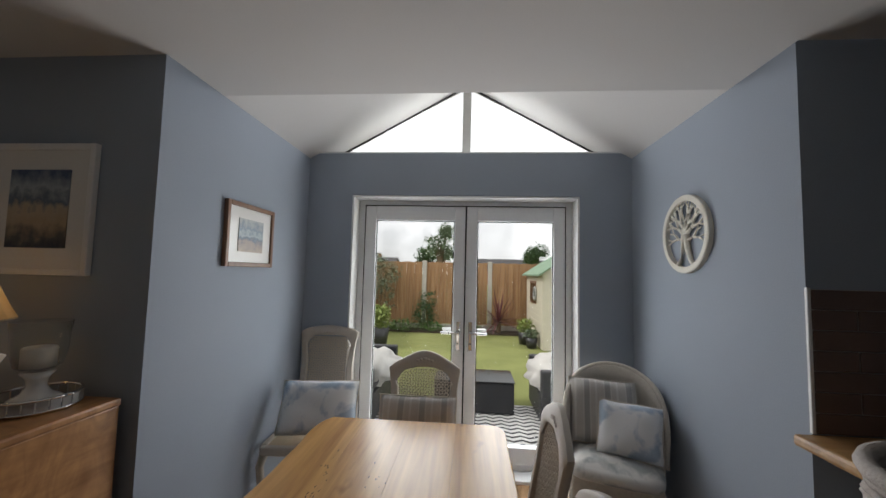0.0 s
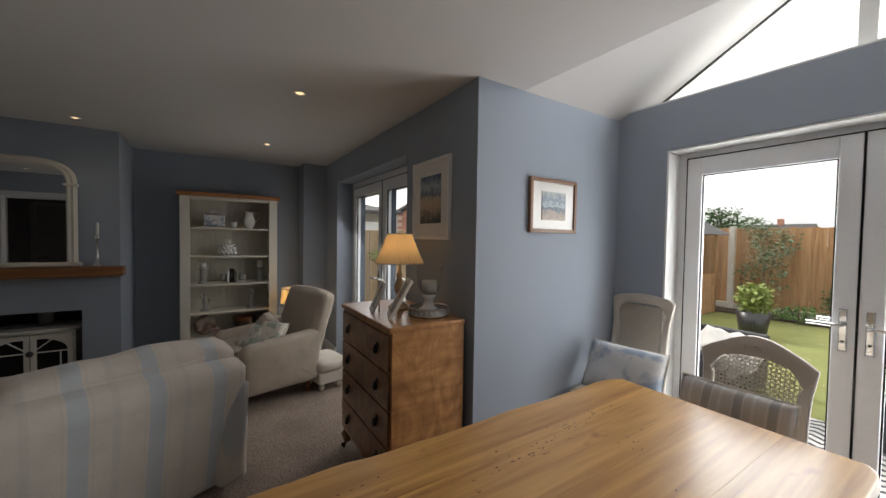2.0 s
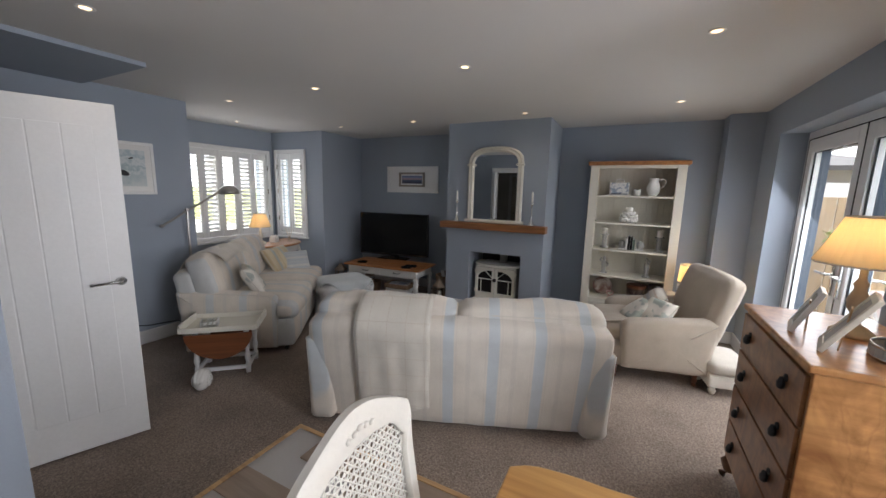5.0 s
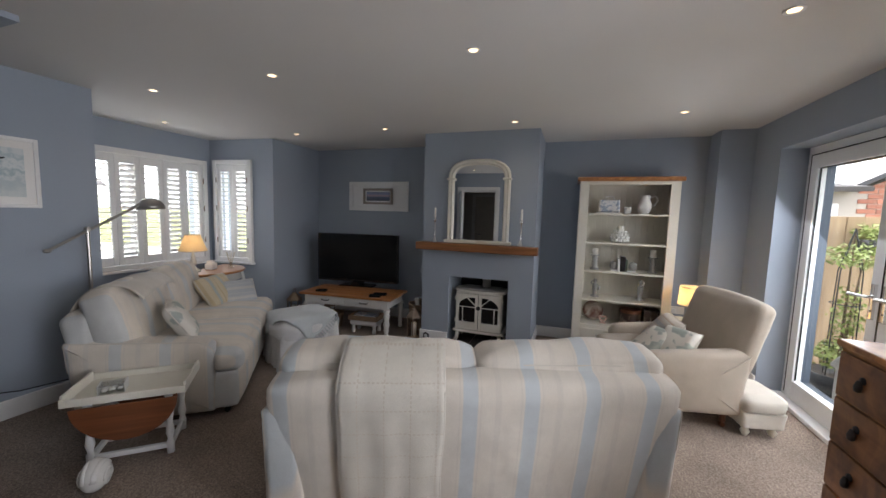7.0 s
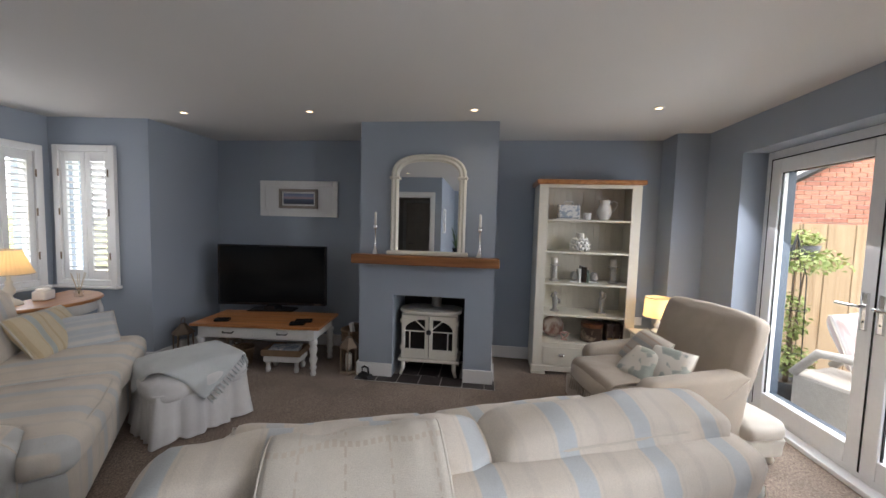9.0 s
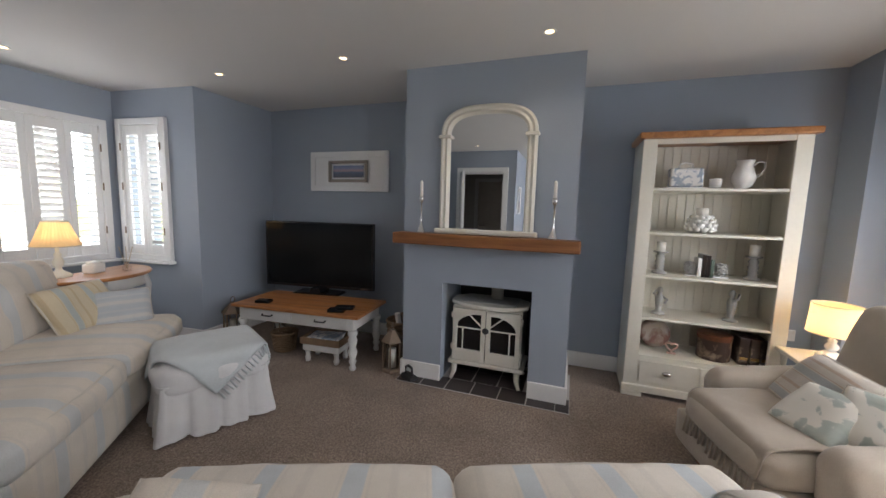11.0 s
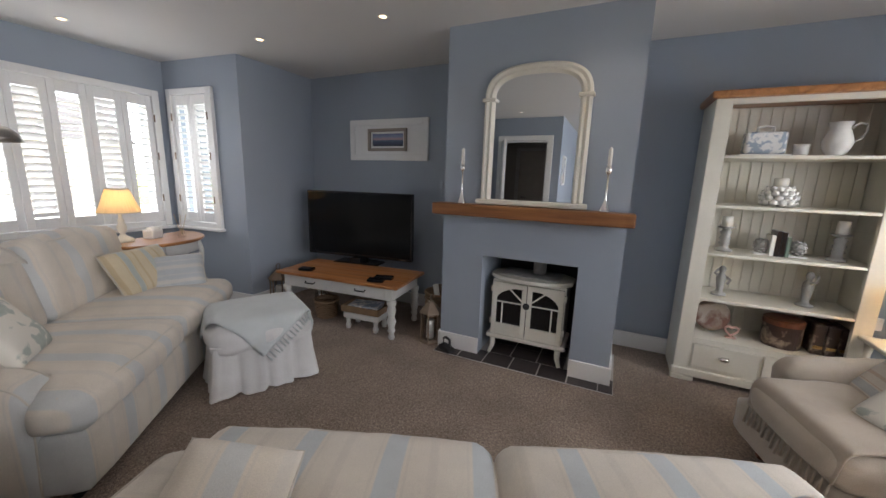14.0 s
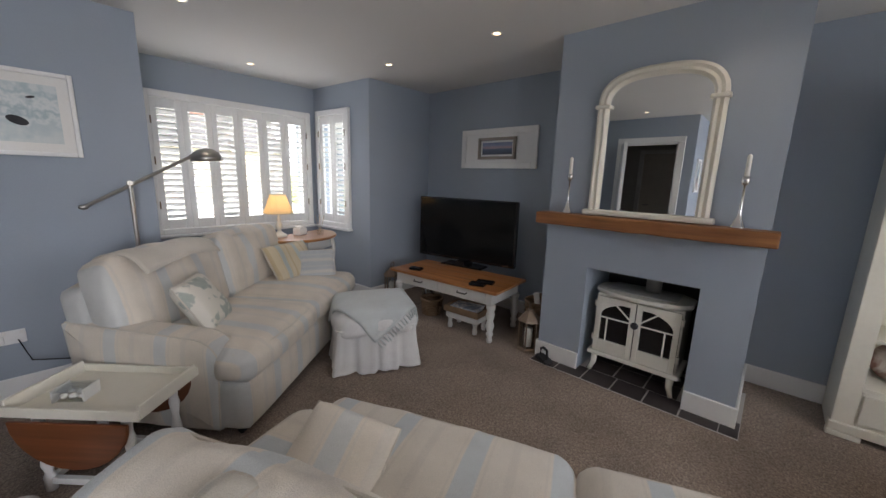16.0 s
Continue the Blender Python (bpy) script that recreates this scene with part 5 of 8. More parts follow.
for sx, sy, h in ((-1, 1, 0.13), (1, 1, 0.13), (-1, -1, 0.13), (1, -1, 0.13)):
    bm = bm_lathe([(0.012, 0.03), (0.024, 0.05), (0.018, 0.07), (0.03, 0.13)], 12, (sx * 0.31, sy * 0.31, 0))
    bm_lathe([(0, -0.011), (0.018, -0.011), (0.018, 0.011), (0, 0.011)], 12, bm=bm, m=pose(sx * 0.31, sy * 0.31, 0.018, 0, 90, 0))
    part("castor", bm, "darkwood", ac, "turned dark leg on a castor")
laid_cloth("throw", "tan wool throw with knotted tassels over the armchair seat", "armchair_throw", A1 @ pose(0, 0.10, 0), 0.60, 0.29, 0.466, 0.50, 0.62, off=(0.0, 0.145), bend=0.05, crown=0.02, fringe=0.085, tassels=16, seed=3, wave=0.002)
scatter("cushion", "cream and grey striped cushion on the armchair", "stripe_cushion2", A1 @ pose(0.10, -0.04, 0.565, 48, 0, 168), 0.40, 0.34, seed=7)
scatter("cushion", "cream cushion with grey-green tree prints on the armchair", "print", A1 @ pose(-0.08, 0.10, 0.535, 38, 0, 190), 0.28, 0.28, seed=8)
scatter("cushion", "cream tree-print cushion tucked against the armchair's arm", "print", A1 @ pose(-0.20, 0.0, 0.565, 50, 0, 205), 0.28, 0.28, seed=12)

# small footstool behind the armchair
st = thing("footstool", "small cream buttoned footstool on white turned feet", "footstool", at=pose(-3.36, 1.27, 0, 0, 0, 14))
part("pad", bm_pad(0.36, 0.30, 0.13, 0.05, m=pose(0, 0, 0.17), puff=0.02), "cloth", st)
part("valance", bm_pad(0.35, 0.29, 0.12, 0.02, m=pose(0, 0, 0.07), puff=0.004, n=16, wrinkle=0.012), "cloth", st, "gathered valance")
for sx in (-1, 1):
    for sy in (-1, 1):
        part("leg", bm_lathe([(0.016, 0), (0.03, 0.03), (0.02, 0.05), (0.03, 0.10)], 12, (sx * 0.12, sy * 0.09, 0)), "cream", st, smooth=True)

# side table with the drum lamp
sd = thing("side_table", "small white side table with turned legs behind the armchair", "table", at=pose(-4.25, 1.12, 0))
part("tabletop", bm_box(-0.20, -0.20, 0.50, 0.20, 0.20, 0.525, 0.008), "cream", sd)
for sx in (-1, 1):
    for sy in (-1, 1):
        part("leg", bm_lathe([(0.014, 0), (0.02, 0.05), (0.013, 0.15), (0.022, 0.25), (0.014, 0.4), (0.022, 0.5)], 12, (sx * 0.16, sy * 0.16, 0)), "cream", sd, smooth=True)


def table_lamp(label, m, base_mat, shade_r0, shade_r1, shade_z0, shade_z1, shade_mat, watts, pleats=0, base_r=0.07, drum=False):
    root = thing("table_lamp", label, "lamp", at=m)
    h = shade_z0
    prof = [(0, 0), (base_r, 0), (base_r, 0.015), (base_r * 0.75, 0.03), (0.022, 0.05), (0.016, h * 0.3), (0.03, h * 0.38), (0.034, h * 0.5), (0.018, h * 0.66), (0.024, h * 0.72), (0.012, h * 0.8), (0.012, h + 0.03), (0, h + 0.03)]
    part("base", bm_lathe(prof, 20), base_mat, root, smooth=True)
    own = bmesh.new()
    n = 96 if pleats else 40
    rings = []
    for i in range(5):
        t = i / 4
        r = shade_r0 + (shade_r1 - shade_r0) * (t if not pleats else t ** 0.9)
        rings.append([own.verts.new(((r * (1 + (0.04 * math.sin(pleats * 2 * math.pi * k / n) if pleats else 0))) * math.cos(2 * math.pi * k / n), (r * (1 + (0.04 * math.sin(pleats * 2 * math.pi * k / n) if pleats else 0))) * math.sin(2 * math.pi * k / n), shade_z0 + (shade_z1 - shade_z0) * t)) for k in range(n)])
    for a, b in zip(rings, rings[1:]):
        for k in range(n):
            own.faces.new((a[k], a[(k + 1) % n], b[(k + 1) % n], b[k]))
    part("shade", own, shade_mat, root, "glowing cloth shade", smooth=True)
    bm = bm_tube([(shade_r0 * math.cos(a / 20 * math.pi), shade_r0 * math.sin(a / 20 * math.pi), shade_z0) for a in range(41)], 0.004, 6)
    part("trim", bm, "cloth", root, "sewn lower edge of the shade")
    bm = bm_tube([(shade_r1 * math.cos(a / 20 * math.pi), shade_r1 * math.sin(a / 20 * math.pi), shade_z1) for a in range(41)], 0.004, 6)
    part("trim", bm, "cloth", root, "sewn upper edge of the shade")
    part("bulb", bm_blob(0.024, 0.024, 0.032, (0, 0, shade_z0 + 0.07)), "bulb", root, "glowing bulb", smooth=True)
    lamp_bulb("table_lamp_bulb", m @ Vector((0, 0, shade_z0 + 0.45 * (shade_z1 - shade_z0))), watts, (1.0, 0.62, 0.27), 0.04)
    return root


table_lamp("lit table lamp with a cream drum shade on the side table", pose(-4.30, 1.13, 0.525), "ceramic", 0.125, 0.115, 0.16, 0.335, "shade2", 3.4)
table_lamp("turned wooden table lamp with a lit pleated shade on the chest", pose(-1.86, 1.36, 1.015), "cane", 0.155, 0.078, 0.30, 0.49, "shade", 1.35, pleats=34)
table_lamp("lit table lamp with a pleated cream shade on the half-moon table", pose(-3.05, -3.98, 0.785), "cream", 0.135, 0.07, 0.235, 0.415, "shade", 0.4, pleats=34)

# half-moon table in the bay
dm = thing("console_table", "half-moon console table with a pine top and pale cabriole legs", "table", at=pose(-3.22, -4.08, 0, 0, 0, 20))
bm = bm_lathe([(0.0, 0.0), (0.44, 0.0), (0.45, 0.012), (0.44, 0.025), (0.0, 0.025)], 30, (0, 0, 0.76), sweep=180)
bmesh.ops.holes_fill(bm, edges=bm.edges[:])
part("tabletop", bm, "pine_x", dm, "waxed pine half-moon top")
bm = bm_lathe([(0.395, 0), (0.405, 0.0), (0.405, 0.09), (0.395, 0.09)], 30, (0, 0, 0.67), sweep=180)
part("apron", bm, "greywhite", dm)
for a in (4, 62, 118, 176):
    c, s = math.cos(radians(a)), math.sin(radians(a))
    part("leg", bm_tube([(r * c, r * s, z) for r, z in ((0.40, 0.75), (0.425, 0.66), (0.41, 0.5), (0.385, 0.3), (0.375, 0.12), (0.40, 0.03), (0.42, 0.0))], 0.022, 8, taper=0.014), "greywhite", dm, smooth=True)
bx = thing("box", "small white carved box with a lid on the half-moon table", "box", at=pose(-3.26, -3.98, 0.785, 0, 0, 25))
part("body", bm_box(-0.06, -0.045, 0, 0.06, 0.045, 0.075, 0.012), "ceramic", bx)
part("lid", bm_blob(0.058, 0.043, 0.022, (0, 0, 0.078)), "ceramic", bx, smooth=True)
df = thing("reed_diffuser", "glass reed diffuser with thin sticks on the half-moon table", "diffuser", at=pose(-3.42, -3.86, 0.785))
part("bottle", bm_lathe([(0, 0), (0.03, 0), (0.032, 0.04), (0.014, 0.06), (0.014, 0.075), (0.012, 0.075), (0.0, 0.05)], 16), "jar", df, smooth=True)
for i in range(6):
    a = i * 1.05
    part("reed", bm_tube([(0, 0, 0.02), (0.05 * math.cos(a), 0.05 * math.sin(a), 0.2)], 0.002, 5), "cane", df)

# arm lamp behind the long sofa
fl = thing("floor_lamp", "brushed nickel swing-arm reading lamp with a domed shade behind the sofa", "lamp", at=pose(-1.90, -3.52, 0))
part("base", bm_lathe([(0, 0), (0.13, 0), (0.13, 0.015), (0.03, 0.03), (0, 0.03)], 24), "nickel", fl, smooth=True)
part("pole", bm_tube([(0, 0, 0.02), (0, 0, 1.32)], 0.013, 10), "nickel", fl)
part("arm", bm_tube([(0.235, 0.0, 1.165), (-0.35, 0.0, 1.50)], 0.011, 8), "nickel", fl)
part("joint", bm_lathe([(0, -0.016), (0.016, -0.016), (0.016, 0.016), (0, 0.016)], 16, m=pose(0, 0, 1.315, 90, 0, 0)), "nickel", fl)
part("counterweight", bm_blob(0.025, 0.016, 0.016, (0.235, 0, 1.165)), "nickel", fl, smooth=True)
bm = bm_lathe([(0.105, 0.0), (0.10, 0.035), (0.08, 0.065), (0.05, 0.085), (0.02, 0.093), (0.0, 0.095)], 28, m=pose(-0.455, 0, 1.475, 0, 4, 0))
ob = part("shade", bm, "nickel", fl, "domed brushed nickel shade", smooth=True)
ob.modifiers.new("thickness", "SOLIDIFY").thickness = 0.003
part("neck", bm_tube([(-0.35, 0, 1.50), (-0.39, 0, 1.53), (-0.43, 0, 1.55)], 0.014, 8), "nickel", fl)

# drop-leaf tray table beside the long sofa
tt = thing("tray_table", "white painted tray-topped drop-leaf table with a brown hanging leaf", "table", at=pose(-1.60, -2.51, 0, 0, 0, 131.8))
part("tray", bm_box(-0.275, -0.17, 0.385, 0.275, 0.17, 0.40, 0.004), "cream", tt)
for a in ((-0.29, -0.185, 0.39, 0.29, -0.170, 0.435), (-0.29, 0.170, 0.39, 0.29, 0.185, 0.435), (-0.29, -0.170, 0.39, -0.275, 0.170, 0.455), (0.275, -0.170, 0.39, 0.29, 0.170, 0.455)):
    part("tray_rim", bm_box(*a, 0.004), "cream", tt)
for s in (-1, 1):
    bm = bm_prism([(0.25 * math.cos(a / 14 * math.pi), 0.378 - 0.215 * math.sin(a / 14 * math.pi)) for a in range(15)], 0.014, m=pose(0, s * 0.19 - 0.007, 0), bevel=0.003)
    part("drop_leaf", bm, "darkwood", tt, "half-round brown hanging leaf")
for sx in (-1, 1):
    for sy in (-1, 1):
        part("leg", bm_lathe([(0.020, 0), (0.022, 0.07), (0.014, 0.09), (0.024, 0.13), (0.015, 0.20), (0.024, 0.27), (0.018, 0.30), (0.022, 0.385)], 12, (sx * 0.19, sy * 0.13, 0)), "white", tt, smooth=True)
    part("stretcher", bm_box(sx * 0.19 - 0.012, -0.13, 0.035, sx * 0.19 + 0.012, 0.13, 0.065, 0.003), "white", tt)
for sy in (-1, 1):
    part("stretcher", bm_box(-0.19, sy * 0.13 - 0.012, 0.035, 0.19, sy * 0.13 + 0.012, 0.065, 0.003), "white", tt)
cb = thing("trinket_box", "small glass trinket box with shells on the tray table", "box", at=pose(-1.50, -2.56, 0.40, 0, 0, 140))
part("body", bm_box(-0.06, -0.045, 0, 0.06, 0.045, 0.045, 0.004), "jar", cb)
for k in range(6):
    part("shell", bm_blob(0.016, 0.013, 0.012, (-0.036 + 0.036 * (k % 3), -0.018 + 0.036 * (k // 3), 0.017), rough=0.5, seed=k), "ceramic", cb)
for q in ((-0.063, -0.048, 0, -0.057, 0.048, 0.056), (0.057, -0.048, 0, 0.063, 0.048, 0.056)):
    part("edge", bm_box(*q, 0.001), "greywhite", cb)
part("lid", bm_box(-0.062, -0.047, 0.046, 0.062, 0.047, 0.052, 0.002), "jar", cb)

# nautilus on the carpet
sh = thing("shell_ornament", "white nautilus shell ornament on the carpet", "ornament", at=pose(-1.28, -2.33, 0.002, 0, 0, 40))
bm = bm_blob(0.088, 0.062, 0.082, (0, 0, 0.08), sub=3, rough=0.05)
ridge = []
for i in range(40):
    a, q = i / 39 * 2 * math.pi * 1.7, 1 - 0.8 * i / 39
    ridge.append((0.074 * q * math.cos(a), -0.062 + 0.045 * q * q, 0.08 + 0.07 * q * math.sin(a)))
bm_tube(ridge, 0.017, 8, bm, taper=0.008)
bm_tube([(x, -y, z) for x, y, z in ridge], 0.017, 8, bm, taper=0.008)
part("shell", bm, "ceramic", sh, smooth=True)

# chest of drawers
ch = thing("chest_of_drawers", "figured walnut chest of four drawers on short carved feet", "chest of drawers", at=pose(-1.80, 1.325, 0))
part("carcass", bm_box(-0.40, -0.225, 0.13, 0.40, 0.235, 0.985, 0.004), "chest", ch, "carcass with figured veneer sides")
part("top", bm_box(-0.408, -0.244, 0.985, 0.408, 0.237, 1.015, 0.008), "chest", ch, "polished moulded top")
for i in range(4):
    z0, z1 = 0.165 + i * 0.203, 0.165 + i * 0.203 + 0.193
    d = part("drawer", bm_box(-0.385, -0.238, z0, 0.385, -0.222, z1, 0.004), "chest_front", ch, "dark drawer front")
    for sx in (-0.24, 0.24):
        bm = bm_lathe([(0, 0), (0.016, 0), (0.014, 0.006), (0, 0.008)], 12, m=pose(sx, -0.238, (z0 + z1) / 2 + 0.02, 90, 0, 0))
        bm_lathe([(0.006, 0.0), (0.014, -0.022), (0.012, -0.042), (0.004, -0.048), (0, -0.048)], 10, (sx, -0.252, (z0 + z1) / 2 + 0.02), bm)
        part("handle", bm, "iron", d, "dark drop handle", smooth=True)
for sx in (-1, 1):
    for sy in (-1, 1):
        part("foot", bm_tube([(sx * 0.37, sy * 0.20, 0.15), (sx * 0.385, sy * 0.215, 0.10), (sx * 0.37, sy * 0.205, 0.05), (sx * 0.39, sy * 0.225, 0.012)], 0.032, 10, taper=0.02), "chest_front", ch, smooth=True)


def photo_frame(label, m, w, h, mat):
    root = thing("photo_frame", label, "photo frame", at=m, group="photo frames on the chest")
    t = 0.025
    for a in ((-w / 2, 0, -w / 2 + t, h), (w / 2 - t, 0, w / 2, h), (-w / 2 + t, 0, w / 2 - t, t), (-w / 2 + t, h - t, w / 2 - t, h)):
        part("frame_side", bm_box(a[0], -0.009, a[1], a[2], 0.009, a[3], 0.003), mat, root)
    part("photo", bm_box(-w / 2 + t, -0.004, t, w / 2 - t, 0.004, h - t), "stone", root)
    part("stand", bm_box(-0.02, 0.009, 0.01, 0.02, 0.014, h * 0.75, 0.001, m=Matrix.Translation((0, 0.0, 0)) @ pose(0, 0.04, 0, 24, 0, 0)), "pine", root)
    return root


photo_frame("cream photo frame leaning back on the chest", pose(-1.64, 1.19, 1.017, -29, 0, -20), 0.18, 0.25, "cream")
photo_frame("white photo frame leaning back on the chest", pose(-1.84, 1.16, 1.017, -24, 0, -16), 0.15, 0.20, "white")
hc = thing("candle_holder", "glass hurricane candle holder on a pale pedestal and silver tray", "candle holder", at=pose(-1.59, 1.43, 1.015))
part("tray", bm_lathe([(0, 0), (0.118, 0), (0.125, 0.008), (0.125, 0.012), (0, 0.012)], 32), "chrome", hc, "silver round tray", smooth=True)
for k in range(24):
    a = 2 * math.pi * k / 24
    part("gallery_panel", bm_box(-0.014, -0.002, 0.012, 0.014, 0.002, 0.046, 0.001, m=pose(0.12 * math.cos(a), 0.12 * math.sin(a), 0, 0, 0, math.degrees(a) + 90)), "stone", hc)
part("gallery_rim", bm_tube([(0.12 * math.cos(k * math.pi / 18), 0.12 * math.sin(k * math.pi / 18), 0.049) for k in range(37)], 0.005, 6), "chrome", hc, smooth=True)
part("pedestal", bm_lathe([(0, 0.012), (0.075, 0.012), (0.072, 0.03), (0.04, 0.05), (0.026, 0.075), (0.03, 0.10), (0.046, 0.122), (0, 0.122)], 24), "ceramic", hc, smooth=True)
part("candle", bm_lathe([(0, 0.14), (0.046, 0.14), (0.046, 0.205), (0.042, 0.21), (0, 0.207)], 20), "wax", hc, smooth=True)
part("glass", bm_lathe([(0, 0.123), (0.03, 0.124), (0.062, 0.145), (0.074, 0.19), (0.076, 0.25), (0.082, 0.30), (0.080, 0.30), (0.073, 0.25), (0.071, 0.19), (0.059, 0.148), (0.028, 0.13), (0, 0.129)], 28), "jar", hc, "clear goblet-shaped glass", smooth=True)


# bookcase
BC = pose(-4.845, 0.035, 0)
bc = thing("bookcase", "cream painted open bookcase with an oak cornice and two drawers", "bookcase", at=BC)
W, D = 0.955, 0.385
for y0, y1 in ((0.0, 0.09), (W - 0.09, W)):
    part("stile", bm_box(D - 0.03, y0, 0.0, D, y1, 1.90, 0.004), "cream", bc)
for y0, y1 in ((0.0, 0.025), (W - 0.025, W)):
    part("side", bm_box(0.0, y0, 0.0, D - 0.03, y1, 1.90, 0.002), "cream", bc)
part("top_rail", bm_box(D - 0.03, 0.09, 1.865, D - 0.002, W - 0.09, 1.90, 0.003), "cream", bc)
part("cornice", bm_box(-0.0, -0.03, 1.90, D + 0.035, W + 0.03, 1.945, 0.012), "pine_x", bc, "waxed oak cornice")
part("back", bm_box(0.0, 0.025, 0.1, 0.008, W - 0.025, 1.90), "cream", bc)
for i in range(15):
    y0 = 0.027 + i * 0.0601
    part("board", bm_box(0.008, y0, 0.30, 0.0145, y0 + 0.0545, 1.895, 0.0025), "cream", bc)
SHELF = [1.56, 1.245, 0.927, 0.613, 0.325]
for z in SHELF:
    part("shelf", bm_box(0.013, 0.026, z - 0.02, D - 0.008 if z > 0.4 else D - 0.002, W - 0.026, z, 0.004), "cream", bc)
part("plinth", bm_box(D - 0.04, -0.012, 0.035, D + 0.014, W + 0.012, 0.09, 0.008), "cream", bc)
for y0, y1 in ((-0.012, 0.13), (W - 0.13, W + 0.012)):
    part("bracket_foot", bm_box(D - 0.038, y0, 0.0, D + 0.0125, y1, 0.034, 0.006), "cream", bc)
part("rail", bm_box(D - 0.03, 0.09, 0.09, D - 0.003, W - 0.09, 0.305, 0.002), "cream", bc)
for y0, y1 in ((0.10, 0.465), (0.49, 0.855)):
    d = part("drawer", bm_box(D - 0.004, y0, 0.115, D + 0.008, y1, 0.285, 0.004), "cream", bc)
    part("cup_handle", bm_lathe([(0.032, 0.0), (0.028, 0.014), (0.012, 0.02), (0, 0.021)], 16, m=pose(D + 0.008, (y0 + y1) / 2, 0.205, 0, 90, 0) @ Matrix.Diagonal((0.55, 1, 1, 1))), "chrome", d, "silver cup handle", smooth=True)


def on_shelf(level, y, x=0.22, rz=0):
    return BC @ pose(x, y + 0.045, SHELF[level] + 0.001, 0, 0, rz)


def pitcher(m):
    root = thing("jug", "white ceramic jug with a curled handle on the shelf", "jug", at=m)
    part("body", bm_lathe([(0, 0), (0.045, 0), (0.042, 0.012), (0.065, 0.05), (0.072, 0.09), (0.055, 0.14), (0.045, 0.165), (0.056, 0.20), (0.052, 0.20), (0.04, 0.165), (0, 0.06)], 24), "ceramic", root, smooth=True)
    part("handle", bm_tube([(0, 0.05, 0.165), (0, 0.085, 0.195), (0, 0.115, 0.185), (0, 0.12, 0.15), (0, 0.10, 0.11), (0, 0.068, 0.085)], 0.008, 8), "ceramic", root, smooth=True)


pitcher(on_shelf(0, 0.62))
cup = thing("cup", "small white ceramic pot on the shelf", "pot", at=on_shelf(0, 0.46))
part("body", bm_lathe([(0, 0), (0.034, 0), (0.038, 0.06), (0.039, 0.075), (0.035, 0.075), (0.03, 0.01), (0, 0.01)], 20), "ceramic", cup, smooth=True)
bd = thing("cheese_dish", "blue and white patterned covered dish with a handle on the shelf", "dish", at=on_shelf(0, 0.27))
part("plate", bm_box(-0.08, -0.13, 0, 0.08, 0.13, 0.012, 0.006), "ceramic", bd)
part("cover", bm_box(-0.055, -0.105, 0.013, 0.055, 0.105, 0.15, 0.014), "blue_china", bd, "blue floral china cover")
part("handle", bm_tube([(0, -0.045, 0.148), (0, -0.04, 0.18), (0, 0.0, 0.19), (0, 0.04, 0.18), (0, 0.045, 0.148)], 0.008, 8), "ceramic", bd, smooth=True)
ar = thing("candle_holder", "pale artichoke candle holder with a pillar candle on the shelf", "candle holder", at=on_shelf(1, 0.40))
part("core", bm_blob(0.075, 0.075, 0.06, (0, 0, 0.06)), "stone", ar, smooth=True)
for row in range(4):
    for i in range(12):
        a = 2 * math.pi * (i + 0.5 * (row % 2)) / 12
        z = 0.025 + row * 0.028
        r = (0.085, 0.088, 0.078, 0.06)[row]
        part("petal", bm_blob(0.014, 0.025, 0.026, (0, 0, 0), sub=1, m=pose(r * math.cos(a), r * math.sin(a), z, 0, 25, math.degrees(a))), "ceramic", ar, smooth=True)
part("candle", bm_lathe([(0, 0.115), (0.038, 0.115), (0.038, 0.175), (0.034, 0.18), (0, 0.178)], 18), "wax", ar, smooth=True)


def candlestick(m, h):
    root = thing("candlestick", "grey turned wooden candlestick with a pillar candle on the shelf", "candlestick", at=m, group="turned candlesticks")
    part("stem", bm_lathe([(0, 0), (0.048, 0), (0.05, 0.012), (0.03, 0.022), (0.024, 0.04), (0.034, 0.055), (0.024, 0.07), (0.034, 0.09), (0.024, 0.11), (0.034, 0.13), (0.02, 0.15), (0.05, 0.16), (0.05, 0.168), (0, 0.168)], 18), "stone", root, smooth=True)
    part("candle", bm_lathe([(0, 0.168), (0.031, 0.168), (0.031, 0.168 + h), (0.02, 0.17 + h), (0, 0.168 + h)], 16), "wax", root, smooth=True)


candlestick(on_shelf(2, 0.16), 0.07)
candlestick(on_shelf(2, 0.74), 0.08)
for s, y in ((1, 0.40), (-1, 0.50)):
    be = thing("bookend", "white bookend with a silvery pinecone on the shelf", "bookend", at=on_shelf(2, y), group="pinecone bookends")
    part("base", bm_box(-0.04, -0.05 * s - 0.03, 0, 0.04, -0.05 * s + 0.05, 0.01, 0.002) if s > 0 else bm_box(-0.04, 0.0, 0, 0.04, 0.09, 0.01, 0.002), "white", be)
    cone = (0, -0.04 * s + (0 if s > 0 else 0.01), 0.06)
    bm = bm_blob(0.036, 0.036, 0.048, cone, sub=2)
    for i in range(40):
        a, z = i * 2.4, -0.9 + 1.8 * i / 40
        q = math.sqrt(max(0, 1 - z * z))
        bm_blob(0.010, 0.010, 0.007, (0.038 * q * math.cos(a), cone[1] + 0.038 * q * math.sin(a), cone[2] + 0.05 * z), bm, sub=1)
    part("pinecone", bm, "stone", be, smooth=True)
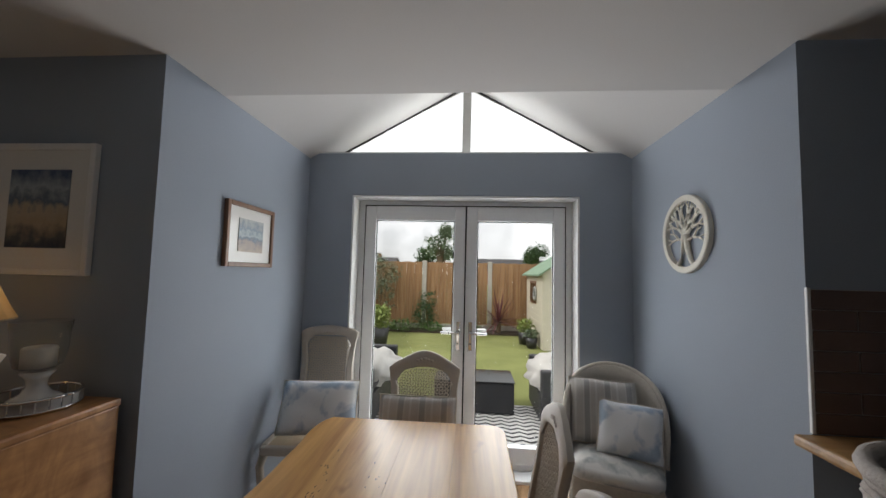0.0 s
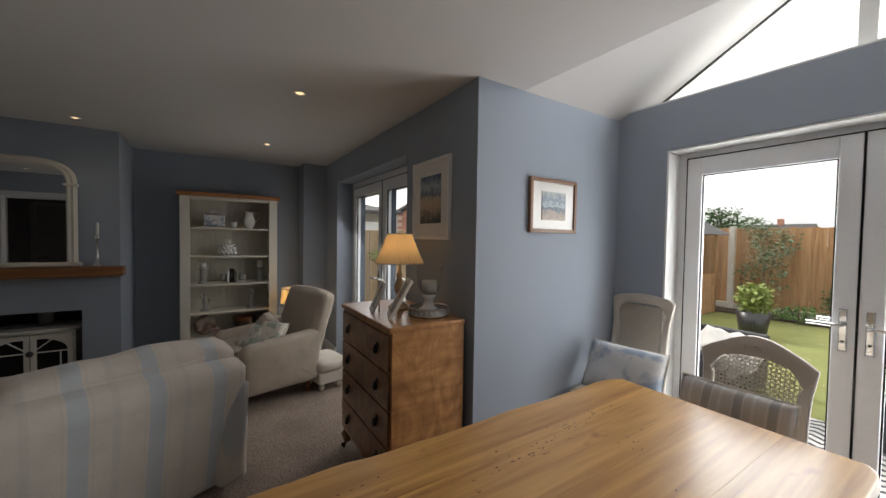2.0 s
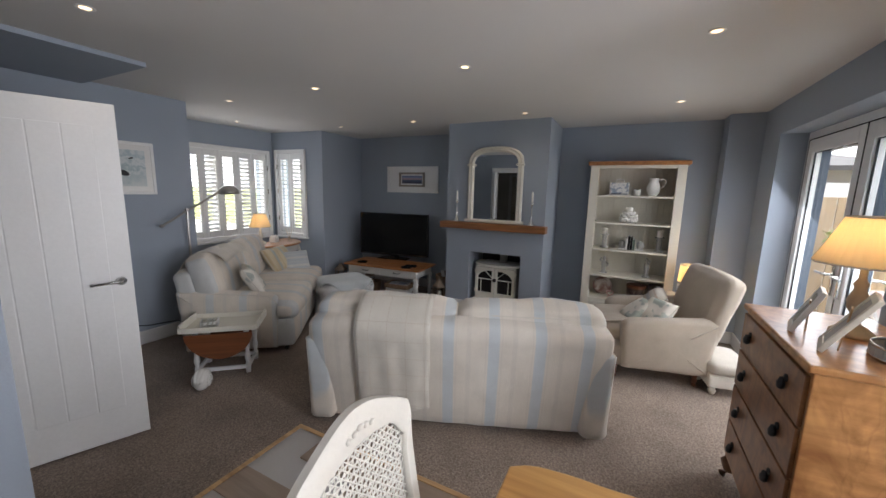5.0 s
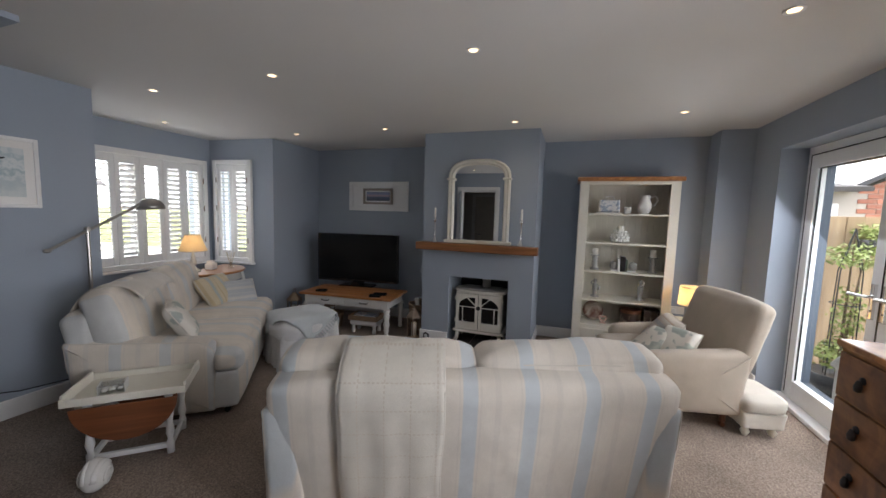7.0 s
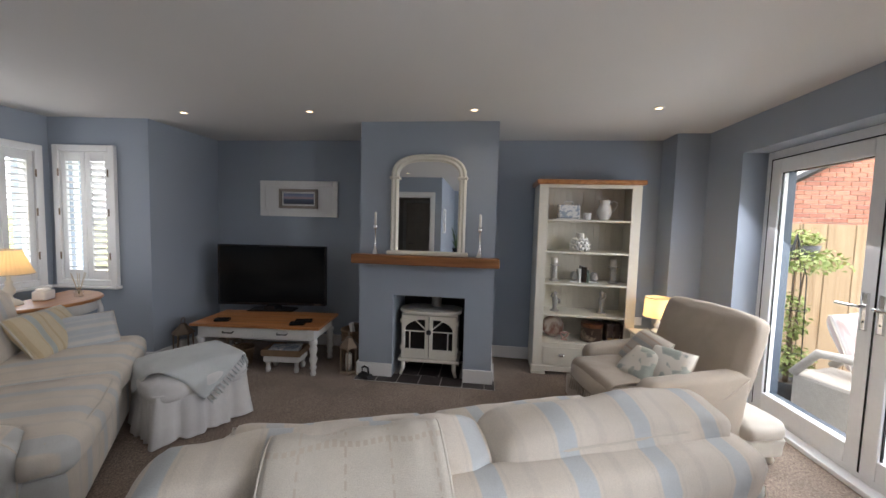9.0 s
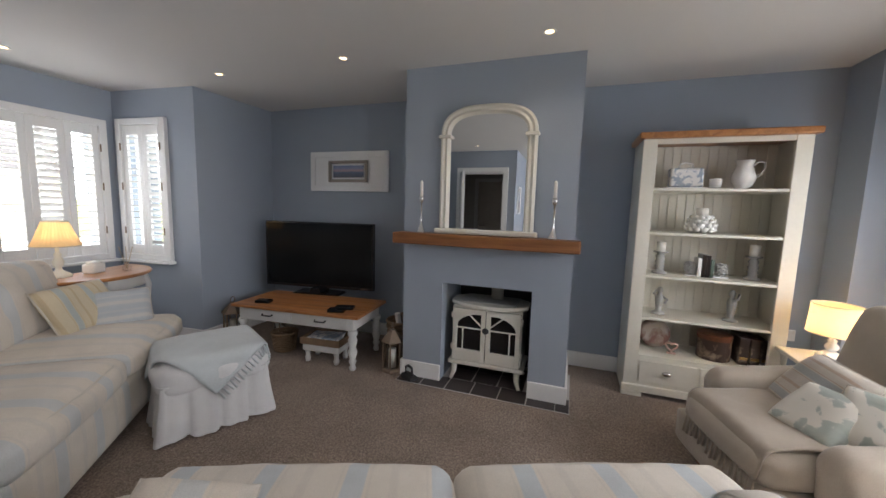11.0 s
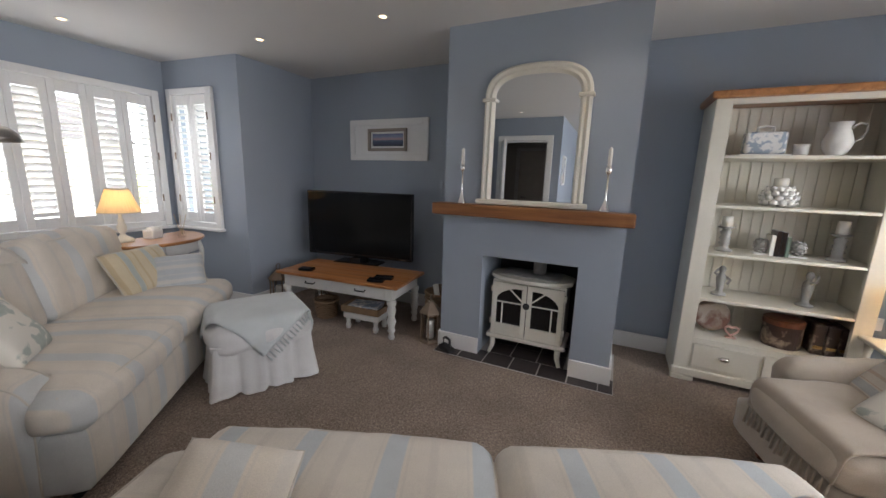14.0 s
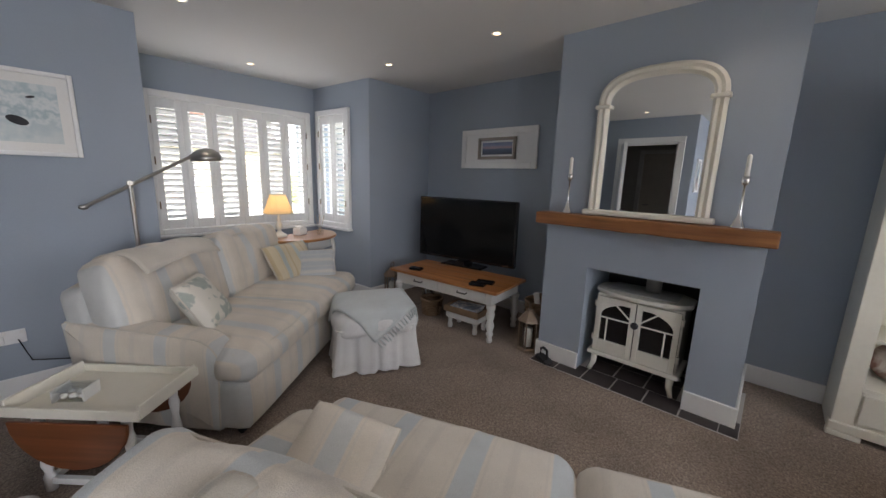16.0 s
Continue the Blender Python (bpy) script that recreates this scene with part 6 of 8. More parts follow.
for i, (y, w, h, mt, nm) in enumerate([(0.405, 0.022, 0.135, "ceramic", "white"), (0.43, 0.026, 0.165, "black", "black"), (0.458, 0.024, 0.16, "black", "black"), (0.483, 0.018, 0.13, "green_book", "green")]):
    bk = thing("book", nm + " hardback book standing on the shelf", "book", at=on_shelf(2, y), group="books on the shelf")
    part("cover", bm_box(-0.055, -w / 2, 0, 0.055, w / 2, h, 0.002), mt, bk)
    part("pages", bm_box(-0.056, -w / 2 + 0.003, 0.004, 0.052, w / 2 - 0.003, h + 0.001), "ceramic", bk)


def figurine(m, label, mat, h):
    """A plain standing statuette as one mesh."""
    bm = bm_lathe([(0, 0), (0.045, 0), (0.045, 0.012), (0.03, 0.018), (0.02, 0.03), (0.024, h * 0.35), (0.03, h * 0.55), (0.026, h * 0.68), (0.012, h * 0.76), (0.02, h * 0.82), (0.022, h * 0.9), (0.012, h * 0.98), (0, h)], 16)
    bm_tube([(0.0, 0.02, h * 0.65), (0.02, 0.05, h * 0.55), (0.03, 0.03, h * 0.42)], 0.009, 8, bm)
    bm_tube([(0.0, -0.02, h * 0.65), (0.02, -0.045, h * 0.75), (0.03, -0.03, h * 0.9)], 0.008, 8, bm)
    ob = tagged(new("statuette", mesh_of("statuette", bm, mat, True)), label, "ornament")
    ob.matrix_world = m
    return ob


figurine(on_shelf(3, 0.18), "grey resin dancing statuette on the shelf", "stone", 0.21)
figurine(on_shelf(3, 0.64, rz=90), "grey resin statuette with a basket on the shelf", "stone", 0.23)
pl = thing("plate", "round brown decorated plate standing on the lowest shelf", "plate", at=on_shelf(4, 0.18, 0.14))
part("dish", bm_lathe([(0, 0.0), (0.07, 0.002), (0.11, 0.016), (0.112, 0.02), (0.07, 0.008), (0, 0.006)], 28, m=pose(0, 0, 0.11, 0, 78, 0)), "brown_plate", pl, smooth=True)
ht = thing("heart_ornament", "pink wooden heart cut-out on the lowest shelf", "ornament", at=on_shelf(4, 0.28, 0.27))
hp = [(0.0015 * 16 * math.sin(t) ** 3 * 1.6, 0.0015 * 1.6 * (13 * math.cos(t) - 5 * math.cos(2 * t) - 2 * math.cos(3 * t) - math.cos(4 * t))) for t in [i * 2 * math.pi / 28 for i in range(29)]]
part("heart", bm_tube([(0, a, b + 0.055) for a, b in hp], 0.008, 8), "pink_wood", ht, smooth=True)
part("stand", bm_box(-0.015, -0.03, 0, 0.015, 0.03, 0.012, 0.003), "pink_wood", ht)
tn = thing("hat_box", "dark brown round decorated tin with a lid on the lowest shelf", "tin", at=on_shelf(4, 0.56))
part("body", bm_lathe([(0, 0), (0.105, 0), (0.105, 0.15), (0, 0.15)], 32), "printed_tin", tn, smooth=False)
part("lid", bm_lathe([(0.0, 0.19), (0.1, 0.188), (0.109, 0.182), (0.109, 0.15), (0, 0.15)], 32), "darkwood", tn)
for i, y in enumerate((0.715, 0.78, 0.835)):
    bk = thing("book_box", "dark green decorated book-shaped box on the lowest shelf", "box", at=on_shelf(4, y), group="book boxes")
    part("cover", bm_box(-0.09, -0.03 if i < 2 else -0.02, 0, 0.09, 0.03 if i < 2 else 0.02, 0.20 - 0.005 * i, 0.006), "printed_tin", bk)
    part("spine_band", bm_box(0.089, -0.024 if i < 2 else -0.015, 0.04, 0.093, 0.024 if i < 2 else 0.015, 0.06, 0.001), "brass", bk)

# mantel shelf, mirror, candlesticks
mt = thing("mantel_shelf", "rough dark oak beam mantel shelf", "mantel shelf", at=pose(-4.10, -1.02, 1.10))
bm = bm_box(0, -0.675, 0, 0.135, 0.675, 0.085, 0.008)
bmesh.ops.subdivide_edges(bm, edges=[e for e in bm.edges if abs(e.verts[0].co.y - e.verts[1].co.y) > 0.5], cuts=30)
for v in bm.verts:
    v.co += Vector((0.004 * noise.noise(v.co * 9), 0, 0.004 * noise.noise(v.co * 7 + Vector((5, 0, 0)))))
part("beam", bm, "oak", mt)

MIR = pose(-4.088, -1.005, 1.19, 0, 0, 0)
mr = thing("mirror", "arched overmantel mirror in a cream moulded frame", "mirror", at=MIR)
HW, SP, TOP = 0.345, 0.70, 0.915


def arch(hw, spring, top, n=28):
    pts = [(-hw, 0.03), (-hw, spring)]
    for i in range(1, n):
        a = math.pi * (1 - i / n)
        e = 2 / 2.7
        pts.append((hw * math.copysign(abs(math.cos(a)) ** e, math.cos(a)), spring + (top - spring) * abs(math.sin(a)) ** e))
    return pts + [(hw, spring), (hw, 0.03)]


o, i_ = arch(HW, SP, TOP), arch(HW - 0.07, SP, TOP - 0.065)
bm = bmesh.new()
prof = [(0.0, 0.0), (0.0, 0.03), (0.25, 0.046), (0.5, 0.036), (0.75, 0.045), (0.95, 0.028), (1.0, 0.012), (1.0, 0.0)]
rows = []
for (a, b), (c, d) in zip(o, i_):
    rows.append([bm.verts.new((h, a + (c - a) * t, b + (d - b) * t)) for t, h in prof])
for r0, r1 in zip(rows, rows[1:]):
    for k in range(len(prof) - 1):
        bm.faces.new((r0[k], r0[k + 1], r1[k + 1], r1[k]))
bmesh.ops.recalc_face_normals(bm, faces=bm.faces[:])
smooth_by_angle(part("frame", bm, "cream", mr, "cream moulded arched frame"), 40)
for s in (-1, 1):
    part("collar", bm_box(0.0, s * (HW - 0.035) - 0.047, SP - 0.012, 0.055, s * (HW - 0.035) + 0.047, SP + 0.012, 0.006), "cream", mr)
part("base", bm_box(0.0, -HW - 0.03, 0.0, 0.06, HW + 0.03, 0.035, 0.008), "cream", mr)
bm = bmesh.new()
bm.faces.new([bm.verts.new((0.012, a, b)) for a, b in i_])
me = part("glass", bm, "mirror", mr, "silvered mirror glass")


def silver_stick(m):
    root = thing("candlestick", "tall slim silver candlestick with a white candle on the mantel", "candlestick", at=m, group="mantel candlesticks")
    part("stem", bm_lathe([(0, 0), (0.036, 0), (0.034, 0.006), (0.012, 0.06), (0.006, 0.10), (0.006, 0.225), (0.018, 0.235), (0.02, 0.27), (0.014, 0.275), (0, 0.268)], 18), "chrome", root, smooth=True)
    part("candle", bm_lathe([(0, 0.27), (0.012, 0.27), (0.011, 0.38), (0.003, 0.39), (0, 0.39)], 12), "wax", root, smooth=True)


silver_stick(pose(-4.03, -1.485, 1.186))
silver_stick(pose(-4.03, -0.525, 1.186))

# stove
SV = pose(-4.33, -0.985, 0.014)
sv = thing("stove", "cream enamel double-door stove with arched windows on splayed feet", "stove", at=SV)
part("body", bm_box(-0.16, -0.275, 0.16, 0.14, 0.275, 0.60, 0.012), "enamel", sv)
part("firebox", bm_box(0.1405, -0.24, 0.18, 0.143, 0.24, 0.57), "black", sv, "black fire chamber")
bm = bm_lathe([(0, 0), (0.325, 0.0), (0.335, 0.012), (0.33, 0.03), (0.0, 0.034)], 40, squash=1.0)
for v in bm.verts:
    v.co = Vector((max(-0.17, v.co.x * 0.62), max(-0.305, min(0.305, v.co.y)), v.co.z))
part("top_plate", bm, "enamel", sv, "moulded enamel top", m=pose(0, 0, 0.60))
part("hot_plate", bm_box(-0.14, -0.22, 0.632, 0.12, 0.22, 0.638, 0.002), "stone", sv)
part("flue", bm_lathe([(0.05, 0.63), (0.05, 0.79), (0, 0.79)], 20, (-0.06, 0.04, 0)), "stone", sv, smooth=True)
bm = bm_box(-0.16, -0.30, 0.125, 0.17, 0.30, 0.16, 0.012)
for v in bm.verts:
    if v.co.x > 0.1:
        v.co.x += 0.03 * (1 - (v.co.y / 0.3) ** 2)
part("ash_lip", bm, "enamel", sv)
for s in (-1, 1):
    a, b = (-0.265, -0.003) if s < 0 else (0.003, 0.265)
    bm = bmesh.new()
    xf = 0.146
    for q in ((a, 0.165, a + 0.035, 0.585), (b - 0.035, 0.165, b, 0.585), (a + 0.035, 0.165, b - 0.035, 0.255), (a + 0.035, 0.545, b - 0.035, 0.585)):
        bm_box(xf, q[0], q[1], xf + 0.022, q[2], q[3], 0.003, bm)
    pts = [(s * 0.232 * math.sin(q), 0.44 + 0.115 * math.cos(q)) for q in [radians(3 + k * 10.5) for k in range(9)]]
    for (ya, za), (yb, zb) in zip(pts, pts[1:]):
        own = bmesh.new()
        vs = [own.verts.new((xf, y, z)) for y, z in ((ya, za), (yb, zb), (yb, 0.575), (ya, 0.575))]
        f = own.faces.new(vs)
        ex = bmesh.ops.extrude_face_region(own, geom=[f])
        for v in ex["geom"]:
            if isinstance(v, bmesh.types.BMVert):
                v.co.x += 0.02
        bmesh.ops.recalc_face_normals(own, faces=own.faces[:])
        bm_add(bm, own)
    dr = part("door", bm, "enamel", sv, "cream cast door with an arched window")
    bars = bmesh.new()
    bm_tube([(xf + 0.012, s * 0.02, 0.43), (xf + 0.012, s * 0.235, 0.43)], 0.006, 6, bars)
    bm_tube([(xf + 0.012, s * 0.02, 0.44), (xf + 0.012, s * 0.13, 0.535)], 0.006, 6, bars)
    bm_tube([(xf + 0.012, s * 0.185, 0.25), (xf + 0.012, s * 0.185, 0.43)], 0.006, 6, bars)
    part("glazing_bar", bars, "enamel", dr)
    for z in (0.24, 0.50):
        part("hinge", bm_lathe([(0, 0), (0.012, 0), (0.012, 0.045), (0, 0.045)], 10, (0.15, s * 0.272, z)), "enamel", dr, smooth=True)
part("boss", bm_blob(0.02, 0.026, 0.026, (0.17, 0, 0.425)), "iron", sv, smooth=True)
for sx, sy in ((0.14, -0.25), (0.14, 0.25), (-0.12, -0.25), (-0.12, 0.25)):
    part("foot", bm_tube([(sx, sy, 0.14), (sx + 0.01, sy, 0.06), (sx + (0.03 if sx > 0 else -0.02), sy * 1.08, 0.0)], 0.026, 8, taper=0.015), "enamel", sv, smooth=True)

ir = thing("flat_iron", "old black flat iron on the hearth tiles", "iron", at=pose(-4.02, -1.555, 0.012, 0, 0, 60))
part("sole", bm_prism([(-0.07, 0), (0.05, 0), (0.075, 0.01), (0.05, 0.035), (-0.07, 0.035)], 0.07, m=pose(0, -0.035, 0), bevel=0.006), "iron", ir)
part("handle", bm_tube([(-0.05, 0, 0.035), (-0.05, 0, 0.085), (-0.02, 0, 0.105), (0.03, 0, 0.10), (0.04, 0, 0.035)], 0.010, 8), "iron", ir, smooth=True)

# picture over the television and the others
def picture(name, label, m, w, h, frame_mat, fw, mount_mat, mount, image_mat, depth=0.025, inner=None):
    root = thing(name, label, "picture", at=m)
    for a in ((-w / 2, -h / 2, -w / 2 + fw, h / 2), (w / 2 - fw, -h / 2, w / 2, h / 2), (-w / 2 + fw, -h / 2, w / 2 - fw, -h / 2 + fw), (-w / 2 + fw, h / 2 - fw, w / 2 - fw, h / 2)):
        part("frame_side", bm_box(a[0], -depth, a[1], a[2], 0, a[3], 0.004), frame_mat, root)
    part("mount", bm_box(-w / 2 + fw, -depth + 0.012, -h / 2 + fw, w / 2 - fw, -0.002, h / 2 - fw), mount_mat, root, "pale card mount")
    iw, ih = (w - 2 * fw - 2 * mount[0]), (h - 2 * fw - 2 * mount[1])
    if inner:
        for a in ((-iw / 2 - 0.05, -ih / 2 - 0.05, -iw / 2 - 0.02, ih / 2 + 0.05), (iw / 2 + 0.02, -ih / 2 - 0.05, iw / 2 + 0.05, ih / 2 + 0.05), (-iw / 2 - 0.02, -ih / 2 - 0.05, iw / 2 + 0.02, -ih / 2 - 0.02), (-iw / 2 - 0.02, ih / 2 + 0.02, iw / 2 + 0.02, ih / 2 + 0.05)):
            part("inner_frame", bm_box(a[0], -depth - 0.012, a[1], a[2], -depth + 0.012, a[3], 0.004), inner, root)
    part("print", bm_box(-iw / 2, -depth + 0.008, -ih / 2, iw / 2, -depth + 0.0118, ih / 2), image_mat, root, "printed picture")
    return root


picture("picture", "seascape print in a wide white frame over the television", pose(-4.85, -2.672, 1.73, 0, 0, 90), 0.955, 0.415, "white", 0.06, "white", (0.23, 0.085), "sea_print", inner="frame_taupe")
picture("picture", "beach print in a white mount and frame beside the patio doors", pose(-1.855, 1.6, 1.745, 0, 0, 0), 0.49, 0.545, "white", 0.025, "ceramic", (0.085, 0.085), "beach_print")
picture("picture", "small coastal print in a brown wooden frame in the dining alcove", pose(-1.355, 2.235, 1.705, 0, 0, 90), 0.45, 0.355, "frame_brown", 0.025, "ceramic", (0.085, 0.06), "coast_print")
mist = picture("picture", "pale misty print in a white frame behind the sofa", pose(-1.48, -3.66, 1.705, 0, 0, 180), 0.46, 0.48, "white", 0.025, "ceramic", (0.05, 0.05), "mist_print")

bm = bm_lathe([(0.0, 0.0), (1.0, 0.0), (1.0, 0.0008), (0, 0.0008)], 20, m=pose(-0.02, -0.0172, -0.045, 90, 20, 0) @ Matrix.Diagonal((0.045, 0.024, 1, 1)))
part("dark_patch", bm, "rattan", mist, "plain dark patch in the print")
bm = bm_lathe([(0.0, 0.0), (1.0, 0.0), (1.0, 0.0008), (0, 0.0008)], 16, m=pose(0.045, -0.0172, 0.09, 90, -15, 0) @ Matrix.Diagonal((0.02, 0.007, 1, 1)))
part("dark_patch", bm, "rattan", mist, "plain dark patch in the print")

# television on its table
TVM = pose(-4.47, -2.78, 0.0, 0, 0, 98.4)
tv = thing("television", "large black flat television on a low stand, switched off", "television", at=TVM @ pose(0, 0, 0.485))
part("case", bm_box(-0.585, -0.0, 0.055, 0.585, 0.05, 0.715, 0.006), "black", tv)
part("screen", bm_box(-0.565, -0.004, 0.085, 0.565, -0.001, 0.70), "screen", tv, "dark glossy screen")
part("stand", bm_prism([(-0.25, 0), (0.25, 0), (0.23, 0.012), (0.06, 0.02), (0.05, 0.06), (-0.05, 0.06), (-0.06, 0.02), (-0.23, 0.012)], 0.18, m=pose(0, -0.07, 0)), "black", tv)
bm = bmesh.new()
for i in range(5):
    bm_box(0.46 + i * 0.014, -0.0045, 0.066, 0.468 + i * 0.014, -0.001, 0.074, bm=bm)
part("badge", bm, "chrome", tv, "small maker's mark as plain bars")

TT = pose(-4.18, -2.63, 0, 0, 0, 95.0)
tb = thing("tv_table", "low table with a honey pine top and pale turned legs", "table", at=TT)
for i in range(4):
    part("plank", bm_box(-0.62 + 0.0, -0.29 + i * 0.145, 0.455, 0.62, -0.147 + i * 0.145, 0.48, 0.004), "pine_x", tb)
for a in ((-0.56, -0.255, 0.345, 0.56, -0.235, 0.455), (-0.56, 0.235, 0.345, 0.56, 0.255, 0.455), (-0.56, -0.235, 0.345, -0.54, 0.235, 0.455), (0.54, -0.235, 0.345, 0.56, 0.235, 0.455)):
    part("apron", bm_box(*a, 0.003), "greywhite", tb)
for x0, x1 in ((-0.50, -0.02), (0.02, 0.50)):
    d = part("drawer", bm_box(x0, -0.262, 0.36, x1, -0.25, 0.445, 0.004), "greywhite", tb)
    part("handle", bm_tube([((x0 + x1) / 2 - 0.05, -0.262, 0.41), ((x0 + x1) / 2 - 0.045, -0.28, 0.40), ((x0 + x1) / 2 + 0.045, -0.28, 0.40), ((x0 + x1) / 2 + 0.05, -0.262, 0.41)], 0.006, 6), "iron", d, "black bail handle")
for sx in (-1, 1):
    for sy in (-1, 1):
        part("leg", bm_lathe([(0.022, 0), (0.03, 0.02), (0.02, 0.05), (0.034, 0.08), (0.024, 0.10), (0.04, 0.16), (0.026, 0.20), (0.04, 0.26), (0.028, 0.29), (0.04, 0.31), (0.04, 0.34), (0.036, 0.345)], 16, (sx * 0.545, sy * 0.23, 0)), "greywhite", tb, smooth=True)
for lab, x, y, w in (("small black set-top box on the television table", 0.40, -0.10, 0.16), ("black remote control on the television table", 0.38, -0.2, 0.14), ("black router box on the television table", -0.38, -0.16, 0.13)):
    bx = thing("media_box", lab, "device", at=TT @ pose(x, y, 0.48, 0, 0, 12))
    part("case", bm_box(-w / 2, -0.04, 0, w / 2, 0.04, 0.026, 0.005), "black", bx)
    part("front", bm_box(-w / 2 + 0.01, -0.0415, 0.006, w / 2 - 0.01, -0.039, 0.02), "screen", bx)


def basket(label, m, r0, r1, h, rings=9, mat="wicker", square=None):
    root = thing("basket", label, "basket", at=m)
    n = 20
    bm = bmesh.new()
    for k in range(rings):
        z = h * (k + 0.5) / rings
        r = r0 + (r1 - r0) * (k / rings)
        pts = []
        for i in range(n + 1):
            a = 2 * math.pi * i / n
            w = 0.004 * (1 if (i + k) % 2 else -1)
            pts.append(((r + w) * math.cos(a), (r + w) * math.sin(a) * (square or 1), z))
        bm_tube(pts, h / rings * 0.55, 5, bm)
    part("weave", bm, mat, root, "woven wicker sides", smooth=True)
    part("bottom", bm_lathe([(0, 0), (r0, 0), (r0, 0.012), (0, 0.012)], 20, squash=square or 1), mat, root)
    part("rim", bm_tube([(r1 * 1.02 * math.cos(i / 16 * math.pi), r1 * 1.02 * math.sin(i / 16 * math.pi) * (square or 1), h) for i in range(33)], 0.012, 6), mat, root, smooth=True)
    return root


basket("small round wicker basket under the television table", TT @ pose(-0.28, -0.02, 0), 0.09, 0.11, 0.17)
basket("tall brown wicker log basket beside the chimney breast", pose(-4.38, -1.80, 0), 0.10, 0.13, 0.36, 14)
lg = thing("log", "split log standing in the basket", "log", at=pose(-4.38, -1.80, 0.02))
part("bark", bm_lathe([(0, 0), (0.04, 0), (0.042, 0.40), (0, 0.40)], 9), "bark", lg)
pp = thing("paper_roll", "rolled pale paper standing in the basket", "paper", at=pose(-4.34, -1.75, 0.02, 8, 5, 0))
part("sheet", bm_lathe([(0.0, 0), (0.025, 0), (0.025, 0.43), (0, 0.43)], 14), "ceramic", pp)
tf = thing("footstool", "small white footstool on turned feet under the television table", "footstool", at=TT @ pose(0.22, -0.10, 0))
part("top", bm_box(-0.18, -0.11, 0.10, 0.18, 0.11, 0.165, 0.02), "greywhite", tf)
for sx in (-1, 1):
    for sy in (-1, 1):
        part("leg", bm_lathe([(0.02, 0), (0.026, 0.03), (0.018, 0.06), (0.026, 0.10)], 12, (sx * 0.14, sy * 0.075, 0)), "greywhite", tf, smooth=True)
bk = thing("tray_basket", "flat wicker tray with magazines on the small footstool", "basket", at=TT @ pose(0.22, -0.10, 0.166))
for a in ((-0.19, -0.12, 0, 0.19, -0.105, 0.06), (-0.19, 0.105, 0, 0.19, 0.12, 0.06), (-0.19, -0.105, 0, -0.175, 0.105, 0.06), (0.175, -0.105, 0, 0.19, 0.105, 0.06), (-0.175, -0.105, 0, 0.175, 0.105, 0.01)):
    part("side", bm_box(*a, 0.004), "wicker", bk)
for i, mt_ in enumerate(("blue_throw", "ceramic", "blue_china")):
    mg = thing("magazine", "glossy magazine lying in the wicker tray", "magazine", at=TT @ pose(0.20 + 0.01 * i, -0.10, 0.178 + 0.017 * i, 0, 0, 4 * i), group="magazines")
    part("pages", bm_box(-0.14, -0.09, 0, 0.14, 0.09, 0.015, 0.001), mt_, mg)


def lantern(label, m, s=1.0):
    root = thing("lantern", label, "lantern", at=m @ Matrix.Diagonal((s, s, s, 1)))
    n = 6
    hexa = [(0.085 * math.cos(2 * math.pi * i / n), 0.085 * math.sin(2 * math.pi * i / n)) for i in range(n)]
    part("base", bm_lathe([(0, 0), (0.10, 0), (0.10, 0.015), (0.088, 0.03), (0, 0.03)], 6), "taupe_metal", root)
    for x, y in hexa:
        part("post", bm_tube([(x, y, 0.03), (x, y, 0.27)], 0.007, 6), "taupe_metal", root)
    part("glass", bm_lathe([(0.078, 0.031), (0.078, 0.27)], 6), "jar", root)
    part("roof", bm_lathe([(0, 0.272), (0.105, 0.27), (0.10, 0.285), (0.035, 0.355), (0.03, 0.37), (0, 0.37)], 6), "taupe_metal", root)
    part("ring", bm_tube([(0.03 * math.sin(i / 8 * math.pi), 0, 0.40 - 0.03 * math.cos(i / 8 * math.pi)) for i in range(17)], 0.004, 6), "taupe_metal", root)
    part("candle", bm_lathe([(0, 0.03), (0.035, 0.03), (0.035, 0.19), (0.03, 0.2), (0, 0.195)], 16), "wax", root, smooth=True)
    return root


lantern("hexagonal taupe metal lantern with a candle beside the chimney breast", pose(-4.14, -1.77, 0, 0, 0, 15), 0.95)
lantern("taupe metal lantern with a candle beside the television table", pose(-4.16, -3.58, 0, 0, 0, 10), 1.0)
lantern("taupe metal lantern with a candle under the television table", TT @ pose(-0.42, 0.1, 0), 0.85)

# sockets on the walls
for m, lab in ((pose(-4.85, 1.14, 0.50, 0, 0, 90), "white double socket behind the armchair"), (pose(-1.26, -3.66, 0.39, 0, 0, 180), "white double socket with a plug beside the sofa")):
    so = thing("socket", lab, "socket", at=m)
    part("plate", bm_box(-0.073, -0.009, -0.043, 0.073, 0, 0.043, 0.004), "white", so)
    part("plug", bm_box(-0.06, -0.035, -0.03, -0.015, -0.009, 0.02, 0.008), "white", so)
    for sx in (-0.02, 0.05):
        part("switch", bm_box(sx, -0.012, 0.018, sx + 0.012, -0.008, 0.036, 0.001), "ceramic", so)
cable = thing("cable", "black flex lying along the skirting beside the sofa", "cable")
part("flex", bm_tube([(-1.30, -3.62, 0.38), (-1.34, -3.60, 0.24), (-1.5, -3.58, 0.20), (-1.75, -3.56, 0.18), (-1.88, -3.53, 0.04)], 0.004, 6), "black", cable)
